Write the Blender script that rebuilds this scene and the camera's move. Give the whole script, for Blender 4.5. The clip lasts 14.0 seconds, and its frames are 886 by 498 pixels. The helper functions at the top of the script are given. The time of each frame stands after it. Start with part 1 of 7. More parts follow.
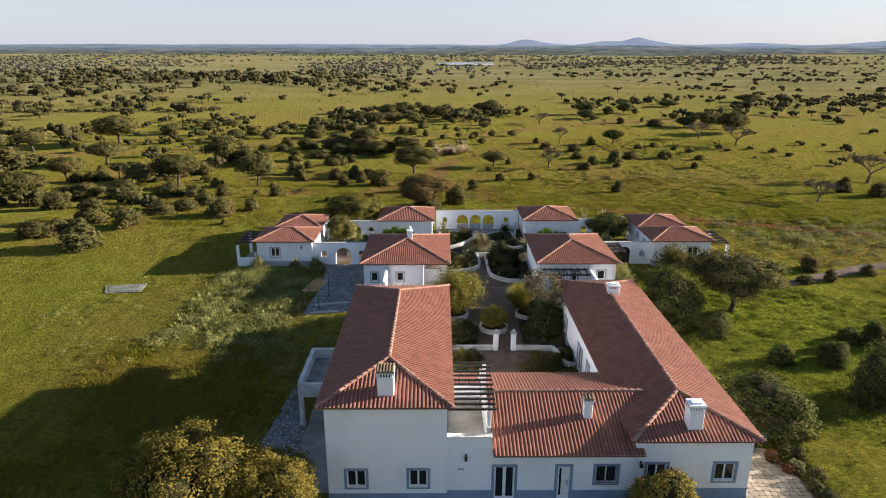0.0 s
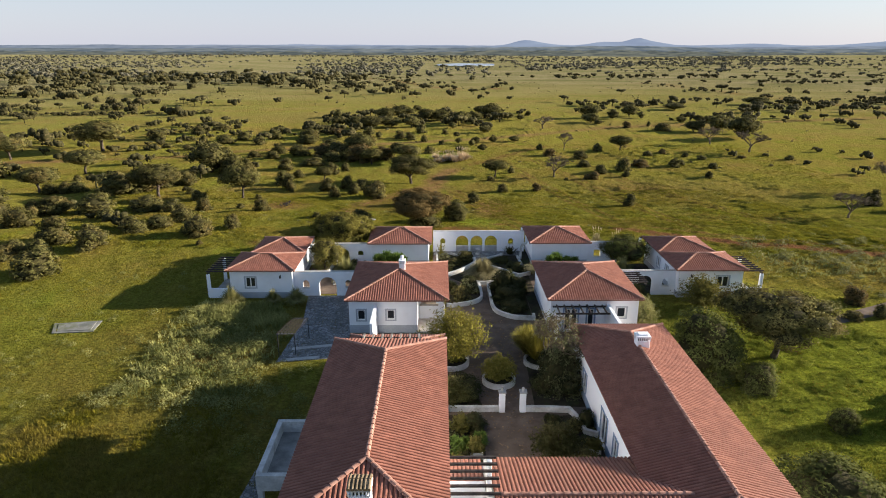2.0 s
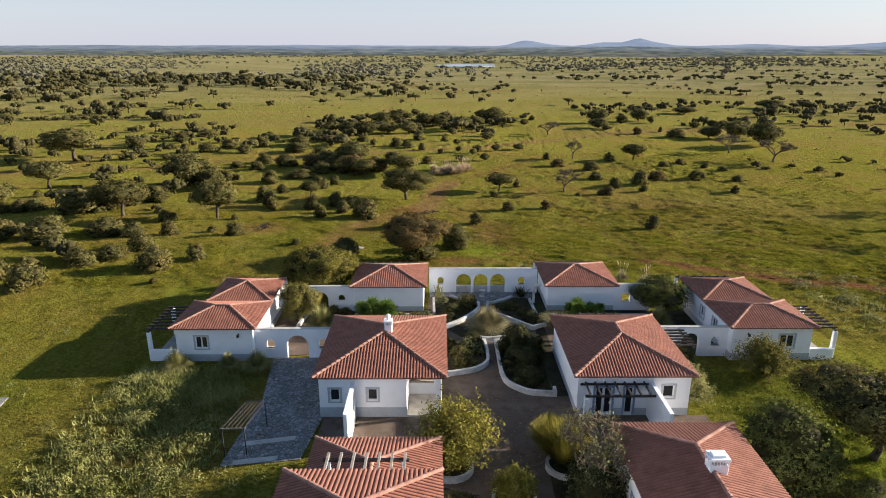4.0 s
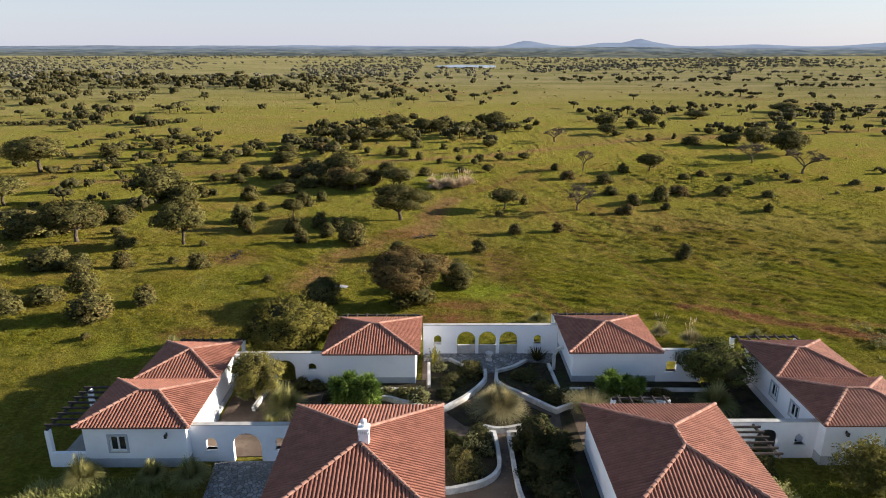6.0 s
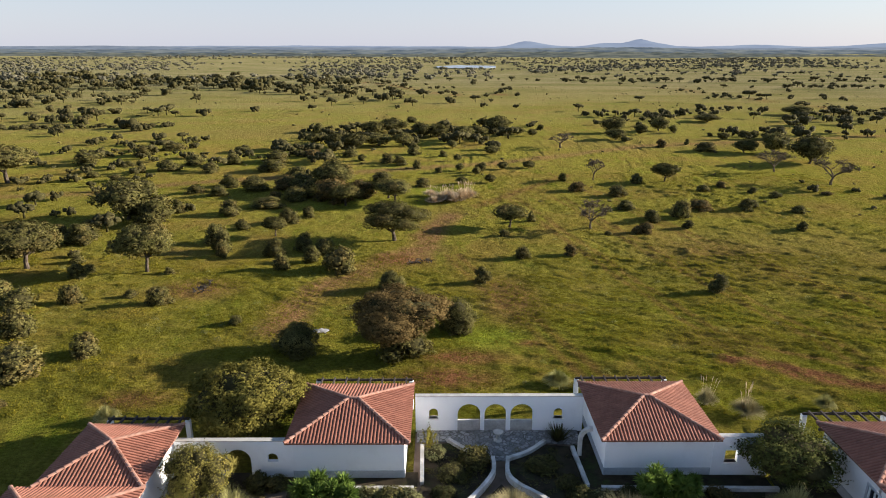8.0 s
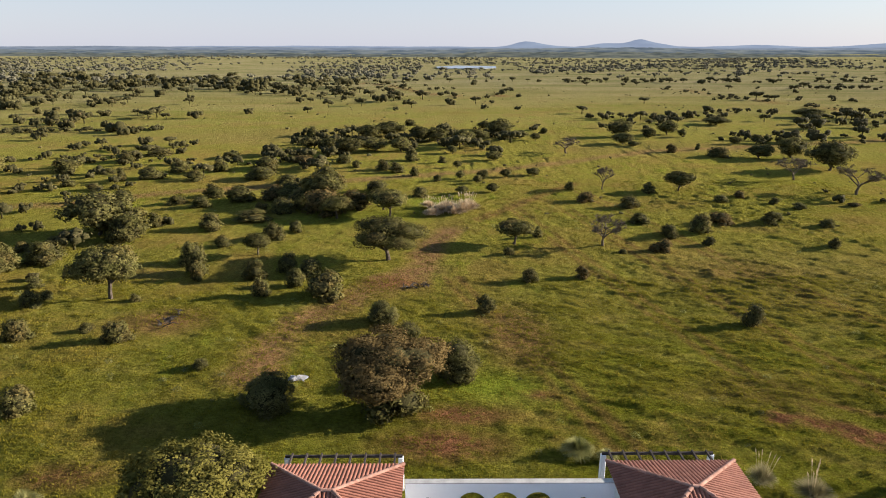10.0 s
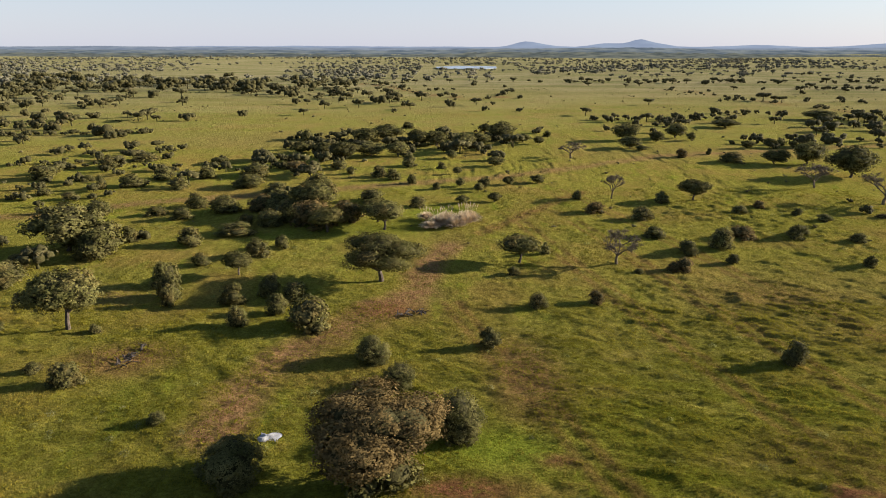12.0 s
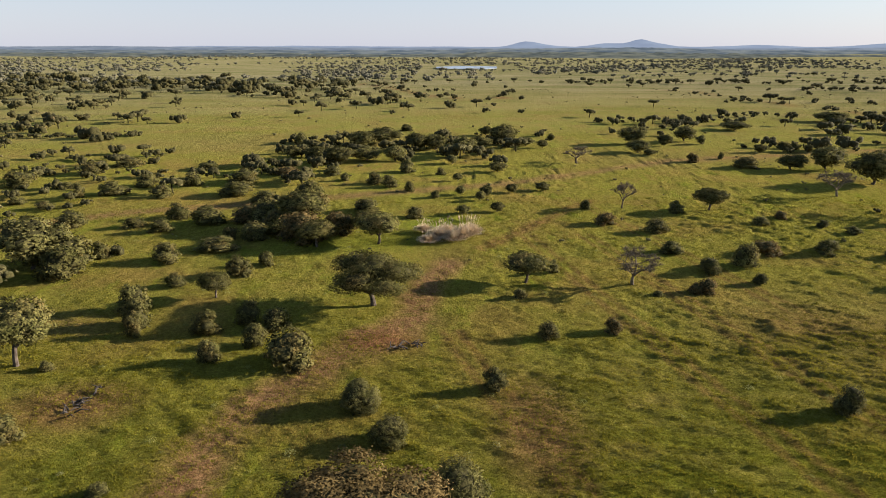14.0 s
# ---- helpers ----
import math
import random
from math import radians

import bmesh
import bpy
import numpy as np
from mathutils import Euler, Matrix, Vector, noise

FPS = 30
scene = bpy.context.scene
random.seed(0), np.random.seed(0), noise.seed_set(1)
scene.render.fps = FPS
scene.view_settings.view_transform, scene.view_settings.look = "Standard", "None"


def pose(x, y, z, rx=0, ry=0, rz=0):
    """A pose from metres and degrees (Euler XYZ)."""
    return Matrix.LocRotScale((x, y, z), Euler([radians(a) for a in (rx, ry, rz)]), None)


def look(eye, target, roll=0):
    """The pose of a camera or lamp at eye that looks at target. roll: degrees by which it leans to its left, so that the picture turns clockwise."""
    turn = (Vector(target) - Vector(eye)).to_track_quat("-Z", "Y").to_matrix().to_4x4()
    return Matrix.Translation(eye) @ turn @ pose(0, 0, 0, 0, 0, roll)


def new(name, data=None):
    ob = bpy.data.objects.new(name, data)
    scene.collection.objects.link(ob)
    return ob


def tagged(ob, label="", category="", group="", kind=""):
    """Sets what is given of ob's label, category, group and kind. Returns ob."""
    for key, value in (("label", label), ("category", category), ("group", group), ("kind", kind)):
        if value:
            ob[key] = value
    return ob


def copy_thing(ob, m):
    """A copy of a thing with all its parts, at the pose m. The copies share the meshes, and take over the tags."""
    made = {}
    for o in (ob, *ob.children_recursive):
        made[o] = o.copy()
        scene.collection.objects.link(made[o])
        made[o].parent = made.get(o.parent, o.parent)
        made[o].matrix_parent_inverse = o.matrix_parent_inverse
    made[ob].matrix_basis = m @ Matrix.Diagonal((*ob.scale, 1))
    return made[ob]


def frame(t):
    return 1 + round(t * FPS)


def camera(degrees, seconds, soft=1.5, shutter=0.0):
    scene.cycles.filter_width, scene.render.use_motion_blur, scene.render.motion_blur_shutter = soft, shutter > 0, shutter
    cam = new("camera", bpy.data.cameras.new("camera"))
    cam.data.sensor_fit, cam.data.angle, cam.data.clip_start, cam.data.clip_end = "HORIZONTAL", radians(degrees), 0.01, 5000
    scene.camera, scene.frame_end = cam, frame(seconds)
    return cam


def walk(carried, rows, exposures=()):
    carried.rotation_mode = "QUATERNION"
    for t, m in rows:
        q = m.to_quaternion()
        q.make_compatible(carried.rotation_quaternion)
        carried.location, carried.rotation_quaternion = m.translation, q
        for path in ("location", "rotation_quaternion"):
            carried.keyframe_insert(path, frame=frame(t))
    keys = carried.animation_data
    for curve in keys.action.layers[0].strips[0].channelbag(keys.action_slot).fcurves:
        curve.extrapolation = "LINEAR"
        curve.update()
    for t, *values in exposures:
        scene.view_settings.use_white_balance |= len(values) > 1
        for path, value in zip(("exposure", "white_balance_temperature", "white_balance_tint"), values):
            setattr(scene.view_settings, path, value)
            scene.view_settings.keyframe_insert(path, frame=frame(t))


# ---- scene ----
from math import sin, cos, pi, atan2, hypot, exp

cam = camera(70.0, 14.0, soft=1.0)
# seconds, x, y, z, tilt: a drone that glides ahead at an even height
PATH = [
    (0, 0.000, 0.000, 24.682, 72.053), (0.5, 0.083, 1.774, 24.749, 72.065),
    (1, 0.166, 3.843, 24.813, 72.077), (1.5, 0.246, 6.249, 24.874, 72.088),
    (2, 0.325, 8.991, 24.930, 72.099), (2.5, 0.403, 12.032, 24.983, 72.109),
    (3, 0.479, 15.312, 25.033, 72.118), (3.6, 0.569, 19.463, 25.087, 72.129),
    (4.2, 0.656, 23.727, 25.136, 72.140), (4.8, 0.742, 27.979, 25.180, 72.149),
    (5.5, 0.839, 32.788, 25.224, 72.160), (6, 0.907, 36.055, 25.252, 72.166),
    (6.5, 0.973, 39.150, 25.276, 72.173), (7, 1.038, 42.058, 25.296, 72.179),
    (7.5, 1.101, 44.778, 25.312, 72.184), (8, 1.163, 47.320, 25.325, 72.189),
    (8.7, 1.247, 50.623, 25.337, 72.195), (9.5, 1.340, 54.122, 25.341, 72.201),
    (10.5, 1.451, 58.275, 25.334, 72.207), (11, 1.504, 60.324, 25.325, 72.209),
    (11.5, 1.556, 62.379, 25.312, 72.210), (12, 1.606, 64.443, 25.295, 72.212),
    (12.5, 1.655, 66.508, 25.275, 72.212), (13, 1.702, 68.546, 25.251, 72.213),
    (13.5, 1.748, 70.518, 25.224, 72.212), (14, 1.793, 72.363, 25.193, 72.212),
]
walk(cam, [(t, pose(x, y, z, tilt, -0.026, -0.31)) for t, x, y, z, tilt in PATH])
scene.view_settings.exposure = 1.55

# ---- light ----
SUN_EL, SUN_AZ = radians(15.0), radians(12.5)      # azimuth from +x towards +y
world = bpy.data.worlds.new("World")
scene.world = world
world.use_nodes = True
wn = world.node_tree
sky = wn.nodes.new("ShaderNodeTexSky")
sky.sky_type = "NISHITA"
sky.sun_disc = False
sky.sun_elevation, sky.sun_rotation = SUN_EL, radians(90) - SUN_AZ
sky.air_density, sky.dust_density, sky.ozone_density = 1.0, 0.3, 2.0
bg = wn.nodes["Background"]
bg.inputs["Strength"].default_value = 0.062
veil = wn.nodes.new("ShaderNodeMixRGB")          # thin pale haze, thickest towards the horizon
tc = wn.nodes.new("ShaderNodeTexCoord")
sx = wn.nodes.new("ShaderNodeSeparateXYZ")
hz = wn.nodes.new("ShaderNodeMapRange")
hz.inputs["From Min"].default_value, hz.inputs["From Max"].default_value = 0.0, 0.45
hz.inputs["To Min"].default_value, hz.inputs["To Max"].default_value = 0.80, 0.06
wn.links.new(tc.outputs["Generated"], sx.inputs["Vector"])
wn.links.new(sx.outputs["Z"], hz.inputs["Value"])
wn.links.new(hz.outputs["Result"], veil.inputs["Fac"])
veil.inputs["Color2"].default_value = (3.38, 3.62, 4.58, 1)
wn.links.new(sky.outputs["Color"], veil.inputs["Color1"])
wn.links.new(veil.outputs["Color"], bg.inputs["Color"])
sun_data = bpy.data.lights.new("sun", "SUN")
sun_data.energy, sun_data.angle, sun_data.color = 5.0, radians(0.5), (1.0, 0.885, 0.75)
sun_ob = new("sun", sun_data)
sun_dir = Vector((cos(SUN_AZ) * cos(SUN_EL), sin(SUN_AZ) * cos(SUN_EL), sin(SUN_EL)))
sun_ob.matrix_world = look(sun_dir * 200, (0, 0, 0))


# ---- materials ----
def material(name, dark, light, scale=2.0, rough=0.85, bump=0.3, fine=30.0, spot=None, spot_scale=0.3, island=0.0,
             obj_random=0.0, through_light=0.0, bump_dist=0.02, metal=0.0, ramp=(0.35, 0.65), gloss=0.1, grain=0.22, sheen=0.0):
    """A surface with two scales of noise in world coordinates; spot: a third colour in larger patches."""
    m = bpy.data.materials.new(name)
    m.use_nodes = True
    nt = m.node_tree
    N, Lk = nt.nodes, nt.links
    b = N["Principled BSDF"]
    geo = N.new("ShaderNodeNewGeometry")
    n1 = N.new("ShaderNodeTexNoise")
    n1.inputs["Scale"].default_value, n1.inputs["Detail"].default_value = scale, 5
    Lk.new(geo.outputs["Position"], n1.inputs["Vector"])
    cr = N.new("ShaderNodeValToRGB")
    cr.color_ramp.elements[0].position, cr.color_ramp.elements[1].position = ramp
    cr.color_ramp.elements[0].color, cr.color_ramp.elements[1].color = (*dark, 1), (*light, 1)
    Lk.new(n1.outputs["Fac"], cr.inputs["Fac"])
    col = cr.outputs["Color"]
    n2 = N.new("ShaderNodeTexNoise")
    n2.inputs["Scale"].default_value, n2.inputs["Detail"].default_value = fine, 4
    Lk.new(geo.outputs["Position"], n2.inputs["Vector"])
    if spot:
        n3 = N.new("ShaderNodeTexNoise")
        n3.inputs["Scale"].default_value, n3.inputs["Detail"].default_value = spot_scale, 6
        n3.inputs["Roughness"].default_value = 0.65
        Lk.new(geo.outputs["Position"], n3.inputs["Vector"])
        r3 = N.new("ShaderNodeValToRGB")
        r3.color_ramp.elements[0].position, r3.color_ramp.elements[1].position = 0.5, 0.68
        Lk.new(n3.outputs["Fac"], r3.inputs["Fac"])
        mx = N.new("ShaderNodeMixRGB")
        Lk.new(r3.outputs["Color"], mx.inputs["Fac"])
        Lk.new(col, mx.inputs["Color1"])
        mx.inputs["Color2"].default_value = (*spot, 1)
        col = mx.outputs["Color"]
    hs = N.new("ShaderNodeHueSaturation")
    Lk.new(col, hs.inputs["Color"])
    mr = N.new("ShaderNodeMapRange")
    mr.inputs["To Min"].default_value, mr.inputs["To Max"].default_value = 1 - grain, 1 + grain
    Lk.new(n2.outputs["Fac"], mr.inputs["Value"])
    val = mr.outputs["Result"]
    for amount, socket in ((island, geo.outputs["Random Per Island"]), (obj_random, None)):
        if amount:
            if socket is None:
                socket = N.new("ShaderNodeObjectInfo").outputs["Random"]
            m2 = N.new("ShaderNodeMapRange")
            m2.inputs["To Min"].default_value, m2.inputs["To Max"].default_value = 1 - amount, 1 + amount
            Lk.new(socket, m2.inputs["Value"])
            mu = N.new("ShaderNodeMath")
            mu.operation = "MULTIPLY"
            Lk.new(val, mu.inputs[0])
            Lk.new(m2.outputs["Result"], mu.inputs[1])
            val = mu.outputs["Value"]
    Lk.new(val, hs.inputs["Value"])
    Lk.new(hs.outputs["Color"], b.inputs["Base Color"])
    b.inputs["Roughness"].default_value = rough
    b.inputs["Metallic"].default_value = metal
    b.inputs["Sheen Weight"].default_value, b.inputs["Sheen Roughness"].default_value = sheen, 0.5
    b.inputs["Sheen Tint"].default_value = (1.0, 0.74, 0.60, 1)
    b.inputs["Specular IOR Level"].default_value = gloss
    if bump:
        bp = N.new("ShaderNodeBump")
        bp.inputs["Strength"].default_value, bp.inputs["Distance"].default_value = bump, bump_dist
        Lk.new(n2.outputs["Fac"], bp.inputs["Height"])
        Lk.new(bp.outputs["Normal"], b.inputs["Normal"])
    if through_light:
        tr = N.new("ShaderNodeBsdfTranslucent")
        Lk.new(hs.outputs["Color"], tr.inputs["Color"])
        ms = N.new("ShaderNodeMixShader")
        ms.inputs["Fac"].default_value = through_light
        Lk.new(b.outputs["BSDF"], ms.inputs[1])
        Lk.new(tr.outputs["BSDF"], ms.inputs[2])
        Lk.new(ms.outputs["Shader"], N["Material Output"].inputs["Surface"])
    return m


M_WALL = material("white_plaster", (0.85, 0.865, 0.90), (0.89, 0.90, 0.93), 0.5, 0.9, 0.02, 9, spot=(0.80, 0.81, 0.825), spot_scale=0.35, gloss=0.0, grain=0.025)
M_LOWWALL = material("weathered_whitewash", (0.458, 0.453, 0.440), (0.634, 0.629, 0.616), 1.2, 0.9, 0.15, 9, spot=(0.352, 0.339, 0.308), spot_scale=0.9, gloss=0.0)
M_DADO = material("blue_grey_paint", (0.20, 0.27, 0.39), (0.26, 0.335, 0.46), 0.8, 0.85, 0.15, 9)
M_GREYTRIM = material("grey_trim_paint", (0.38, 0.41, 0.45), (0.46, 0.49, 0.53), 0.8, 0.85, 0.15, 9)
M_TILE = material("terracotta_tile", (0.233, 0.097, 0.068), (0.303, 0.127, 0.088), 1.5, 0.6, 0.0, 14, spot=(0.251, 0.107, 0.077), spot_scale=0.25, island=0.09, gloss=0.11, grain=0.10, sheen=0.05)
M_CHANNEL = material("terracotta_channel", (0.195, 0.080, 0.056), (0.255, 0.105, 0.074), 1.5, 0.95, 0.0, 14, gloss=0.0)
M_RIDGE = material("ridge_tile_mortar", (0.27, 0.14, 0.105), (0.40, 0.235, 0.185), 2.0, 0.9, 0.3, 12, island=0.16)
M_MORTAR = material("pale_mortar", (0.36, 0.25, 0.20), (0.50, 0.38, 0.32), 2.0, 0.95, 0.2, 12)
M_LICHEN = material("lichened_tile", (0.14, 0.105, 0.065), (0.27, 0.205, 0.135), 4.0, 0.95, 0.4, 18)
M_FRAME = material("white_paint", (0.72, 0.72, 0.71), (0.82, 0.82, 0.81), 3, 0.5, 0.05, 20)
M_WOOD = material("dark_stained_wood", (0.035, 0.03, 0.03), (0.075, 0.062, 0.055), 3, 0.7, 0.3, 25)
M_WOODGREY = material("weathered_wood", (0.20, 0.18, 0.16), (0.32, 0.29, 0.26), 3, 0.85, 0.3, 25)
M_BARK = material("bark", (0.05, 0.04, 0.03), (0.12, 0.095, 0.075), 3, 0.95, 0.6, 18)
M_TWIG = material("grey_twig", (0.10, 0.078, 0.052), (0.18, 0.142, 0.096), 3, 0.95, 0.4, 18)
M_CONCRETE = material("concrete", (0.22, 0.21, 0.195), (0.33, 0.32, 0.29), 0.7, 0.9, 0.3, 10, spot=(0.17, 0.165, 0.145), spot_scale=0.6)
M_COPING = material("stone_coping", (0.36, 0.35, 0.33), (0.48, 0.47, 0.45), 1.5, 0.9, 0.3, 12)
M_GRAVEL = material("gravel_soil", (0.098, 0.074, 0.058), (0.170, 0.130, 0.102), 1.2, 0.95, 0.6, 28, spot=(0.085, 0.064, 0.048), spot_scale=0.6)
M_SOIL = material("garden_soil", (0.025, 0.021, 0.014), (0.054, 0.042, 0.027), 1.3, 0.95, 0.7, 14, spot=(0.043, 0.054, 0.018), spot_scale=0.7, bump_dist=0.06)
M_STONEJ = material("paving_stone_dark", (0.17, 0.17, 0.17), (0.30, 0.30, 0.29), 1.2, 0.9, 0.4, 16, island=0.3)
M_SLAB_WORN = material("weathered_slab", (0.13, 0.135, 0.12), (0.25, 0.25, 0.225), 0.9, 0.9, 0.4, 12, spot=(0.12, 0.13, 0.05), spot_scale=0.5)
M_BEIGE = material("beige_flagstone", (0.42, 0.38, 0.31), (0.58, 0.53, 0.45), 1.5, 0.9, 0.3, 14, island=0.14)
M_FLAG = material("flagstone", (0.273, 0.224, 0.163), (0.396, 0.330, 0.251), 1.5, 0.9, 0.2, 14, obj_random=0.2)
M_METAL = material("dark_metal", (0.03, 0.03, 0.03), (0.06, 0.06, 0.06), 4, 0.5, 0.1, 20)
M_RUBBLE = material("dead_wood", (0.04, 0.034, 0.03), (0.09, 0.075, 0.065), 3, 0.95, 0.3, 12)
M_WHITEBAG = material("white_sheet", (0.19, 0.19, 0.195), (0.29, 0.29, 0.295), 2, 0.7, 0.3, 9)
M_AWNING = material("beige_canvas", (0.38, 0.33, 0.27), (0.50, 0.45, 0.38), 2, 0.9, 0.2, 20)

LEAF = dict(fine=5.0, rough=0.8, bump=0.0, island=0.22, through_light=0.24, gloss=0.02)
M_OAK = material("oak_leaves", (0.075, 0.074, 0.023), (0.152, 0.138, 0.048), 0.6, spot=(0.148, 0.111, 0.041), spot_scale=0.35, obj_random=0.25, **LEAF)
# leaves lifted and greyed: distance haze is put into their base colour
M_HAZEWOODS = material("hazed_far_leaves", (0.086, 0.085, 0.058), (0.138, 0.128, 0.090), 0.02, **dict(fine=5.0, rough=0.8, bump=0.0, island=0.2, through_light=0.15, gloss=0.02))
M_WOODS = material("wood_leaves", (0.076, 0.075, 0.034), (0.180, 0.156, 0.074), 0.07, spot=(0.156, 0.110, 0.055), spot_scale=0.05, **{**dict(fine=5.0, rough=0.8, bump=0.0, island=0.15, through_light=0.24, gloss=0.02)})
M_DARK = material("dark_leaves", (0.073, 0.072, 0.024), (0.155, 0.138, 0.050), 0.6, obj_random=0.3, **LEAF)
M_BROWN = material("bronze_leaves", (0.086, 0.062, 0.025), (0.175, 0.124, 0.050), 0.7, **LEAF)
M_ROUND = material("green_leaves", (0.092, 0.085, 0.018), (0.188, 0.166, 0.041), 0.7, **LEAF)
M_GOLD = material("golden_leaves", (0.108, 0.089, 0.018), (0.239, 0.190, 0.042), 0.7, **LEAF)
M_YELLOW = material("yellow_green_leaves", (0.131, 0.123, 0.023), (0.262, 0.230, 0.049), 0.8, **LEAF)
M_GREY = material("grey_green_leaves", (0.132, 0.138, 0.060), (0.259, 0.253, 0.121), 0.8, **LEAF)
M_LUSH = material("lush_leaves", (0.07, 0.115, 0.022), (0.16, 0.23, 0.05), 0.8, **LEAF)
# for balls inside crowns: shade between the leaves, put in as dark colour
M_CORE = material("crown_gap_shade", (0.030, 0.028, 0.010), (0.062, 0.055, 0.021), 3.5, 0.95, 0.6, 9, bump_dist=0.1)
M_GREENDARK = material("deep_green_leaves", (0.064, 0.074, 0.021), (0.140, 0.150, 0.043), 0.6, obj_random=0.15, **LEAF)
M_HEDGE = material("hedge_leaves", (0.030, 0.036, 0.014), (0.072, 0.074, 0.030), 0.7, **LEAF)
M_LUSHGRASS = material("lush_grass", (0.120, 0.152, 0.020), (0.263, 0.278, 0.048), 0.3, **LEAF)
M_PAMPAS = material("pampas_blades", (0.163, 0.169, 0.057), (0.362, 0.338, 0.144), 0.9, **LEAF)
M_HAY = material("grey_straw_blades", (0.17, 0.15, 0.075), (0.37, 0.33, 0.185), 0.9, **LEAF)
M_STRAW = material("dry_straw", (0.405, 0.318, 0.205), (0.655, 0.530, 0.375), 0.9, **LEAF)
M_TUFT = material("grass_tufts", (0.120, 0.112, 0.011), (0.228, 0.195, 0.022), 0.12, spot=(0.215, 0.16, 0.04), spot_scale=0.06, **{**LEAF, "through_light": 0.32})
M_LITTLE = material("olive_leaves", (0.105, 0.100, 0.024), (0.225, 0.195, 0.055), 0.8, **LEAF)
M_LITTER = material("fallen_leaves", (0.10, 0.06, 0.03), (0.30, 0.21, 0.12), 3.0, **LEAF)
M_SCRUB = material("pale_scrub", (0.150, 0.165, 0.048), (0.323, 0.319, 0.115), 0.35, **LEAF)
M_RED = material("red_leaves", (0.11, 0.045, 0.022), (0.20, 0.085, 0.04), 2.0, **LEAF)


def glass_material():
    m = bpy.data.materials.new("window_glass")
    m.use_nodes = True
    b = m.node_tree.nodes["Principled BSDF"]
    b.inputs["Base Color"].default_value = (0.02, 0.025, 0.03, 1)
    b.inputs["Roughness"].default_value = 0.04
    b.inputs["Specular IOR Level"].default_value = 0.6
    return m




def cobble_material(name, dark, light, joint, scale):
    """Irregular stones set in earth: random stone colours, dark sunken joints."""
    m = bpy.data.materials.new(name)
    m.use_nodes = True
    N, Lk = m.node_tree.nodes, m.node_tree.links
    b = N["Principled BSDF"]
    geo = N.new("ShaderNodeNewGeometry")
    v1, v2 = N.new("ShaderNodeTexVoronoi"), N.new("ShaderNodeTexVoronoi")
    v2.feature = "DISTANCE_TO_EDGE"
    for v in (v1, v2):
        v.inputs["Scale"].default_value = scale
        Lk.new(geo.outputs["Position"], v.inputs["Vector"])
    sep = N.new("ShaderNodeSeparateColor")
    Lk.new(v1.outputs["Color"], sep.inputs["Color"])
    c = N.new("ShaderNodeMixRGB")
    c.inputs["Color1"].default_value, c.inputs["Color2"].default_value = (*dark, 1), (*light, 1)
    Lk.new(sep.outputs["Red"], c.inputs["Fac"])
    r = N.new("ShaderNodeValToRGB")
    r.color_ramp.elements[0].position, r.color_ramp.elements[1].position = 0.03, 0.10
    Lk.new(v2.outputs["Distance"], r.inputs["Fac"])
    n = N.new("ShaderNodeTexNoise")
    n.inputs["Scale"].default_value, n.inputs["Detail"].default_value = 0.6, 7
    Lk.new(geo.outputs["Position"], n.inputs["Vector"])
    r2 = N.new("ShaderNodeValToRGB")
    r2.color_ramp.elements[0].position, r2.color_ramp.elements[1].position = 0.35, 0.62
    Lk.new(n.outputs["Fac"], r2.inputs["Fac"])
    mu = N.new("ShaderNodeMixRGB")
    mu.blend_type = "MULTIPLY"
    mu.inputs["Fac"].default_value = 0.35
    Lk.new(r.outputs["Color"], mu.inputs["Color1"])
    Lk.new(r2.outputs["Color"], mu.inputs["Color2"])
    c2 = N.new("ShaderNodeMixRGB")
    c2.inputs["Color1"].default_value = (*joint, 1)
    Lk.new(mu.outputs["Color"], c2.inputs["Fac"])
    Lk.new(c.outputs["Color"], c2.inputs["Color2"])
    Lk.new(c2.outputs["Color"], b.inputs["Base Color"])
    b.inputs["Roughness"].default_value = 0.9
    b.inputs["Specular IOR Level"].default_value = 0.1
    bp = N.new("ShaderNodeBump")
    bp.inputs["Strength"].default_value, bp.inputs["Distance"].default_value = 0.7, 0.06
    Lk.new(r.outputs["Color"], bp.inputs["Height"])
    Lk.new(bp.outputs["Normal"], b.inputs["Normal"])
    return m


M_COBBLE = cobble_material("cobbled_drive", (0.17, 0.175, 0.185), (0.36, 0.36, 0.365), (0.11, 0.11, 0.10), 3.6)
M_GLASS = glass_material()


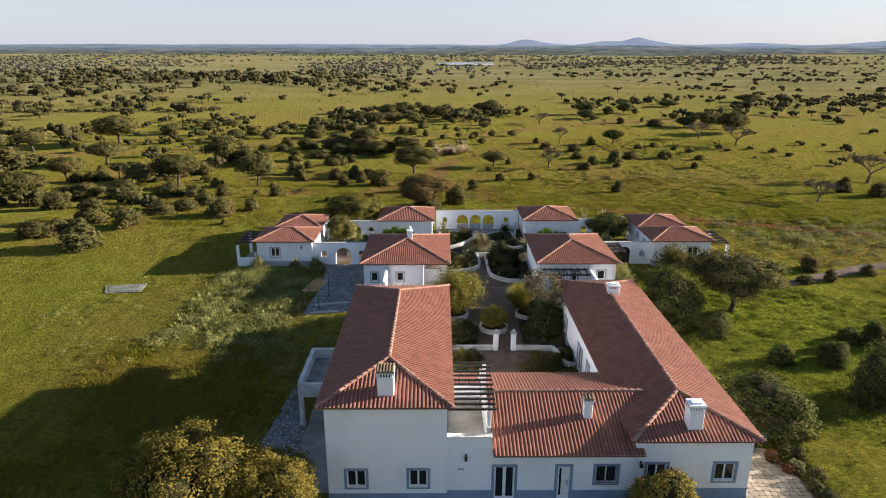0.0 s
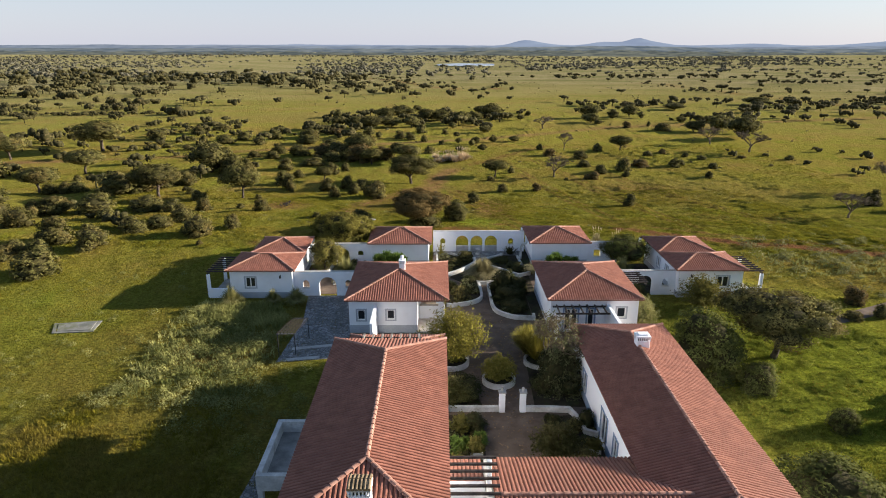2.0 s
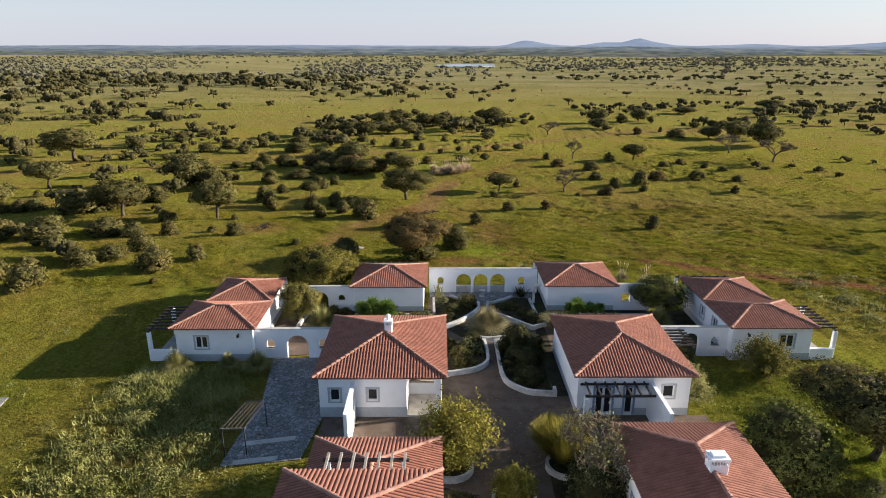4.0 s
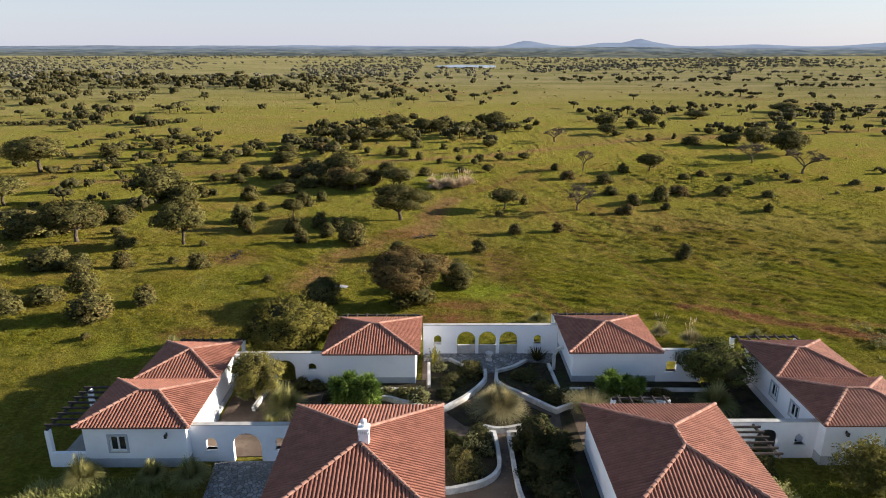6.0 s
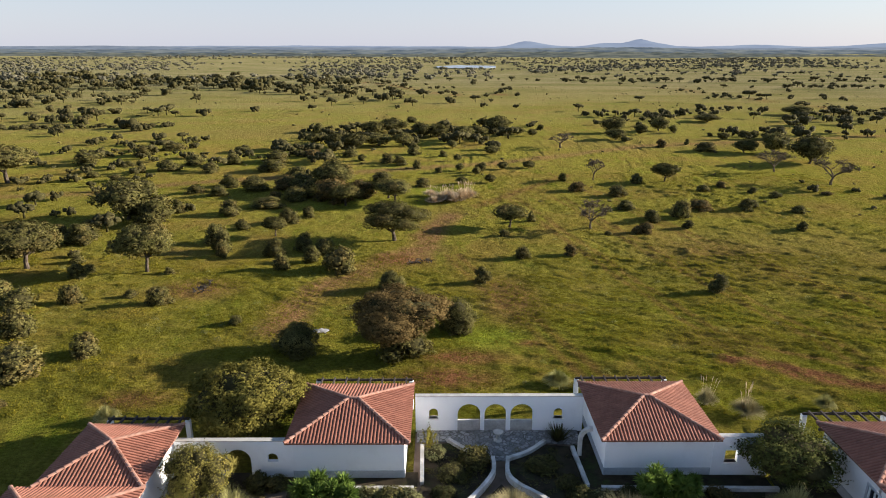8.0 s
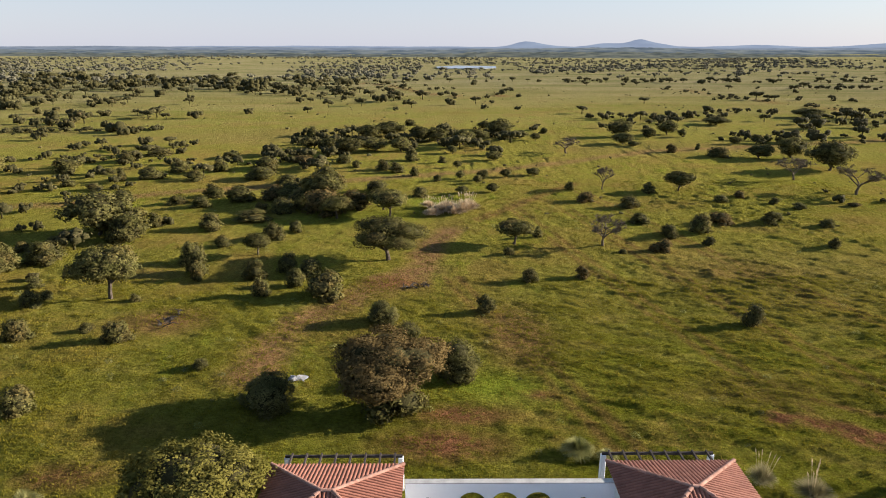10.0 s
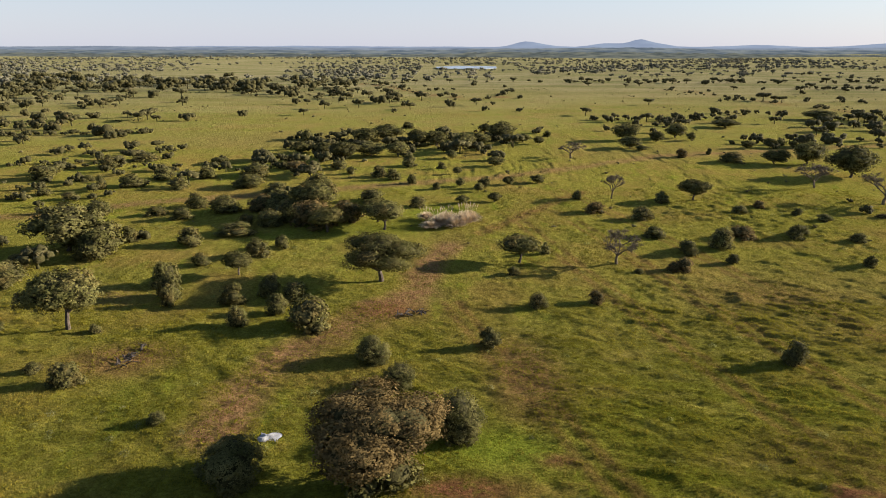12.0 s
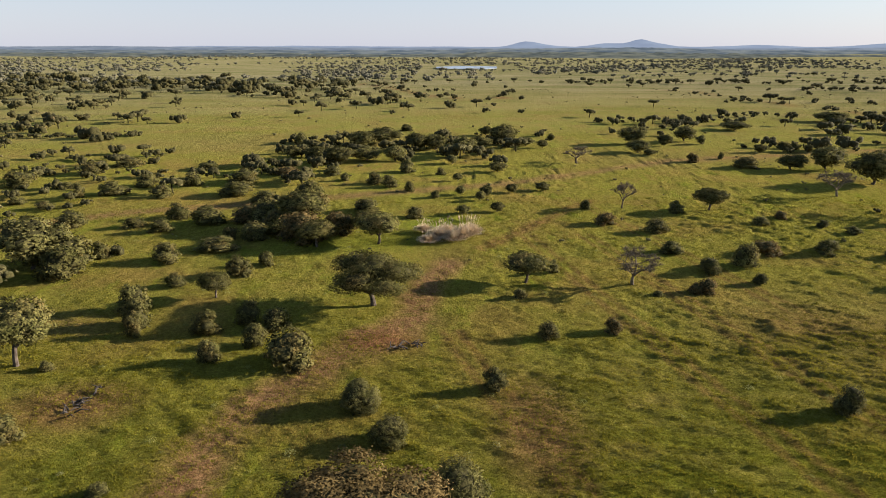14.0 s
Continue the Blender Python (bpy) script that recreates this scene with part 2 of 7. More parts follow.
def ground_material():
    """Pasture: green and olive grass, with bare reddish soil by the attribute 'soil' and drier grass by 'dry'; 'pale'
    mixes distance haze into the colour.
    """
    m = bpy.data.materials.new("pasture")
    m.use_nodes = True
    nt = m.node_tree
    N, Lk = nt.nodes, nt.links
    b = N["Principled BSDF"]
    geo = N.new("ShaderNodeNewGeometry")

    def noise_tex(scale, detail=6, rough=0.6, stretch=None):
        n = N.new("ShaderNodeTexNoise")
        n.inputs["Scale"].default_value, n.inputs["Detail"].default_value, n.inputs["Roughness"].default_value = scale, detail, rough
        if stretch:
            mp = N.new("ShaderNodeMapping")
            mp.inputs["Scale"].default_value = stretch
            mp.inputs["Rotation"].default_value = (0, 0, radians(28))
            Lk.new(geo.outputs["Position"], mp.inputs["Vector"])
            Lk.new(mp.outputs["Vector"], n.inputs["Vector"])
        else:
            Lk.new(geo.outputs["Position"], n.inputs["Vector"])
        return n.outputs["Fac"]

    def ramp(fac, p0, p1, c0=(0, 0, 0), c1=(1, 1, 1)):
        r = N.new("ShaderNodeValToRGB")
        r.color_ramp.elements[0].position, r.color_ramp.elements[1].position = p0, p1
        r.color_ramp.elements[0].color, r.color_ramp.elements[1].color = (*c0, 1), (*c1, 1)
        Lk.new(fac, r.inputs["Fac"])
        return r.outputs["Color"]

    def mix(fac, a, c):
        x = N.new("ShaderNodeMixRGB")
        for s, v in ((x.inputs["Fac"], fac), (x.inputs["Color1"], a), (x.inputs["Color2"], c)):
            if isinstance(v, tuple):
                s.default_value = (*v, 1)
            elif isinstance(v, float):
                s.default_value = v
            else:
                Lk.new(v, s)
        return x.outputs["Color"]

    col = ramp(noise_tex(0.9, 8, 0.7), 0.32, 0.68, (0.126, 0.121, 0.016), (0.243, 0.217, 0.037))
    col = mix(ramp(noise_tex(0.06, 8, 0.68), 0.46, 0.62), col, ramp(noise_tex(1.3, 8, 0.7), 0.3, 0.7, (0.150, 0.112, 0.024), (0.270, 0.196, 0.048)))
    col = mix(ramp(noise_tex(0.13, 7, 0.7, (1.6, 0.7, 1)), 0.55, 0.71), col, ramp(noise_tex(1.7, 8, 0.7), 0.3, 0.7, (0.098, 0.128, 0.009), (0.195, 0.222, 0.020)))
    at1 = N.new("ShaderNodeAttribute")
    at1.attribute_name = "dry"
    col = mix(at1.outputs["Fac"], col, ramp(noise_tex(1.1, 8, 0.7), 0.3, 0.7, (0.150, 0.112, 0.030), (0.225, 0.175, 0.050)))
    # haze over the far grass, mixed in as a paler, bluer colour
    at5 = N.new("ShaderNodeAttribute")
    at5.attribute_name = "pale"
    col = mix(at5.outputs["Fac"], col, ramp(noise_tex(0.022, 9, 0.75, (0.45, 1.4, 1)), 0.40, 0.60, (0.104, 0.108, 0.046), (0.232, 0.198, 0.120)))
    at2 = N.new("ShaderNodeAttribute")
    at2.attribute_name = "lush"
    col = mix(at2.outputs["Fac"], col, ramp(noise_tex(1.6, 8, 0.7), 0.3, 0.7, (0.108, 0.145, 0.011), (0.215, 0.250, 0.026)))
    at6 = N.new("ShaderNodeAttribute")
    at6.attribute_name = "rank"
    dm = N.new("ShaderNodeMath")
    dm.operation = "MULTIPLY"
    Lk.new(at6.outputs["Fac"], dm.inputs[0])
    Lk.new(ramp(noise_tex(0.22, 7, 0.7, (0.6, 1.4, 1)), 0.34, 0.56), dm.inputs[1])
    col = mix(dm.outputs["Value"], col, ramp(noise_tex(1.2, 8, 0.7), 0.3, 0.7, (0.066, 0.078, 0.006), (0.142, 0.142, 0.012)))
    at7 = N.new("ShaderNodeAttribute")
    at7.attribute_name = "tan"
    tm = N.new("ShaderNodeMath")
    tm.operation = "MULTIPLY"
    Lk.new(at7.outputs["Fac"], tm.inputs[0])
    Lk.new(ramp(noise_tex(0.9, 8, 0.75), 0.28, 0.52), tm.inputs[1])
    col = mix(tm.outputs["Value"], col, ramp(noise_tex(2.0, 7, 0.7), 0.3, 0.7, (0.160, 0.080, 0.038), (0.275, 0.155, 0.078)))
    at3 = N.new("ShaderNodeAttribute")
    at3.attribute_name = "soil"
    sm = N.new("ShaderNodeMath")
    sm.operation = "MULTIPLY"
    Lk.new(at3.outputs["Fac"], sm.inputs[0])
    Lk.new(ramp(noise_tex(0.7, 8, 0.75), 0.30, 0.50), sm.inputs[1])
    col = mix(sm.outputs["Value"], col, ramp(noise_tex(2.2, 7, 0.7), 0.3, 0.7, (0.110, 0.043, 0.022), (0.215, 0.098, 0.048)))
    # tussocks: small dark and light flecks, streaked by the ground's fall
    fl = ramp(noise_tex(3.4, 8, 0.8, (0.75, 1.25, 1)), 0.40, 0.60, (0.62, 0.62, 0.61), (1.30, 1.29, 1.30))
    mu = N.new("ShaderNodeMixRGB")
    mu.blend_type = "MULTIPLY"
    mu.inputs["Fac"].default_value = 1.0
    Lk.new(col, mu.inputs["Color1"])
    Lk.new(fl, mu.inputs["Color2"])
    # long streaks where the grass was driven and mown over
    mu2 = N.new("ShaderNodeMixRGB")
    mu2.blend_type = "MULTIPLY"
    mu2.inputs["Fac"].default_value = 1.0
    Lk.new(mu.outputs["Color"], mu2.inputs["Color1"])
    Lk.new(ramp(noise_tex(0.75, 7, 0.75, (1.7, 0.45, 1)), 0.41, 0.58, (0.84, 0.84, 0.83), (1.11, 1.10, 1.11)), mu2.inputs["Color2"])
    Lk.new(mu2.outputs["Color"], b.inputs["Base Color"])
    b.inputs["Roughness"].default_value = 0.95
    b.inputs["Specular IOR Level"].default_value = 0.0
    b.inputs["Sheen Weight"].default_value, b.inputs["Sheen Roughness"].default_value = 0.05, 0.5
    b.inputs["Sheen Tint"].default_value = (0.9, 0.85, 0.35, 1)
    b1 = N.new("ShaderNodeBump")
    b1.inputs["Distance"].default_value = 0.4
    at4 = N.new("ShaderNodeAttribute")
    at4.attribute_name = "relief"
    Lk.new(at4.outputs["Fac"], b1.inputs["Strength"])
    Lk.new(noise_tex(1.3, 8, 0.75, (0.75, 1.25, 1)), b1.inputs["Height"])
    b2 = N.new("ShaderNodeBump")
    b2.inputs["Strength"].default_value, b2.inputs["Distance"].default_value = 1.0, 0.26
    Lk.new(noise_tex(5.0, 5, 0.7), b2.inputs["Height"])
    Lk.new(b1.outputs["Normal"], b2.inputs["Normal"])
    Lk.new(b2.outputs["Normal"], b.inputs["Normal"])
    return m


M_GROUND = ground_material()


# for far backdrops: aerial haze is put into the emission colour
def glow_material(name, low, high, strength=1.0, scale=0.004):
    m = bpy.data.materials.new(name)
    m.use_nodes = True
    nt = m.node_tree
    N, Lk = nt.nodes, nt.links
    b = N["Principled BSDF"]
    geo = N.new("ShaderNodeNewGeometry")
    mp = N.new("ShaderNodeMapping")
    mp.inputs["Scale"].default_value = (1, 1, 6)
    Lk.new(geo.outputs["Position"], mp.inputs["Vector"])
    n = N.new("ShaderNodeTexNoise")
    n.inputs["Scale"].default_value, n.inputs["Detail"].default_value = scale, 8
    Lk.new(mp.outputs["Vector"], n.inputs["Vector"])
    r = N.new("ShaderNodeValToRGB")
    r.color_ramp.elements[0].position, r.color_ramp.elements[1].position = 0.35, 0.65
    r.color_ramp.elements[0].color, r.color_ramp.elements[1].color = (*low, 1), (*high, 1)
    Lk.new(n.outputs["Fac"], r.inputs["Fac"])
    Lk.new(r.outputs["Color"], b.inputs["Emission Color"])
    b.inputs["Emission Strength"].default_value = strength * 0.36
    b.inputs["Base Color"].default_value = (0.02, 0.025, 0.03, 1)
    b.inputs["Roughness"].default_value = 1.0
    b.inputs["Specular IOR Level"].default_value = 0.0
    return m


# ---- mesh helpers ----
class Mesh:
    """Collects vertices and faces, and links them as one object."""

    def __init__(self):
        self.v, self.f, self.mi = [], [], []

    def add(self, verts, faces, mi=0):
        o = len(self.v)
        self.v += [tuple(p) for p in verts]
        self.f += [tuple(i + o for i in q) for q in faces]
        self.mi += [mi] * len(faces)
        return self

    def box(self, x0, x1, y0, y1, z0, z1, c=0.0):
        """A box; c: the chamfer along its upright and top edges."""
        if c <= 0:
            v = [(x, y, z) for z in (z0, z1) for x, y in ((x0, y0), (x1, y0), (x1, y1), (x0, y1))]
            return self.add(v, [(0, 3, 2, 1), (4, 5, 6, 7), (0, 1, 5, 4), (1, 2, 6, 5), (2, 3, 7, 6), (3, 0, 4, 7)])
        ring = lambda d: [(x0 + d, y0), (x1 - d, y0), (x1, y0 + d), (x1, y1 - d), (x1 - d, y1), (x0 + d, y1), (x0, y1 - d), (x0, y0 + d)]
        inner = [(min(max(x, x0 + c), x1 - c), min(max(y, y0 + c), y1 - c)) for x, y in ring(c * 1.5)]
        v = [(x, y, z0) for x, y in ring(c)] + [(x, y, z1 - c) for x, y in ring(c)] + [(x, y, z1) for x, y in inner]
        f = [tuple(reversed(range(8))), tuple(range(16, 24))]
        for k in (0, 8):
            f += [(k + i, k + (i + 1) % 8, k + 8 + (i + 1) % 8, k + 8 + i) for i in range(8)]
        return self.add(v, f)

    def bar(self, p, q, w, h):
        """A beam from p to q, w across and h high."""
        p, q = Vector(p), Vector(q)
        d = (q - p).normalized()
        side = d.cross(Vector((0, 0, 1)))
        side = side.normalized() if side.length > 1e-4 else Vector((1, 0, 0))
        up = side.cross(d).normalized()
        v = [e + side * a * w / 2 + up * b * h / 2 for e in (p, q) for a, b in ((-1, -1), (1, -1), (1, 1), (-1, 1))]
        return self.add(v, [(0, 1, 2, 3), (7, 6, 5, 4), (0, 4, 5, 1), (1, 5, 6, 2), (2, 6, 7, 3), (3, 7, 4, 0)])

    def tube(self, pts, radii, n=6, cap=True):
        pts = [Vector(p) for p in pts]
        rings = []
        for i, p in enumerate(pts):
            d = (pts[min(i + 1, len(pts) - 1)] - pts[max(i - 1, 0)]).normalized()
            s = d.cross(Vector((0.3, 0.9, 0.1)) if abs(d.z) > 0.8 else Vector((0, 0, 1))).normalized()
            u = s.cross(d)
            rings.append([p + (s * cos(2 * pi * k / n) + u * sin(2 * pi * k / n)) * radii[i] for k in range(n)])
        f = [(a * n + k, a * n + (k + 1) % n, (a + 1) * n + (k + 1) % n, (a + 1) * n + k) for a in range(len(pts) - 1) for k in range(n)]
        if cap:
            f += [tuple(reversed(range(n))), tuple((len(pts) - 1) * n + k for k in range(n))]
        return self.add([v for r in rings for v in r], f)

    def sheet(self, poly, z0, z1):
        """A flat slab over a polygon given counter-clockwise."""
        n = len(poly)
        return self.add([(x, y, z0) for x, y in poly] + [(x, y, z1) for x, y in poly],
                        [tuple(reversed(range(n))), tuple(range(n, 2 * n))] + [(i, (i + 1) % n, n + (i + 1) % n, n + i) for i in range(n)])

    def kerb(self, pts, w, z0, z1, closed=False):
        """A low wall along a line of points, mitred at its bends."""
        P = [Vector((x, y)) for x, y in pts]
        n = len(P)
        v = []
        for i, p in enumerate(P):
            a = P[i - 1] if i or closed else p
            b = P[(i + 1) % n] if i < n - 1 or closed else p
            d1 = (p - a).normalized() if (p - a).length > 1e-6 else (b - p).normalized()
            d2 = (b - p).normalized() if (b - p).length > 1e-6 else d1
            t = (d1 + d2).normalized() if (d1 + d2).length > 1e-4 else d1
            k = min(1 / max(abs(t.dot(d1)), 0.45), 2.2)
            s = Vector((-t.y, t.x)) * w / 2 * k
            v += [(*(p - s), z0), (*(p + s), z0), (*(p + s), z1), (*(p - s), z1)]
        f = []
        for i in range(n if closed else n - 1):
            a, b = 4 * i, 4 * ((i + 1) % n)
            f += [(a + k, b + k, b + (k + 1) % 4, a + (k + 1) % 4) for k in range(4)]
        if not closed:
            f += [(0, 1, 2, 3), (4 * n - 1, 4 * n - 2, 4 * n - 3, 4 * n - 4)]
        return self.add(v, f)

    def wall(self, p0, p1, th, z0, z1, holes=(), top=None):
        """A straight wall, th thick, with holes (s0, s1, zlow, zhigh, arched) that go through it; s is measured from p0."""
        a, b = Vector((*p0, 0)), Vector((*p1, 0))
        L = (b - a).length
        d = (b - a) / L
        nrm = Vector((-d.y, d.x, 0)) * th / 2
        cuts = {0.0, L}
        for s0, s1, _, _, arch in holes:
            cuts |= {s0, s1}
            if arch:
                cuts |= {s0 + (s1 - s0) * (1 - cos(pi * k / 12)) / 2 for k in range(13)}
        cuts = sorted(cuts)
        jambs = {0.0, L} | {h[0] for h in holes} | {h[1] for h in holes}

        def high(h, s):
            s0, s1, zl, zh, arch = h
            if not arch:
                return zh
            r = (s1 - s0) / 2
            return zh - r * arch + math.sqrt(max(r * r - (s - s0 - r) ** 2, 0)) * arch

        seen, vs, fs = {}, [], []

        def corner(p):
            k = (round(p.x, 4), round(p.y, 4), round(p.z, 4))
            if k not in seen:
                seen[k] = len(vs)
                vs.append(p)
            return seen[k]

        for sa, sb in zip(cuts, cuts[1:]):
            if sb - sa < 1e-5:
                continue
            mid = (sa + sb) / 2
            inside = sorted([h for h in holes if h[0] < mid < h[1]], key=lambda h: h[2])
            lows, prev = [], (z0, z0)
            for h in inside:
                if h[2] > prev[0] + 1e-4:
                    lows.append((prev, (h[2], h[2])))
                prev = (min(high(h, sa), z1), min(high(h, sb), z1))
            if max(prev) < z1 - 1e-4 or not inside:
                lows.append((prev, (z1, z1)))
            for (la, lb), (ha, hb) in lows:
                v = []
                for s, lo, hi in ((sa, la, ha), (sb, lb, hb)):
                    base = a + d * s
                    for q, z in ((-1, lo), (1, lo), (1, hi), (-1, hi)):
                        v.append(base + nrm * q + Vector((0, 0, z)))
                f = [(0, 4, 7, 3), (1, 2, 6, 5), (0, 1, 5, 4), (3, 7, 6, 2)]
                if sa in jambs:
                    f.append((0, 3, 2, 1))
                if sb in jambs:
                    f.append((4, 5, 6, 7))
                ids = [corner(p) for p in v]
                for q in f:
                    w = list(dict.fromkeys(ids[k] for k in q))
                    if len(w) > 2:
                        fs.append(tuple(w))
        self.add(vs, fs)
        return self

    def link(self, name, mats, parent=None, label="", smooth=False):
        me = bpy.data.meshes.new(name)
        me.from_pydata(self.v, [], self.f)
        for m in mats if isinstance(mats, (list, tuple)) else [mats]:
            me.materials.append(m)
        if any(self.mi):
            me.polygons.foreach_set("material_index", self.mi)
        if smooth:
            me.polygons.foreach_set("use_smooth", [True] * len(self.f))
        me.update()
        ob = new(name, me)
        ob.parent = parent
        if parent is not None and parent.type == "EMPTY":
            ob.matrix_parent_inverse = Matrix.Translation(parent.location).inverted()
        if label:
            ob["label"] = label
        return ob


def thing(name, label, category, group="", kind="", at=(0, 0, 0)):
    ob = new(name)
    ob.empty_display_size = 0.3
    ob.location = at
    return tagged(ob, label, category, group, kind)


def ground_z(x, y):
    """The lie of the land: level at the houses, falling a little behind them, then rolling."""
    s = min(max((y - 88) / 45, 0), 1)
    z = -2.3 * s * s * (3 - 2 * s)
    far = min(max((hypot(x, y - 100) - 220) / 500, 0), 1)
    return z + far * 5.0 * (noise.noise(Vector((x * 0.0019 + 3.1, y * 0.0019, 0.5))) - 0.25)


def vnoise(x, y, seed):
    """Smooth noise between -1 and 1 over arrays of places."""
    xi, yi = np.floor(x).astype(np.int64), np.floor(y).astype(np.int64)
    fx, fy = x - xi, y - yi
    fx, fy = fx * fx * fx * (fx * (fx * 6 - 15) + 10), fy * fy * fy * (fy * (fy * 6 - 15) + 10)

    def at(i, j):
        h = (i * 374761393 + j * 668265263 + seed * 144269504) & 0xFFFFFFFF
        h = ((h ^ (h >> 13)) * 1274126177) & 0xFFFFFFFF
        h = ((h ^ (h >> 16)) * 2246822519) & 0xFFFFFFFF
        return ((h ^ (h >> 15)) & 0xFFFFFF) / 0x7FFFFF - 1

    a, b, c, d = at(xi, yi), at(xi + 1, yi), at(xi, yi + 1), at(xi + 1, yi + 1)
    return (a * (1 - fx) + b * fx) * (1 - fy) + (c * (1 - fx) + d * fx) * fy


def relief(x, y):
    """Tussocks and hollows of the grazed grass: low humps, longer along the old mowing lines."""
    u, v = x * 0.94 - y * 0.34, x * 0.34 + y * 0.94
    w = 0.5 * vnoise(x * 0.25, y * 0.25, 9)
    rough = np.clip(0.9 + 0.35 * vnoise(x * 0.07, y * 0.07, 5), 0.65, 1.2) * np.clip((y - 60) / 30, 0.4, 0.85) * np.clip((x + 30) / 45, 0.5, 1)
    h = 0.21 * np.maximum(vnoise(u * 0.38, v * 0.85 + w, 1), -0.2) + 0.21 * np.maximum(vnoise(u * 0.8 + w, v * 1.55, 2), -0.35)
    h = (h + 0.10 * vnoise(u * 1.3, v * 2.2, 3)) * rough + 0.14 * vnoise(x * 0.16, y * 0.16, 4)
    built = ((x > -14.5) & (x < 22.5) & (y > 24.5) & (y < 87)) | ((x > -36.1) & (x < -31) & (y > 61.2) & (y < 64.4)) | ((x > -24.5) & (x < 34) & (y > 68) & (y < 84))
    far = np.clip((260 - np.hypot(x, y - 90)) / 110, 0, 1)
    track = np.clip((seg_dist(x, y, [(36, 63), (43, 66), (50, 69), (62, 72)]) - 1.2) / 1.0, 0, 1)
    return np.where(built, -0.05, h * far * track)


# ---- the land ----
def grown(start, step, rate, end):
    out, v = [], start
    while v < end:
        out.append(v)
        v += step
        step *= rate
    return out + [end]


def seg_dist(px, py, line):
    best = np.full_like(px, 1e9)
    for (ax, ay), (bx, by) in zip(line, line[1:]):
        dx, dy = bx - ax, by - ay
        t = np.clip(((px - ax) * dx + (py - ay) * dy) / (dx * dx + dy * dy), 0, 1)
        best = np.minimum(best, np.hypot(px - ax - t * dx, py - ay - t * dy))
    return best


RED_STRIP = [(26.2, 95.9), (29.8, 94.0), (32.5, 92.3), (35.2, 90.9), (40, 88.3), (46, 87.0), (56, 83), (90, 76)]


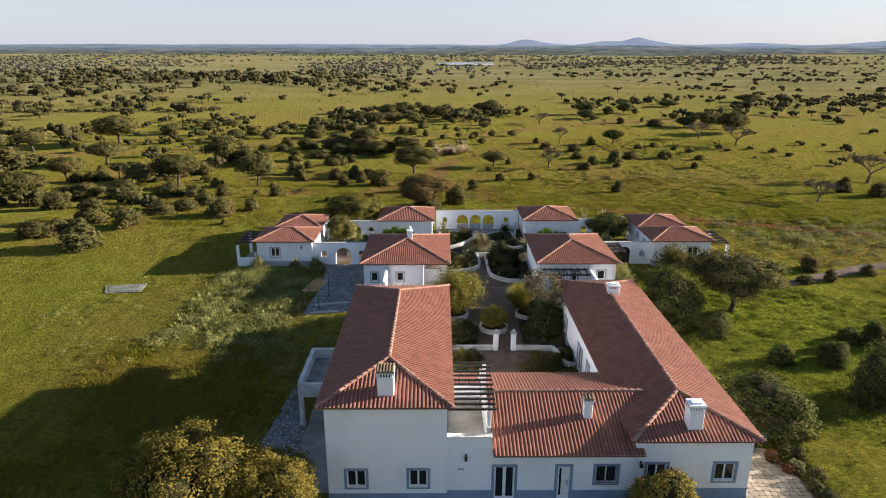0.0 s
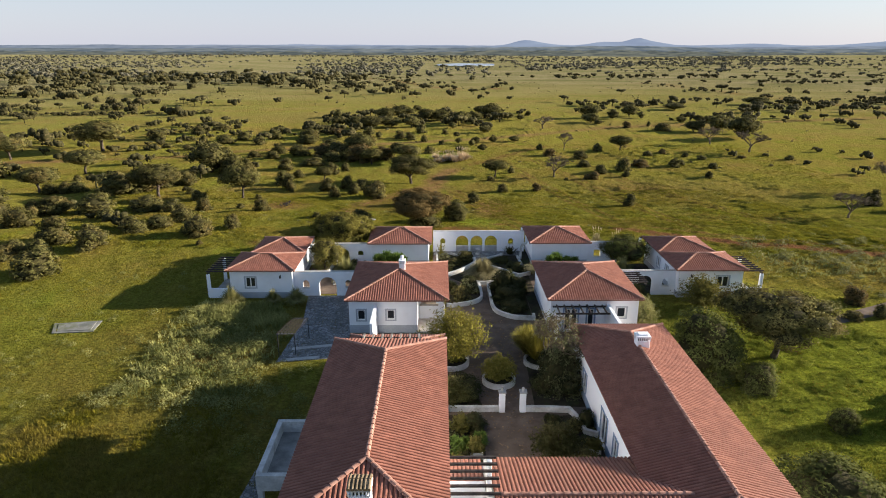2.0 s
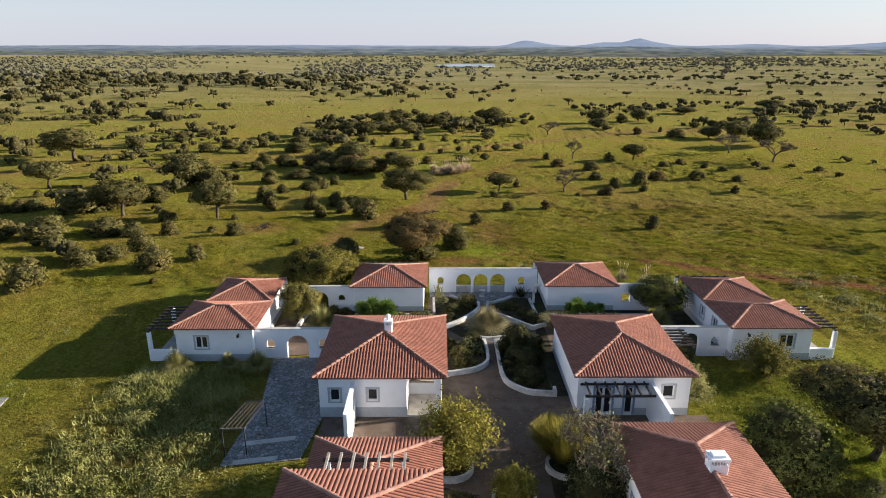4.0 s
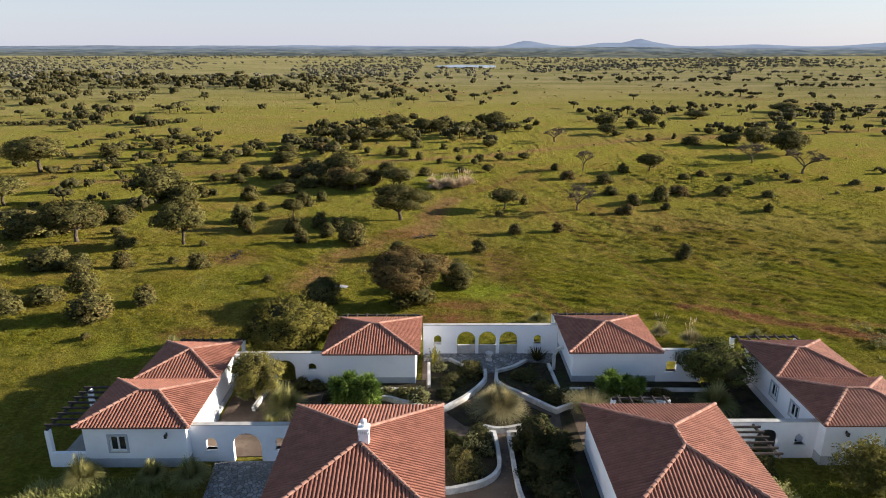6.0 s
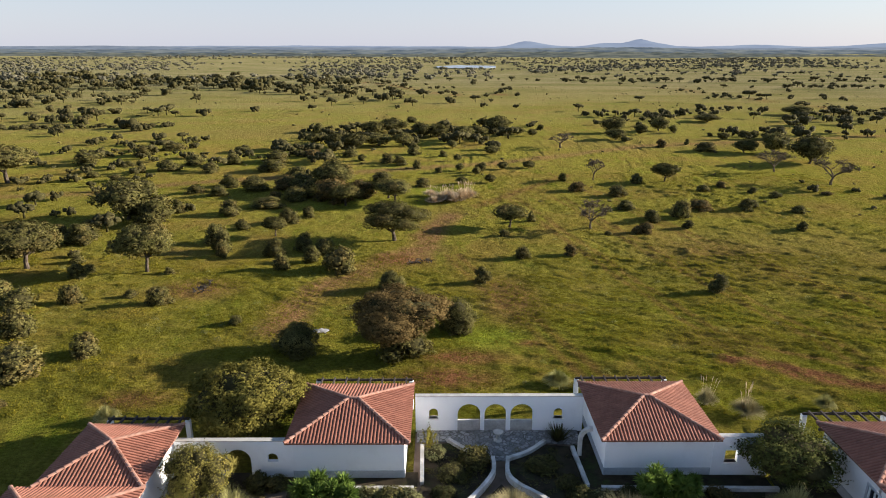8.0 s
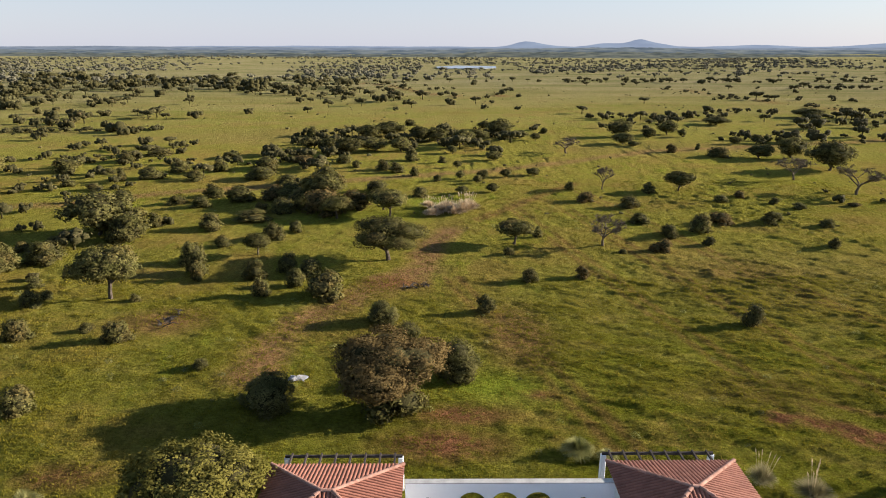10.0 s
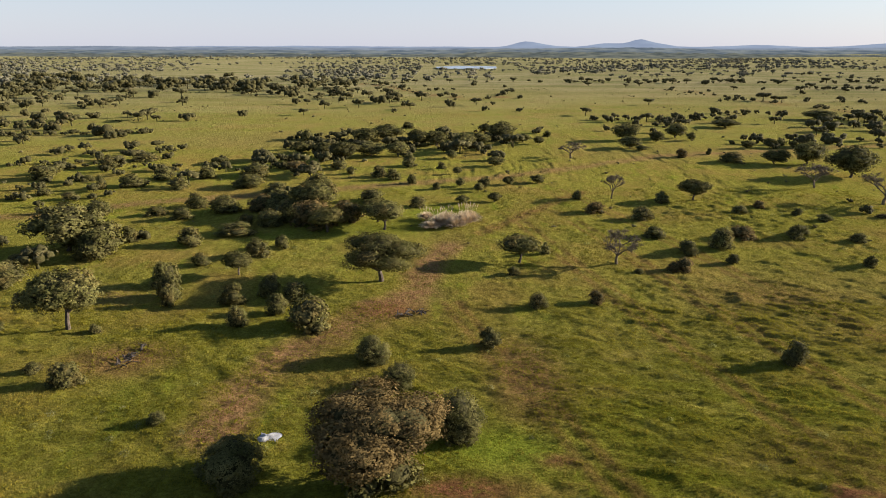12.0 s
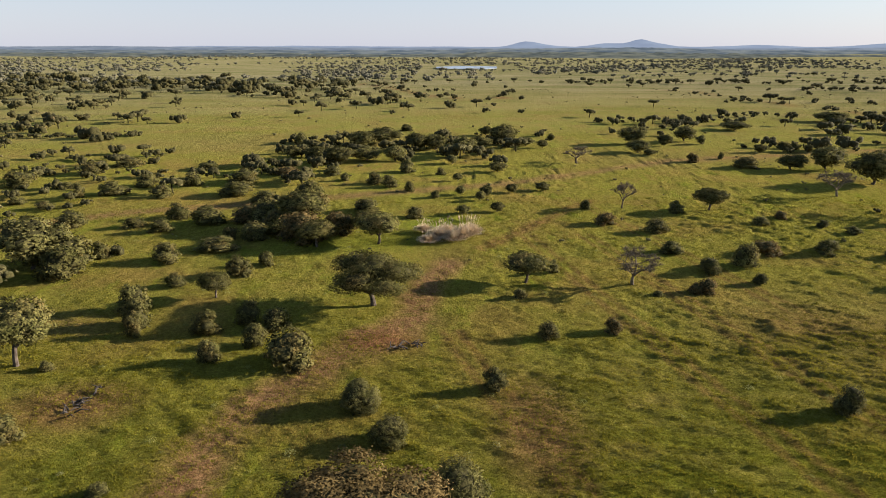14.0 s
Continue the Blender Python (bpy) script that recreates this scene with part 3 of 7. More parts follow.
def build_ground():
    right = grown(64.5, 0.6, 1.07, 4700)
    left = grown(50, 0.5, 1.06, 4700)
    xs = np.array([-v for v in reversed(left)] + list(np.arange(-49.6, 64.3, 0.32)) + right)
    ys = np.array([-v for v in reversed(grown(12, 3, 1.25, 3000))] + list(np.arange(-9, 20, 3)) + list(np.arange(20, 88, 0.7)) + list(np.arange(88, 146, 0.3)) + list(np.arange(146, 176, 0.5)) + grown(176, 0.55, 1.055, 4700))
    X, Y = np.meshgrid(xs, ys)
    Z = np.array([ground_z(x, y) for x, y in zip(X.ravel(), Y.ravel())]).reshape(X.shape) + relief(X, Y)
    nx, ny = len(xs), len(ys)
    idx = np.arange(nx * ny).reshape(ny, nx)
    faces = np.stack([idx[:-1, :-1], idx[:-1, 1:], idx[1:, 1:], idx[1:, :-1]], -1).reshape(-1, 4)
    me = bpy.data.meshes.new("ground")
    me.from_pydata(np.stack([X, Y, Z], -1).reshape(-1, 3).tolist(), [], faces.tolist())
    me.polygons.foreach_set("use_smooth", [True] * len(faces))
    px, py = X.ravel(), Y.ravel()
    soft = lambda d, w: np.clip(1.35 - d / w, 0, 1)
    soil = np.maximum.reduce([
        1.0 * soft(seg_dist(px, py, RED_STRIP) + 0.5 * vnoise(px * 0.4, py * 0.4, 21), 1.25),
        0.6 * soft(seg_dist(px, py, [(30, 98.5), (38, 93), (46, 89.5), (60, 86)]), 0.6),
        0.95 * soft(np.hypot((px + 4.2) / 1.7, py - 128.4), 2.6),
        1.0 * soft(np.hypot((px - 3) / 2.6, py - 96.4), 1.5), 1.0 * soft(np.hypot((px - 1.6) / 2.2, py - 92.6), 2.1),
        0.85 * soft(np.hypot((px - 9.6) / 1.9, py - 99.5), 0.9),
        0.75 * soft(np.hypot((px + 22) / 2.2, py - 89.2), 1.5),
        0.55 * soft(np.hypot((px + 27) / 1.2, py - 116), 4.0),
        0.75 * soft(seg_dist(px, py, [(-60, 590), (-35.8, 551), (-4.7, 461), (21.5, 430), (42.6, 446), (90, 452)]), 3.5),
        0.6 * soft(seg_dist(px, py, [(150, 520), (169, 486), (173, 416), (188, 327), (210, 290)]), 2.5),
        0.6 * soft(seg_dist(px, py, [(8, 158), (18, 172), (30, 188)]), 1.4),
        0.5 * soft(np.hypot((px + 18) / 1.8, py - 58), 3.2),
        *[0.5 * soft(seg_dist(px, py, [(2 + o, 131), (6.3 + o, 115.6), (10.7 + o, 99.9), (13 + o, 92)]), 0.55) for o in (0, 1.7)],
        *[0.45 * soft(seg_dist(px, py, [(14 + o, 165), (22.3 + o, 126.9), (24.7 + o, 111), (27 + o, 96)]), 0.55) for o in (0, 1.7, 9.0, 10.7)],
        *[0.4 * soft(seg_dist(px, py, [(26 + o, 190), (36 + o, 150), (44 + o, 120), (50 + o, 100)]), 0.55) for o in (0, 1.7)],
        0.45 * soft(np.hypot((px - 9) / 1.0, (py - 112) / 3.0), 3.0), 0.35 * soft(np.hypot((px - 27) / 2.0, py - 100), 4.0), 0.35 * soft(np.hypot((px - 40) / 1.6, py - 132), 5.0),
    ])
    tan = np.maximum.reduce([
        0.95 * soft(seg_dist(px, py, [(-14.5, 103), (-14.3, 107), (-13.1, 115.6), (-9, 121.7), (-5, 129), (-0.8, 134), (0.5, 146), (3, 152)]) + 0.9 * vnoise(px * 0.3, py * 0.3, 22), 2.5),
        0.8 * soft(seg_dist(px, py, [(-160, 150), (-67.7, 169), (-54, 177.7), (-21.5, 189.3), (-0.3, 197), (16.3, 203), (41.7, 219), (59, 230), (180, 262)]), 2.5),
        0.6 * soft(np.hypot((px + 27) / 1.4, py - 116), 3.5), 0.5 * soft(np.hypot((px - 9) / 1.2, (py - 112) / 2.6), 3.0), 0.5 * soft(np.hypot((px + 38) / 1.6, py - 132), 4.0)])
    dry = np.maximum.reduce([
        0.7 * soft(np.hypot((px - 45) / 1.6, py - 128), 16), 0.8 * soft(np.hypot((px + 30) / 2.6, py - 262), 22),
        0.65 * soft(np.hypot((px - 60) / 2.5, py - 235), 14), 0.75 * soft(np.hypot((px - 300) / 2.2, py - 560), 160),
        0.5 * soft(np.hypot((px - 18) / 1.2, py - 118), 11), 0.4 * soft(np.hypot((px + 28) / 1.2, py - 58), 7), 0.4 * soft(np.hypot((px + 19), (py - 44) / 1.4), 11)])
    lush = np.maximum.reduce([
        0.9 * soft(np.hypot((px - 32) / 1.1, (py - 52) / 1.6), 13), 0.95 * soft(np.hypot((px - 6) / 2.0, py - 101), 3.6),
        0.9 * soft(np.hypot((px - 1) / 1.4, py - 172), 5), 0.6 * soft(np.hypot((px + 12) / 2.2, py - 160), 7),
        0.5 * soft(np.hypot((px + 42) / 1.4, py - 62), 14), 0.7 * soft(np.hypot((px + 8), (py - 88) / 0.6), 6)])
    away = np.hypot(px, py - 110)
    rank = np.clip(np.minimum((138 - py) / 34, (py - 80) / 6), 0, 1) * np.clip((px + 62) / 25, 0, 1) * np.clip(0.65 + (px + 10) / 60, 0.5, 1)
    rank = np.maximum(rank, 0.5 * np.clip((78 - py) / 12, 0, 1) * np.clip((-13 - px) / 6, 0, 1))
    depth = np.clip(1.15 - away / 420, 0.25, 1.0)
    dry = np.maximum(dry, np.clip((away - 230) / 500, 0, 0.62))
    # painted haze: grows with distance from the houses
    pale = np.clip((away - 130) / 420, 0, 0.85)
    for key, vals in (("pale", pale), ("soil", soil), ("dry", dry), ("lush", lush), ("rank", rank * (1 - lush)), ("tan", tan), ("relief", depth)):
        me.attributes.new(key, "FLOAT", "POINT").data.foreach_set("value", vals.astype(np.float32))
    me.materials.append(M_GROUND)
    return tagged(new("ground", me), "green spring pasture with olive and bare reddish patches", "ground", kind="structure")


ground = build_ground()


def ridge(name, dist, crest, mat, label, span=4600, step=40):
    """A far ridge: crest(x) gives its height above the plain."""
    m = Mesh()
    xs = list(range(-span, span + 1, step))
    for x in xs:
        h = crest(x)
        m.v += [(x, dist - 260, -12), (x, dist - 120, -12 + (h + 12) * 0.55), (x, dist, h), (x, dist + 60, -12)]
    for i in range(len(xs) - 1):
        a, b = 4 * i, 4 * i + 4
        m.f += [(a + k, b + k, b + k + 1, a + k + 1) for k in range(3)]
    m.mi = [0] * len(m.f)
    ob = m.link(name, mat, smooth=True)
    return tagged(ob, label, "hills", kind="structure")


def bump_at(x, c, w, h):
    return h * exp(-((x - c) / w) ** 2)


def fn(x, s, seed):
    return noise.noise(Vector((x * s, seed, 0.3)))


# these ridges glow by themselves, in colours already veiled by distance haze
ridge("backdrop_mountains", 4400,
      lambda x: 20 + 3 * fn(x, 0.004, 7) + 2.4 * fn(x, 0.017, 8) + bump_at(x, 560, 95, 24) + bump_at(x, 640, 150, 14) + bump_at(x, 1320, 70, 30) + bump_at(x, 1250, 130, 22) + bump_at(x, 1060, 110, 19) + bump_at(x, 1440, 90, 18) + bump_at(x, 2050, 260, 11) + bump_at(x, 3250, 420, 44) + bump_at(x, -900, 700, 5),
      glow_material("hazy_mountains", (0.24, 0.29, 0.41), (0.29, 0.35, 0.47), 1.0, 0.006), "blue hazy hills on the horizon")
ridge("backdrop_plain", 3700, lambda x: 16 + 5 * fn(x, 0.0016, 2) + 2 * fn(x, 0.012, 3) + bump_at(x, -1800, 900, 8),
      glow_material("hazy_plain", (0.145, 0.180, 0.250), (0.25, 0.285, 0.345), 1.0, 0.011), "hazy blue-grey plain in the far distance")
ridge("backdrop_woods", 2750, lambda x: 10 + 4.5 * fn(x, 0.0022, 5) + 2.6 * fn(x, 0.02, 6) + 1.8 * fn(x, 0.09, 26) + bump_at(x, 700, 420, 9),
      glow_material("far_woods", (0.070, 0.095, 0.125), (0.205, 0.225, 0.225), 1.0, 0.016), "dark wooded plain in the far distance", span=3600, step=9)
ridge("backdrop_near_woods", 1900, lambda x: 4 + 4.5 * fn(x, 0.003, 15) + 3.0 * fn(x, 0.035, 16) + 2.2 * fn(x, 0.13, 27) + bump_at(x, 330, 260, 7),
      glow_material("hazy_dim_woods", (0.042, 0.054, 0.052), (0.175, 0.175, 0.130), 1.0, 0.024), "grey-green woods at the end of the plain", span=2600, step=6)

M_WATER = bpy.data.materials.new("lake_water")
M_WATER.use_nodes = True
_b = M_WATER.node_tree.nodes["Principled BSDF"]
_b.inputs["Base Color"].default_value = (0.25, 0.29, 0.33, 1)
_b.inputs["Roughness"].default_value = 0.22


def lake(pts):
    z = max(ground_z(x, y) for x, y in pts) + 0.5
    m = Mesh().sheet(pts, z - 0.4, z)
    return tagged(m.link("water", M_WATER), "pale still water of a distant lake", "water", kind="structure")


lake([(0, 985), (60, 972), (84, 1010), (90, 1090), (30, 1120), (-5, 1060)])
lake([(-1250, 2150), (-850, 2140), (-700, 2180), (-900, 2230), (-1240, 2240)])

# ---- roofs ----
K = 0.2867        # rise of all roofs for each metre of run
PITCH, TILE = 0.215, 0.42


def tile_column(m, base, along, up, r0, r1, z0, rnd):
    """Barrel tiles one above another, from run r0 to run r1 of a slope."""
    rise = Vector((up.x, up.y, K))
    nrm = Vector((-up.x * K, -up.y * K, 1)).normalized()
    n = max(1, round((r1 - r0) / TILE))
    step = (r1 - r0) / n
    for i in range(n):
        lo, hi = r0 + i * step, r0 + (i + 1) * step + (0.05 if i < n - 1 else 0)
        ja = rnd.uniform(-0.008, 0.008)
        v = []
        for r, rad, lift in ((lo - (0.03 if i == 0 else 0), 0.086, 0.017), (hi, 0.083, 0.013)):
            c = base + rise * r + along * ja + Vector((0, 0, z0))
            for k in range(5):
                a = pi * k / 4
                v.append(c + along * (cos(a) * rad) + nrm * (sin(a) * rad * 0.6 + lift))
        m.add(v, [(k, k + 1, k + 6, k + 5) for k in range(4)])
        m.add(v[:5], [(4, 3, 2, 1, 0)], 1 if i == 0 else 0)


def tiled_face(m, start, along, up, length, z0, limit, rnd):
    """A roof face: limit(s) gives the stretches (from, to) of run that are tiled at s along the eave."""
    n = int(length / PITCH)
    off = (length - n * PITCH) / 2 + PITCH / 2
    for i in range(n):
        s = off + i * PITCH
        for r0, r1 in limit(s):
            if r1 - r0 > 0.12:
                tile_column(m, start + along * s, along, up, r0, r1, z0, rnd)


def cap_line(m, p, q, rad=0.12):
    p, q = Vector(p), Vector(q)
    d = (q - p)
    n = max(1, round(d.length / 0.42))
    d /= n
    side = d.cross(Vector((0, 0, 1))).normalized()
    up = side.cross(d).normalized()
    for i in range(n):
        v = []
        for e, r, lift in ((p + d * i, rad, 0.05), (p + d * (i + 1.08), rad * 0.86, 0.02)):
            v += [e + side * cos(pi * k / 5) * r + up * (sin(pi * k / 5) * r * 0.9 + lift) for k in range(6)]
        m.add(v, [(k, k + 1, k + 7, k + 6) for k in range(5)] + [(5, 4, 3, 2, 1, 0), (6, 7, 8, 9, 10, 11)])


def hip_roof(parent, x0, x1, y0, y1, ze, front=True, back=True, seed=1):
    """A hipped roof of equal pitch over the eave rectangle; front or back False: that end dies into a taller wall."""
    rnd = random.Random(seed)
    w, d = x1 - x0, y1 - y0
    half = min(w, d) / 2 if front and back else w / 2
    zr = ze + K * half
    ya, yb = (y0 + half if front else y0), (y1 - half if back else y1)
    if w > d and front and back:
        ra, rb = Vector((x0 + half, y0 + half, zr)), Vector((x1 - half, y0 + half, zr))
    else:
        ra, rb = Vector(((x0 + x1) / 2, ya, zr)), Vector(((x0 + x1) / 2, max(yb, ya), zr))
    fl, fr, br, bl = Vector((x0, y0, ze)), Vector((x1, y0, ze)), Vector((x1, y1, ze)), Vector((x0, y1, ze))
    dn = Vector((0, 0, -0.10))
    slab = Mesh()
    v = [fl, fr, br, bl, ra, rb]
    if w > d and front and back:
        tops = [(0, 1, 5, 4), (1, 2, 5), (2, 3, 4, 5), (3, 0, 4)]
    else:
        tops = [(0, 1, 4), (1, 2, 5, 4), (2, 3, 5), (3, 0, 4, 5)]
    slab.add(v + [p + dn for p in v], tops + [tuple(i + 6 for i in reversed(f)) for f in tops] + [(i, 6 + i, 6 + (i + 1) % 4, (i + 1) % 4) for i in range(4)])
    roof = slab.link("roof", M_CHANNEL, parent)
    t = Mesh()
    X, Y = Vector((1, 0, 0)), Vector((0, 1, 0))
    both = lambda L: (lambda s: [(0, min(s, L - s, half))])
    flat = lambda p: Vector((p.x, p.y, 0))
    if front:
        tiled_face(t, flat(fl), X, Y, w, ze, both(w), rnd)
    if back:
        tiled_face(t, flat(bl), X, -Y, w, ze, both(w), rnd)
    side = lambda s: [(0, min(s if front else 99, d - s if back else 99, half))]
    tiled_face(t, flat(fl), Y, X, d, ze, side, rnd)
    tiled_face(t, flat(fr), Y, -X, d, ze, side, rnd)
    tagged(t.link("roof_tiles", [M_TILE, M_MORTAR], roof, "rows of terracotta barrel tiles"), kind="stuff")
    c = Mesh()
    if (rb - ra).length > 0.2:
        cap_line(c, ra, rb)
    if front:
        cap_line(c, fl, ra)
        cap_line(c, fr, ra if not (w > d and back) else rb)
    if back:
        cap_line(c, bl, rb if not (w > d and front) else ra)
        cap_line(c, br, rb)
    c.link("ridge_tiles", M_RIDGE, roof, "pale mortared ridge and hip tiles")
    return roof


# ---- openings ----
def mapped(side, plane):
    """Local (along, out, up) to the world for a wall that faces a side."""
    return {"front": lambda u, o, z: (u, plane - o, z), "back": lambda u, o, z: (u, plane + o, z),
            "left": lambda u, o, z: (plane - o, u, z), "right": lambda u, o, z: (plane + o, u, z)}[side]


def lbox(m, mp, u0, u1, o0, o1, z0, z1):
    v = [mp(u, o, z) for z in (z0, z1) for u, o in ((u0, o0), (u1, o0), (u1, o1), (u0, o1))]
    return m.add(v, [(0, 3, 2, 1), (4, 5, 6, 7), (0, 1, 5, 4), (1, 2, 6, 5), (2, 3, 7, 6), (3, 0, 4, 7)])


def surround(m, mp, u0, u1, z0, z1, b, out=0.03, foot=True):
    lbox(m, mp, u0 - b, u0, -0.01, out, z0 - (b if foot else 0), z1 + b)
    lbox(m, mp, u1, u1 + b, -0.01, out, z0 - (b if foot else 0), z1 + b)
    lbox(m, mp, u0, u1, -0.01, out, z1, z1 + b)
    if foot:
        lbox(m, mp, u0, u1, -0.01, out, z0 - b, z0)


def window(parent, side, plane, u0, u1, z0, z1, trim=None, b=0.15, leaves=2, bars=False):
    """A window in a hole of those measures: frame, panes, painted surround and sill."""
    mp = mapped(side, plane)
    fw = 0.07
    fr = Mesh()
    lbox(fr, mp, u0, u0 + fw, -0.14, -0.06, z0, z1)
    lbox(fr, mp, u1 - fw, u1, -0.14, -0.06, z0, z1)
    lbox(fr, mp, u0 + fw, u1 - fw, -0.14, -0.06, z1 - fw, z1)
    lbox(fr, mp, u0 + fw, u1 - fw, -0.14, -0.06, z0, z0 + fw)
    cuts = [u0 + fw + (u1 - u0 - 2 * fw) * k / leaves for k in range(leaves + 1)]
    for c in cuts[1:-1]:
        lbox(fr, mp, c - 0.05, c + 0.05, -0.14, -0.055, z0 + fw, z1 - fw)
    win = fr.link("window", M_FRAME, parent, "white framed window")
    for a, c in zip(cuts, cuts[1:]):
        lbox(Mesh(), mp, a, c, -0.11, -0.10, z0, z1)
        p = Mesh()
        lbox(p, mp, a + (0.05 if a != cuts[0] else 0), c - (0.05 if c != cuts[-1] else 0), -0.11, -0.10, z0 + fw, z1 - fw)
        p.link("pane", M_GLASS, win)
    s = Mesh()
    surround(s, mp, u0, u1, z0, z1, b)
    s.link("surround", trim or M_DADO, win, "blue-grey painted window surround")
    si = Mesh()
    lbox(si, mp, u0, u1, -0.05, 0.05, z0 - 0.03, z0 + 0.02)
    si.link("window_sill", M_FRAME, win)
    if bars:
        g = Mesh()
        for k in range(9):
            u = u0 + (u1 - u0) * (k + 0.5) / 9
            lbox(g, mp, u - 0.012, u + 0.012, 0.04, 0.065, z0 - 0.05, z1 + 0.05)
        for z in (z0 + 0.05, (z0 + z1) / 2, z1 - 0.05):
            lbox(g, mp, u0 - 0.05, u1 + 0.05, 0.065, 0.08, z - 0.012, z + 0.012)
        g.link("window_grille", M_METAL, win, "dark iron window bars")
    return win


def chimney(parent, x, y, w, d, z0, z1, style="slot"):
    """A white chimney: shaft, slotted head and coping."""
    m = Mesh().box(x - w / 2, x + w / 2, y - d / 2, y + d / 2, z0, z1 - 0.42, 0.02)
    ch = m.link("chimney", M_WALL, parent, "white rendered chimney")
    n = 6
    for k in range(n + 1):
        xx = x - w / 2 + w * k / n
        for yy in (y - d / 2 + 0.05, y + d / 2 - 0.05):
            Mesh().box(xx - 0.03, xx + 0.03, yy - 0.05, yy + 0.05, z1 - 0.42, z1 - 0.16).link("slot_post", M_WALL, ch)
    for yy in (y - d / 6, y + d / 6):
        for xx in (x - w / 2 + 0.05, x + w / 2 - 0.05):
            Mesh().box(xx - 0.05, xx + 0.05, yy - 0.05, yy + 0.05, z1 - 0.42, z1 - 0.16).link("slot_post", M_WALL, ch)
    # solid dark block close behind the posts, coloured as the slots' shade
    Mesh().box(x - w / 2 + 0.105, x + w / 2 - 0.105, y - d / 2 + 0.105, y + d / 2 - 0.105, z1 - 0.5, z1 - 0.17).link("flue", M_METAL, ch, "dark block standing for the shade in the slots")
    c = Mesh().box(x - w / 2 - 0.05, x + w / 2 + 0.05, y - d / 2 - 0.05, y + d / 2 + 0.05, z1 - 0.16, z1 - 0.04, 0.02)
    if style == "slot":
        c.box(x - w / 2 + 0.12, x + w / 2 - 0.12, y - d / 2 + 0.12, y + d / 2 - 0.12, z1 - 0.04, z1 + 0.05, 0.02)
        c.link("chimney_cap", M_WALL, ch)
    elif style == "pot":
        c.link("chimney_cap", M_WALL, ch)
        Mesh().tube([(x, y, z1 - 0.05), (x, y, z1 + 0.12), (x, y, z1 + 0.2), (x, y, z1 + 0.34), (x, y, z1 + 0.42)], [0.13, 0.12, 0.18, 0.16, 0.05], 12).link("chimney_pot", M_WALL, ch, "rounded white chimney pot")
    else:
        c.link("chimney_cap", M_LOWWALL, ch)
        n = max(3, round((w + 0.1) / 0.17))
        for k in range(n):
            xx = x - w / 2 - 0.05 + (w + 0.1) * (k + 0.5) / n
            for e in (-1, 1):
                Mesh().tube([(xx, y, z1 + 0.12), (xx, y + e * (d / 2 + 0.08), z1 - 0.03)], [0.075, 0.085], 8).link("cap_tile", M_LICHEN, ch, "lichened brown cap tile")
    return ch


def wall_lamp(parent, side, plane, u, z):
    mp = mapped(side, plane)
    m = Mesh()
    lbox(m, mp, u - 0.05, u + 0.05, 0.0, 0.03, z - 0.12, z + 0.12)
    lbox(m, mp, u - 0.015, u + 0.015, 0.03, 0.2, z + 0.06, z + 0.09)
    lbox(m, mp, u - 0.08, u + 0.08, 0.12, 0.28, z - 0.16, z + 0.06)
    return m.link("wall_lantern", M_METAL, parent, "black iron wall lantern")


def plinth(p, q, z0, z1, holes, mat, parent, label=""):
    """A painted band along a wall's foot, in one part for each stretch between the doors."""
    a, b = Vector(p), Vector(q)
    L = (b - a).length
    s = 0.0
    for h0, h1, zl, zh, _ in sorted(h for h in holes if h[2] <= z0 + 0.4 and h[3] >= z1) + [(L, L, 0, 0, 0)]:
        h0, h1 = max(h0, 0.0), min(h1, L)
        if h0 - s > 0.03:
            Mesh().wall(tuple(a.lerp(b, s / L)), tuple(a.lerp(b, h0 / L)), 0.026, z0, z1).link("plinth_band", mat, parent, label)
        s = max(s, h1)


def shell(parent, x0, x1, y0, y1, h, holes, dado=0.6, dado_mat=None, th=0.3, z0=-0.3):
    """The four outer walls of a house. holes: side to a list of (from, to, low, high, arched) in world x or y."""
    t = th / 2
    spans = {"front": ((x0, y0 + t), (x1, y0 + t), x0), "back": ((x0, y1 - t), (x1, y1 - t), x0),
             "left": ((x0 + t, y0 + th), (x0 + t, y1 - th), y0 + th), "right": ((x1 - t, y0 + th), (x1 - t, y1 - th), y0 + th)}
    out = {"front": (0, -t - 0.012), "back": (0, t + 0.012), "left": (-t - 0.012, 0), "right": (t + 0.012, 0)}
    for side, (p, q, base) in spans.items():
        hs = [(a - base, b - base, c, d, e) for a, b, c, d, e in holes.get(side, ())]
        w = Mesh().wall(p, q, th, z0, h, hs).link("wall", M_WALL, parent)
        if dado:
            ox, oy = out[side]
            ext = 0.012
            pp, qq = (p[0] + ox, p[1] + oy), (q[0] + ox, q[1] + oy)
            if side in ("left", "right"):
                pp, qq, ext = (pp[0], pp[1] - th), (qq[0], qq[1] + th), th
            ds = [(a + (th if side in ("left", "right") else 0), b + (th if side in ("left", "right") else 0), c, d, e) for a, b, c, d, e in hs if c < dado]
            plinth(pp, qq, z0, dado, ds, dado_mat or M_DADO, w, "blue-grey painted plinth band")

# ---- the main house: tall wing, link, long wing ----
house = thing("farmhouse", "white plastered farmhouse with terracotta hipped roofs", "house", at=(5.5, 38, 0))
A = (-6.61, 0.74, 29.31, 47.14, 6.34)
C = (10.57, 17.84, 29.65, 54.55, 3.96)
OV = 0.36
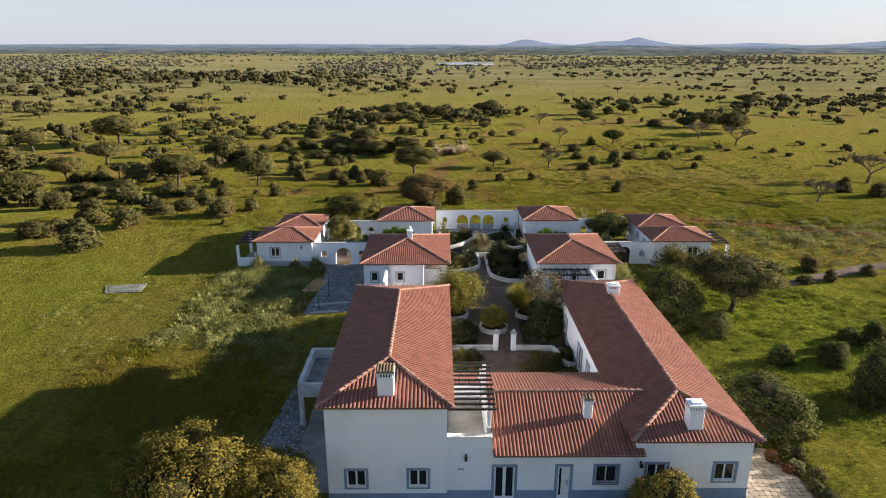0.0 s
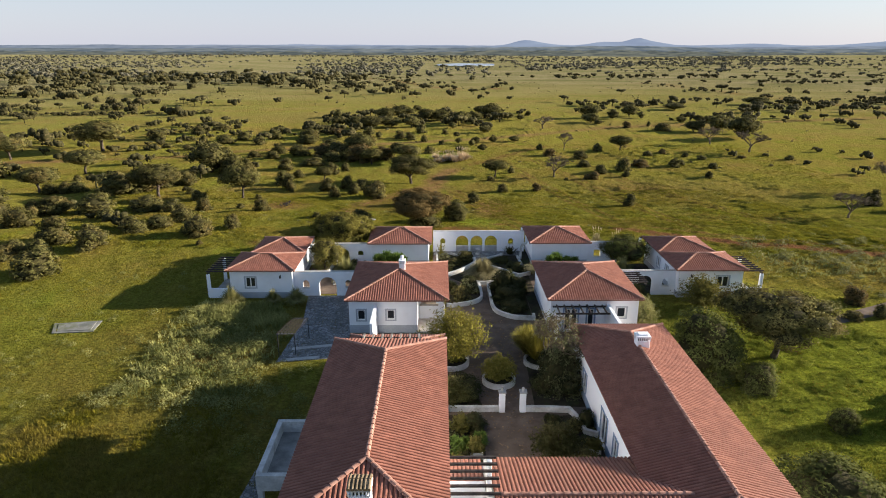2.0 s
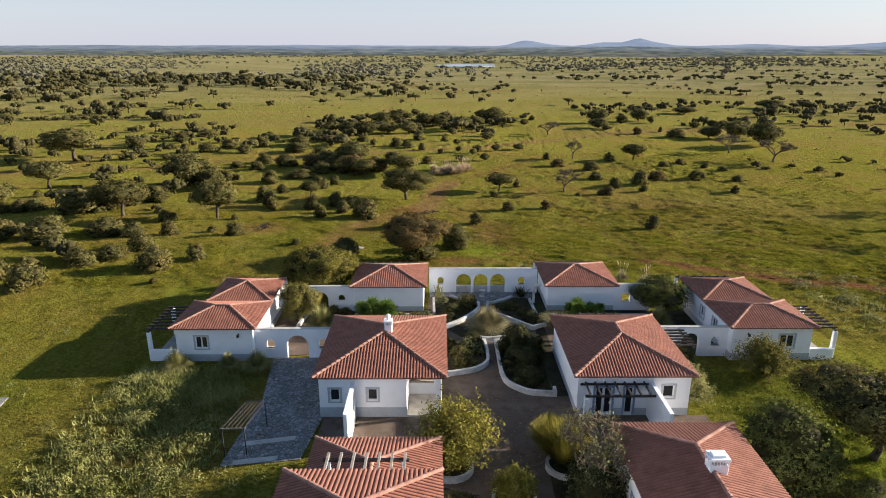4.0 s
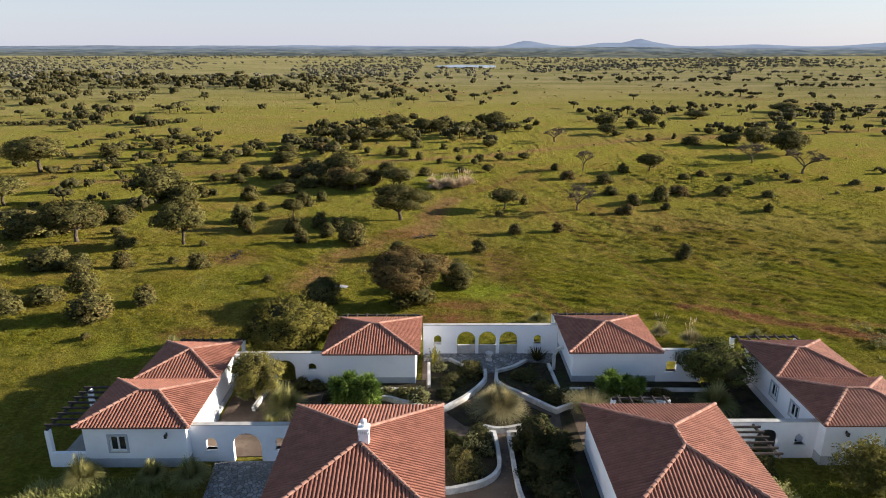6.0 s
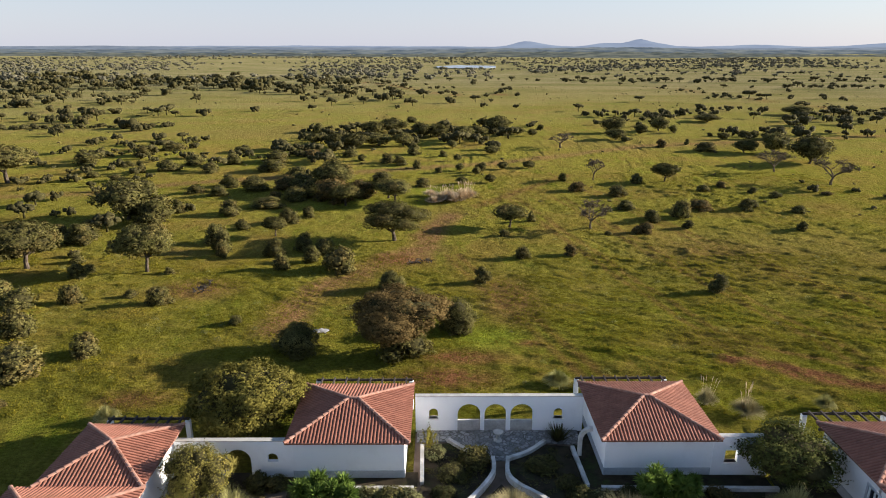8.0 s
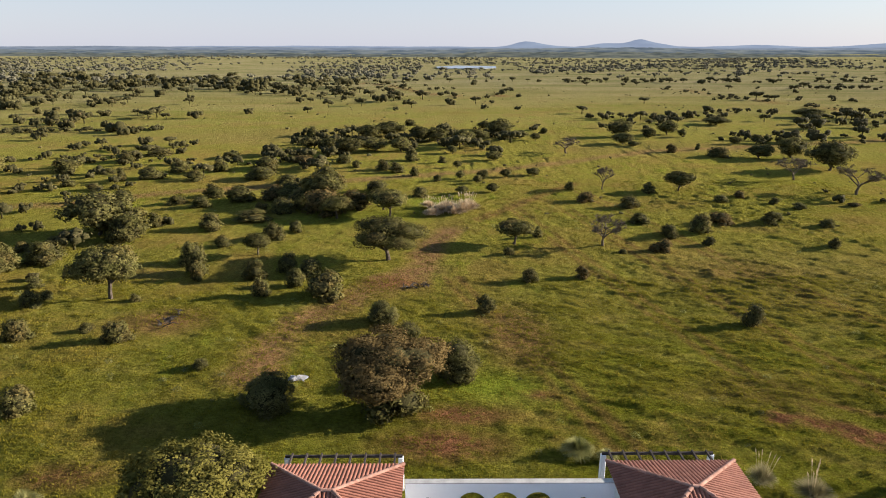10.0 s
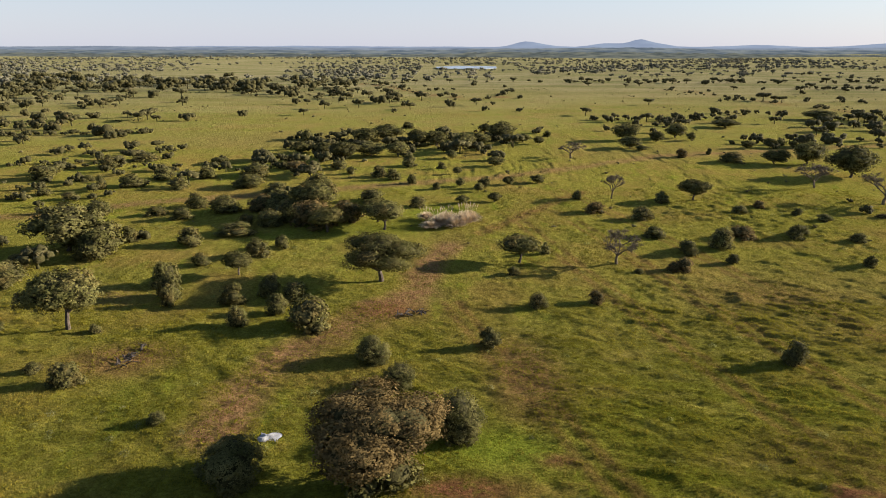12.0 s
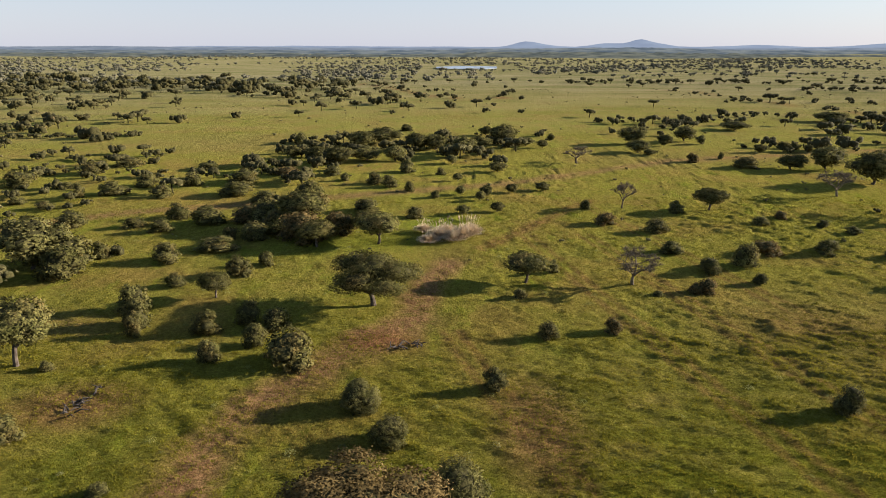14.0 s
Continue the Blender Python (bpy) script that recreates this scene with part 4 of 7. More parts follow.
# tall wing
aw = (A[0] + OV, A[1] - OV, A[2] + OV, A[3] - OV)
shell(house, *aw, 6.34, {"front": [(-5.19, -4.13, 1.06, 2.13, 0), (-1.72, -0.69, 1.07, 2.15, 0)]}, dado=0.62)
window(house, "front", aw[2], -5.19, -4.13, 1.06, 2.13)
window(house, "front", aw[2], -1.72, -0.69, 1.07, 2.15)
hip_roof(house, *A, seed=3)
chimney(house, -2.92, 30.45, 0.88, 0.74, 6.3, 8.1, "tiled")
# low roof behind the tall wing, and its upper pergola
shell(house, aw[0], aw[1], 46.9, 53.7, 3.3, {"back": []}, dado=0.6)
hip_roof(house, A[0], A[1], 47.0, 54.1, 3.3, front=False, seed=4)
per = Mesh().box(-5.2, -0.9, 49.02, 49.16, 5.38, 5.52).link("pergola_beam", M_WOOD, house, "dark timber pergola beam")
for k in range(7):
    x = -4.95 + k * 0.64
    Mesh().box(x - 0.06, x + 0.06, 46.8, 49.45, 5.52, 5.66).link("rafter", M_WOODGREY, per)
for x in (-4.9, -1.2):
    Mesh().box(x - 0.07, x + 0.07, 49.02, 49.16, 3.9, 5.38).link("post", M_WALL, per)

# upper terrace between the wings
Mesh().wall((aw[1], 30.06), (2.86, 30.06), 0.3, -0.3, 4.08).link("wall", M_WALL, house)
Mesh().wall((aw[1], 29.9), (2.86, 29.9), 0.026, -0.3, 0.62).link("plinth_band", M_DADO, house)
Mesh().box(aw[1] - 0.05, 2.9, 29.86, 30.26, 4.08, 4.14, 0.01).link("parapet_coping", M_LOWWALL, house)
Mesh().box(aw[1], 2.56, 30.21, 35.2, 3.05, 3.25).link("terrace_floor", M_CONCRETE, house, "worn grey concrete terrace floor")
Mesh().wall((2.71, 30.21), (2.71, 38.2), 0.3, -0.3, 3.2).link("wall", M_WALL, house)
Mesh().wall((2.71, 30.21), (2.71, 36.9), 0.24, 3.2, 4.5).link("parapet", M_LOWWALL, house)
Mesh().wall((aw[1], 35.32), (2.56, 35.32), 0.24, -0.3, 4.22).link("wall", M_WALL, house)
Mesh().wall((aw[1], 38.1), (2.56, 38.1), 0.24, -0.3, 3.2).link("wall", M_WALL, house)
for k in range(11):
    y = 29.75 + k * 0.52
    Mesh().box(0.42, 3.05, y - 0.05, y + 0.05, 5.92, 6.04).link("pergola_slat", M_WOOD, house, "dark timber pergola slat")
for y in (30.3, 34.8):
    Mesh().box(2.6, 2.82, y - 0.11, y + 0.11, 4.6, 5.92, 0.02).link("pergola_post", M_WALL, house)
wall_lamp(house, "front", 29.9, 1.44, 2.9)
Mesh().box(1.0, 1.36, 29.87, 29.9, 1.98, 2.1).link("wall_plaque", M_COPING, house, "small weathered plaque with faint lines")

# link wing
ZB, YB0, YR = 3.18, 29.5, 34.1
rb = Mesh()
xl, xr = 2.95, 12.45
zr = ZB + K * (YR - YB0)
yb1 = 2 * YR - YB0
v = [(xl, YB0, ZB), (11.35, YB0, ZB), (11.35, 29.98, ZB + K * 0.48), (10.9, 29.98, ZB + K * 0.48), (10.9, 32.6, ZB + K * 3.1), (xr, YR, zr), (xl, YR, zr),
     (10.9, yb1 - 3.1, ZB + K * 3.1), (10.9, yb1, ZB), (xl, yb1, ZB)]
rb.add(v, [(0, 1, 2, 3), (0, 3, 4, 5, 6), (6, 5, 7, 8, 9)])
rb.add([(x, y, z - 0.1) for x, y, z in v], [(3, 2, 1, 0), (6, 5, 4, 3, 0), (9, 8, 7, 5, 6)])
rb.add([v[0], v[1], (11.35, YB0, ZB - 0.1), (xl, YB0, ZB - 0.1)], [(0, 3, 2, 1)])
rb.add([v[0], v[6], v[9], (xl, yb1, ZB - 0.1), (xl, YR, zr - 0.1), (xl, YB0, ZB - 0.1)], [(0, 1, 4, 5), (1, 2, 3, 4)])
link_roof = rb.link("roof", M_CHANNEL, house)


def link_limit(s):
    x = xl + s
    run = YR - YB0
    if x < 10.85:
        return [(0, run)]
    out = [(0.0, 0.42)] if x < 11.3 else []
    lo = (C[4] - ZB) / K + (x - C[0])
    return out + ([(lo, run)] if lo < run else [])


tb = Mesh()
rnd = random.Random(5)
tiled_face(tb, Vector((xl, YB0, 0)), Vector((1, 0, 0)), Vector((0, 1, 0)), xr - xl, ZB, link_limit, rnd)
tiled_face(tb, Vector((xl, yb1, 0)), Vector((1, 0, 0)), Vector((0, -1, 0)), xr - xl, ZB, lambda s: [r for r in link_limit(s) if r[1] > 1], rnd)
tagged(tb.link("roof_tiles", [M_TILE, M_MORTAR], link_roof, "rows of terracotta barrel tiles"), kind="stuff")
# the rear slope runs on behind the terrace
rs = Mesh()
z_hi, z_lo = ZB + K * (yb1 - 35.44), ZB + K * (yb1 - 38.5)
rs.add([(aw[1] + 0.01, 35.44, z_hi), (2.55, 35.44, z_hi), (2.55, 38.5, z_lo), (aw[1] + 0.01, 38.5, z_lo)] + [(aw[1] + 0.01, 35.44, z_hi - 0.1), (2.55, 35.44, z_hi - 0.1), (2.55, 38.5, z_lo - 0.1), (aw[1] + 0.01, 38.5, z_lo - 0.1)],
       [(0, 3, 2, 1), (4, 5, 6, 7), (3, 7, 6, 2), (0, 1, 5, 4), (1, 2, 6, 5), (0, 4, 7, 3)])
rear_roof = rs.link("roof", M_CHANNEL, house)
tr_ = Mesh()
tiled_face(tr_, Vector((aw[1], 38.5, 0)), Vector((1, 0, 0)), Vector((0, -1, 0)), 2.55 - aw[1], z_lo, lambda s: [(0, 3.05)], rnd)
tagged(tr_.link("roof_tiles", [M_TILE, M_MORTAR], rear_roof, "rows of terracotta barrel tiles"), kind="stuff")
cb = Mesh()
cap_line(cb, (xl, YR, zr), (xr, YR, zr))
cb.link("ridge_tiles", M_RIDGE, link_roof)
front_holes = [(3.05, 4.2, 0.05, 2.2, 0), (6.62, 7.3, 0.05, 2.2, 0), (8.75, 9.95, 1.1, 2.22, 0)]
Mesh().wall((2.86, 30.05), (10.93, 30.05), 0.3, -0.3, 3.2, [(a - 2.86, b - 2.86, c, d, e) for a, b, c, d, e in front_holes]).link("wall", M_WALL, house)
plinth((2.86, 29.886), (10.93, 29.886), -0.3, 0.62, [(3.05 - 2.86 - 0.15, 4.2 - 2.86 + 0.15, -0.3, 2, 0), (6.62 - 2.86 - 0.15, 7.3 - 2.86 + 0.15, -0.3, 2, 0)], M_DADO, house)
Mesh().wall((2.86, 38.35), (10.93, 38.35), 0.3, -0.3, 3.2, [(2.2, 3.4, 0.05, 2.2, 0)]).link("wall", M_WALL, house)
Mesh().wall((3.06, 30.2), (3.06, 38.2), 0.25, 2.8, 3.3).link("wall", M_WALL, house)


def glazed_door(parent, side, plane, u0, u1, z0, z1, leaves=2, b=0.15):
    mp = mapped(side, plane)
    s = Mesh()
    surround(s, mp, u0, u1, z0, z1, b, foot=False)
    d = Mesh()
    fw = 0.09
    cuts = [u0 + (u1 - u0) * k / leaves for k in range(leaves + 1)]
    for a, c in zip(cuts, cuts[1:]):
        lbox(d, mp, a, a + fw, -0.15, -0.07, z0, z1)
        lbox(d, mp, c - fw, c, -0.15, -0.07, z0, z1)
        lbox(d, mp, a + fw, c - fw, -0.15, -0.07, z1 - fw, z1)
        lbox(d, mp, a + fw, c - fw, -0.15, -0.07, z0, z0 + fw)
    door = d.link("door", M_FRAME, parent, "white framed glazed door")
    s.link("surround", M_DADO, door, "blue-grey painted door surround")
    for a, c in zip(cuts, cuts[1:]):
        p = Mesh()
        lbox(p, mp, a + fw, c - fw, -0.12, -0.11, z0 + fw, z1 - fw)
        p.link("pane", M_GLASS, door)
    return door


glazed_door(house, "front", 29.9, 3.05, 4.2, 0.05, 2.2)
mp = mapped("front", 29.9)
leaf = Mesh()
lbox(leaf, mp, 6.62, 7.3, -0.14, -0.07, 0.05, 2.2)
leaf = leaf.link("door", M_FRAME, house, "white entrance door with a narrow dark slit of glass")
sl = Mesh()
lbox(sl, mp, 6.72, 6.84, -0.075, -0.06, 0.25, 2.05)
sl.link("pane", M_GLASS, leaf)
hd = Mesh()
lbox(hd, mp, 7.16, 7.2, -0.07, -0.02, 0.95, 1.25)
hd.link("door_handle", M_METAL, leaf, "dark door handle")
sr = Mesh()
surround(sr, mp, 6.62, 7.3, 0.05, 2.2, 0.17, foot=False)
sr.link("surround", M_DADO, leaf, "blue-grey painted door surround")
window(house, "front", 29.9, 8.75, 9.95, 1.1, 2.22, bars=True)
chimney(house, 8.62, 32.2, 0.48, 0.46, 3.7, 5.25, "tiled")
wall_lamp(house, "front", 30.0, 11.25, 2.35)

# long wing
cw = (C[0] + OV, C[1] - OV, C[2] + OV, C[3] - OV)
shell(house, *cw, 3.96, {"front": [(11.65, 12.75, 1.12, 2.25, 0), (15.48, 16.62, 1.15, 2.27, 0)],
                         "left": [(41.2, 42.1, 0.9, 2.3, 0), (43.6, 45.1, 0.1, 2.3, 0), (49.5, 50.5, 0.9, 2.2, 0)]}, dado=0.64)
window(house, "front", cw[2], 11.65, 12.75, 1.12, 2.25)
window(house, "front", cw[2], 15.48, 16.62, 1.15, 2.27)
window(house, "left", cw[0], 41.2, 42.1, 0.9, 2.3)
glazed_door(house, "left", cw[0], 43.6, 45.1, 0.1, 2.3)
window(house, "left", cw[0], 49.5, 50.5, 0.9, 2.2)
hip_roof(house, *C, seed=6)
chimney(house, 14.25, 30.75, 0.82, 0.72, 3.9, 5.8)
chimney(house, 14.45, 49.0, 0.88, 0.75, 4.6, 5.8)

# raised balcony beside the tall wing
bal = thing("balcony", "raised white balcony with a solid parapet on square posts", "balcony", at=(-7.9, 39.8, 0))
Mesh().box(-9.35, -6.26, 37.3, 42.4, 2.3, 2.5).link("balcony_floor", M_STONEJ, bal, "grey balcony floor")
Mesh().wall((-9.45, 37.35), (-6.26, 37.35), 0.3, 2.25, 3.2).link("parapet", M_LOWWALL, bal)
Mesh().wall((-9.35, 37.5), (-9.35, 42.3), 0.3, 2.25, 3.2).link("parapet", M_LOWWALL, bal)
Mesh().wall((-9.5, 42.4), (-6.26, 42.4), 0.3, 2.25, 3.2).link("parapet", M_LOWWALL, bal)
for y in (37.4, 42.3):
    Mesh().box(-9.45, -9.15, y - 0.15, y + 0.15, -0.2, 2.25, 0.02).box(-9.5, -9.1, y - 0.2, y + 0.2, -0.2, 0.25, 0.02).link("post", M_LOWWALL, bal)


# ---- the garden bungalows ----
def pergola(name, label, x0, x1, y0, y1, z, rafters, along="y", posts=(), group="", dark=True):
    """Rafters on two beams; posts: where the square posts stand."""
    p = thing(name, label, "pergola", group, at=((x0 + x1) / 2, (y0 + y1) / 2, 0))
    wood = M_WOOD if dark else M_WOODGREY
    for k in range(rafters):
        f = (k + 0.5) / rafters
        if along == "y":
            x = x0 + (x1 - x0) * f
            Mesh().box(x - 0.05, x + 0.05, y0 - 0.25, y1 + 0.05, z, z + 0.13).link("rafter", wood, p)
        else:
            y = y0 + (y1 - y0) * f
            Mesh().box(x0 - 0.25, x1 + 0.25, y - 0.05, y + 0.05, z, z + 0.13).link("rafter", wood, p)
    if along == "y":
        for y in (y0, y1):
            Mesh().box(x0, x1, y - 0.06, y + 0.06, z - 0.15, z).link("beam", wood, p)
    else:
        for x in (x0, x1):
            Mesh().box(x - 0.06, x + 0.06, y0, y1, z - 0.15, z).link("beam", wood, p)
    for x, y in posts:
        Mesh().box(x - 0.15, x + 0.15, y - 0.15, y + 0.15, ground_z(x, y) - 0.2, z - 0.15, 0.02).link("post", M_WALL, p)
    return p


def bungalow(label, x0, x1, y0, y1, ze, holes, seed, dado_mat=None):
    b = thing("bungalow", label, "house", "garden bungalows", at=((x0 + x1) / 2, (y0 + y1) / 2, 0))
    shell(b, x0 + OV, x1 - OV, y0 + OV, y1 - OV, ze, holes, dado=0.55, dado_mat=dado_mat or M_GREYTRIM)
    hip_roof(b, x0, x1, y0, y1, ze, seed=seed)
    return b


# left of the garden path
D = (-8.2, 1.14, 61.13, 71.68, 3.26)
dy = D[2] + OV
d1 = thing("bungalow", "white bungalow with a corner porch and hipped tile roof", "house", "garden bungalows", at=(-3.5, 66.4, 0))
for p, q, hs in (((-7.84, dy + 0.15), (-1.7, dy + 0.15), [(0.75, 1.45, 1.25, 2.2, 0), (3.4, 4.1, 1.3, 2.2, 0)]),
                 ((-7.69, dy + 0.3), (-7.69, D[3] - OV), [(3, 4, 1, 2.2, 0)]),
                 ((0.63, dy + 3.2), (0.63, D[3] - OV), [(2.5, 3.6, 1, 2.2, 0)]),
                 ((-7.84, D[3] - OV - 0.15), (0.78, D[3] - OV - 0.15), []),
                 ((-1.85, dy + 0.3), (-1.85, dy + 3.2), [(0.9, 1.9, 0.1, 2.2, 0)]),
                 ((-2.0, dy + 3.05), (0.78, dy + 3.05), [])):
    Mesh().wall(p, q, 0.3, -0.3, 3.26, hs).link("wall", M_WALL, d1)
Mesh().box(0.4, 0.75, dy, dy + 0.35, -0.2, 3.2, 0.02).link("porch_column", M_WALL, d1)
Mesh().box(-7.86, -1.68, dy - 0.026, dy - 0.002, -0.3, 0.75).link("plinth_band", M_GREYTRIM, d1, "grey painted plinth band")
Mesh().box(-1.7, 0.78, dy, dy + 2.9, -0.2, 0.08).link("porch_floor", M_BEIGE, d1, "beige porch floor")
window(d1, "front", dy, -7.09, -6.39, 1.25, 2.2, M_GREYTRIM, leaves=1)
window(d1, "front", dy, -4.44, -3.74, 1.3, 2.2, M_GREYTRIM, leaves=1)
hip_roof(d1, *D, seed=11)
chimney(d1, -3.25, 66.0, 0.55, 0.55, 4.2, 5.5, "pot")
fin = Mesh().wall((-5.42, 57.4), (-5.42, dy), 0.25, -0.3, 2.75).link("garden_wall", M_WALL)
tagged(fin, "white rendered screen wall beside a bungalow", "wall", "screen walls", "structure")
aw1 = thing("awning", "beige canvas awning rolled out in the porch", "awning", at=(-0.6, 62.6, 0))
Mesh().bar((-1.5, 61.9, 2.55), (0.2, 61.9, 2.55), 0.16, 0.16).add([(-1.4, 61.95, 2.5), (0.0, 61.95, 2.5), (0.0, 62.9, 2.75), (-1.4, 62.9, 2.75)], [(0, 1, 2, 3), (3, 2, 1, 0)]).link("canvas", M_AWNING, aw1)

E_ = (9.98, 18.63, 61.26, 71.71, 3.26)
e1 = bungalow("white bungalow with a pergola terrace and hipped tile roof", *E_,
              {"front": [(11.6, 12.8, 0.1, 2.2, 0), (13.7, 14.3, 0.1, 2.2, 0), (16.35, 17.15, 1.4, 2.35, 0)], "left": [], "right": []}, 12)
glazed_door(e1, "front", E_[2] + OV, 11.6, 12.8, 0.1, 2.2)
glazed_door(e1, "front", E_[2] + OV, 13.7, 14.3, 0.1, 2.2, leaves=1)
window(e1, "front", E_[2] + OV, 16.35, 17.15, 1.4, 2.35, M_GREYTRIM, leaves=1)
fin2 = Mesh().wall((15.45, 57.4), (15.45, E_[2] + OV), 0.25, -0.3, 2.75).link("garden_wall", M_WALL)
tagged(fin2, "white rendered screen wall beside a bungalow", "wall", "screen walls", "structure")
pergola("pergola", "dark timber pergola over a bungalow terrace", 10.5, 15.3, 60.0, 61.6, 2.55, 7, posts=((10.6, 60.0),))

G = (-8.14, -0.64, 79.74, 86.67, 2.73)
g1 = bungalow("white bungalow with a blank front and hipped tile roof", *G, {}, 13)
pergola("pergola", "dark timber pergola behind a bungalow", -7.7, -0.8, 86.9, 88.0, 2.4, 8, posts=((-7.6, 88.0), (-0.9, 88.0)), group="rear pergolas")
H = (10.91, 18.22, 79.94, 86.91, 2.73)
h1 = bungalow("white bungalow with a blank front and hipped tile roof", *H, {}, 14)
pergola("pergola", "dark timber pergola behind a bungalow", 11.0, 17.6, 87.1, 88.2, 2.4, 8, posts=((11.1, 88.2), (17.5, 88.2)), group="rear pergolas")


def double_bungalow(label, x0, x1, x2, x3, holes, wins, seed):
    """A bungalow under two hipped roofs, one behind the other."""
    b = thing("bungalow", label, "house", "garden bungalows", at=((x0 + x1) / 2, 75, 0))
    y0, ym, y1 = 69.55, 75.45, 81.3
    shell(b, x0 + OV, x1 - OV, y0 + OV, ym, 3.05, {k: [h for h in v if k in ("front", "back") or h[1] < ym] for k, v in holes.items()}, dado=0.6, dado_mat=M_GREYTRIM)
    shell(b, x2 + OV, x3 - OV, ym, y1 - OV, 3.05, {k: [h for h in v if h[0] > ym] for k, v in holes.items() if k in ("left", "right")}, dado=0.6, dado_mat=M_GREYTRIM)
    hip_roof(b, x0, x1, y0, ym, 3.05, seed=seed)
    hip_roof(b, x2, x3, ym, y1, 3.06, seed=seed + 1)
    for w in wins:
        window(b, *w, trim=M_GREYTRIM)
    return b


f1 = double_bungalow("white bungalow under two hipped tile roofs", -21.55, -14.45, -20.45, -14.6,
                     {"front": [(-19.6, -18.6, 1.15, 2.2, 0)]}, [("front", 69.91, -19.6, -18.6, 1.15, 2.2)], 21)
wall_lamp(f1, "front", 69.91, -16.0, 2.35)
i1 = double_bungalow("white bungalow under two hipped tile roofs", 24.55, 31.9, 24.55, 30.9,
                     {"front": [(28.9, 30.1, 1.1, 2.25, 0)], "left": [(72.95, 73.85, 1.2, 2.15, 0), (75.62, 76.5, 1.2, 2.15, 0)]},
                     [("front", 69.91, 28.9, 30.1, 1.1, 2.25), ("left", 24.91, 72.95, 73.85, 1.2, 2.15)], 23)
window(i1, "left", 24.91, 75.62, 76.5, 1.2, 2.15, M_GREYTRIM)
wall_lamp(i1, "front", 69.91, 26.2, 2.35)
# porches at the outer ends
for sx, xa, xb in ((-1, -23.5, -21.2), (1, 31.6, 33.6)):
    p = pergola("pergola", "dark timber pergola over a side porch", min(xa, xb), max(xa, xb), 70.1, 75.3, 2.62, 8, along="x", group="side pergolas",
                posts=((xa if sx < 0 else xb, 75.2), (xa if sx < 0 else xb, 70.2)))
    xx = xa if sx < 0 else xb
    w = Mesh().wall((xa, 70.06), (xb, 70.06), 0.26, -0.3, 0.95).link("garden_wall", M_WALL)
    tagged(w, "low white porch wall", "wall", "porch walls", "structure")
    fl = Mesh().box(min(xa, xb), max(xa, xb), 70.19, 75.3, -0.2, 0.06).link("paving", M_CONCRETE)
    tagged(fl, "grey concrete porch floor", "paving", kind="structure")
pergola("pergola", "dark timber pergola behind a bungalow", -20.2, -15.0, 81.3, 82.9, 2.5, 7, posts=((-20.1, 82.9), (-15.1, 82.9)), group="rear pergolas")
pergola("pergola", "dark timber pergola behind a bungalow", 24.9, 30.4, 81.5, 83.3, 2.5, 7, posts=((25.0, 83.3), (30.3, 83.3)), group="rear pergolas")
pergola("pergola", "dark timber pergola over a garden passage", 18.9, 20.7, 67.2, 71.0, 2.5, 7, along="x")
pergola("pergola", "dark timber pergola behind a bungalow", 12.6, 16.5, 71.9, 73.8, 2.5, 5, posts=((12.7, 73.8), (16.4, 73.8)), group="rear pergolas")


# ---- garden walls ----
def garden_wall(p, q, h, holes=(), label="white garden wall with arched openings", th=0.3):
    w = Mesh().wall(p, q, th, -0.3, h, holes).link("garden_wall", M_WALL)
    c = Mesh().wall(p, q, th + 0.06, h, h + 0.05).link("coping", M_COPING, w, "grey coping")
    return tagged(w, label, "wall", "garden walls", "structure")


def niche_sill(w, x0, x1, y, z):
    Mesh().box(x0 - 0.06, x1 + 0.06, y - 0.24, y + 0.2, z - 0.08, z, 0.01).link("sill", M_FRAME, w)


AX = -0.5
w = garden_wall((AX, 85.23), (10.95, 85.23), 2.68,
                [(2.38 - AX, 3.95 - AX, -0.3, 2.1, 1), (4.22 - AX, 5.72 - AX, -0.3, 2.1, 1), (6.0 - AX, 7.55 - AX, -0.3, 2.1, 1),
                 (0.42 - AX, 1.03 - AX, 0.98, 1.76, 1), (8.95 - AX, 9.58 - AX, 0.98, 1.76, 1)])
niche_sill(w, 0.42, 1.03, 85.23, 0.98)
niche_sill(w, 8.95, 9.58, 85.23, 0.98)
for x0, x1 in ((2.4, 3.93), (4.24, 5.7), (6.02, 7.53)):
    lw = Mesh().wall((x0, 85.27), (x1, 85.27), 0.14, -0.3, 0.78).link("low_wall", M_COPING, w, "worn grey low wall in the arch")
FX = -14.8
w = garden_wall((FX, 70.6), (-7.8, 70.6), 2.6, [(-12.18 - FX, -10.4 - FX, -0.3, 2.02, 1), (-13.9 - FX, -13.2 - FX, 0.86, 1.68, 1), (-9.5 - FX, -8.85 - FX, 0.88, 1.7, 1)])
niche_sill(w, -13.9, -13.2, 70.6, 0.86)
niche_sill(w, -9.5, -8.85, 70.6, 0.88)
IX = 18.2
w = garden_wall((IX, 70.8), (25.0, 70.8), 2.6, [(21.0 - IX, 22.5 - IX, -0.3, 2.06, 1), (23.55 - IX, 24.25 - IX, 0.95, 1.78, 1)])
niche_sill(w, 23.55, 24.25, 70.8, 0.95)
GX = -14.9
w = garden_wall((GX, 80.3), (-7.8, 80.3), 2.6, [(-11.85 - GX, -10.35 - GX, -0.3, 2.02, 1), (-9.35 - GX, -8.7 - GX, 1.12, 1.75, 1)])
w = garden_wall((17.85, 80.4), (21.4, 80.4), 2.75, [(18.62 - 17.85, 19.42 - 17.85, 0.95, 1.8, 0)], "white garden wall with a square opening")
niche_sill(w, 18.62, 19.42, 80.4, 0.95)
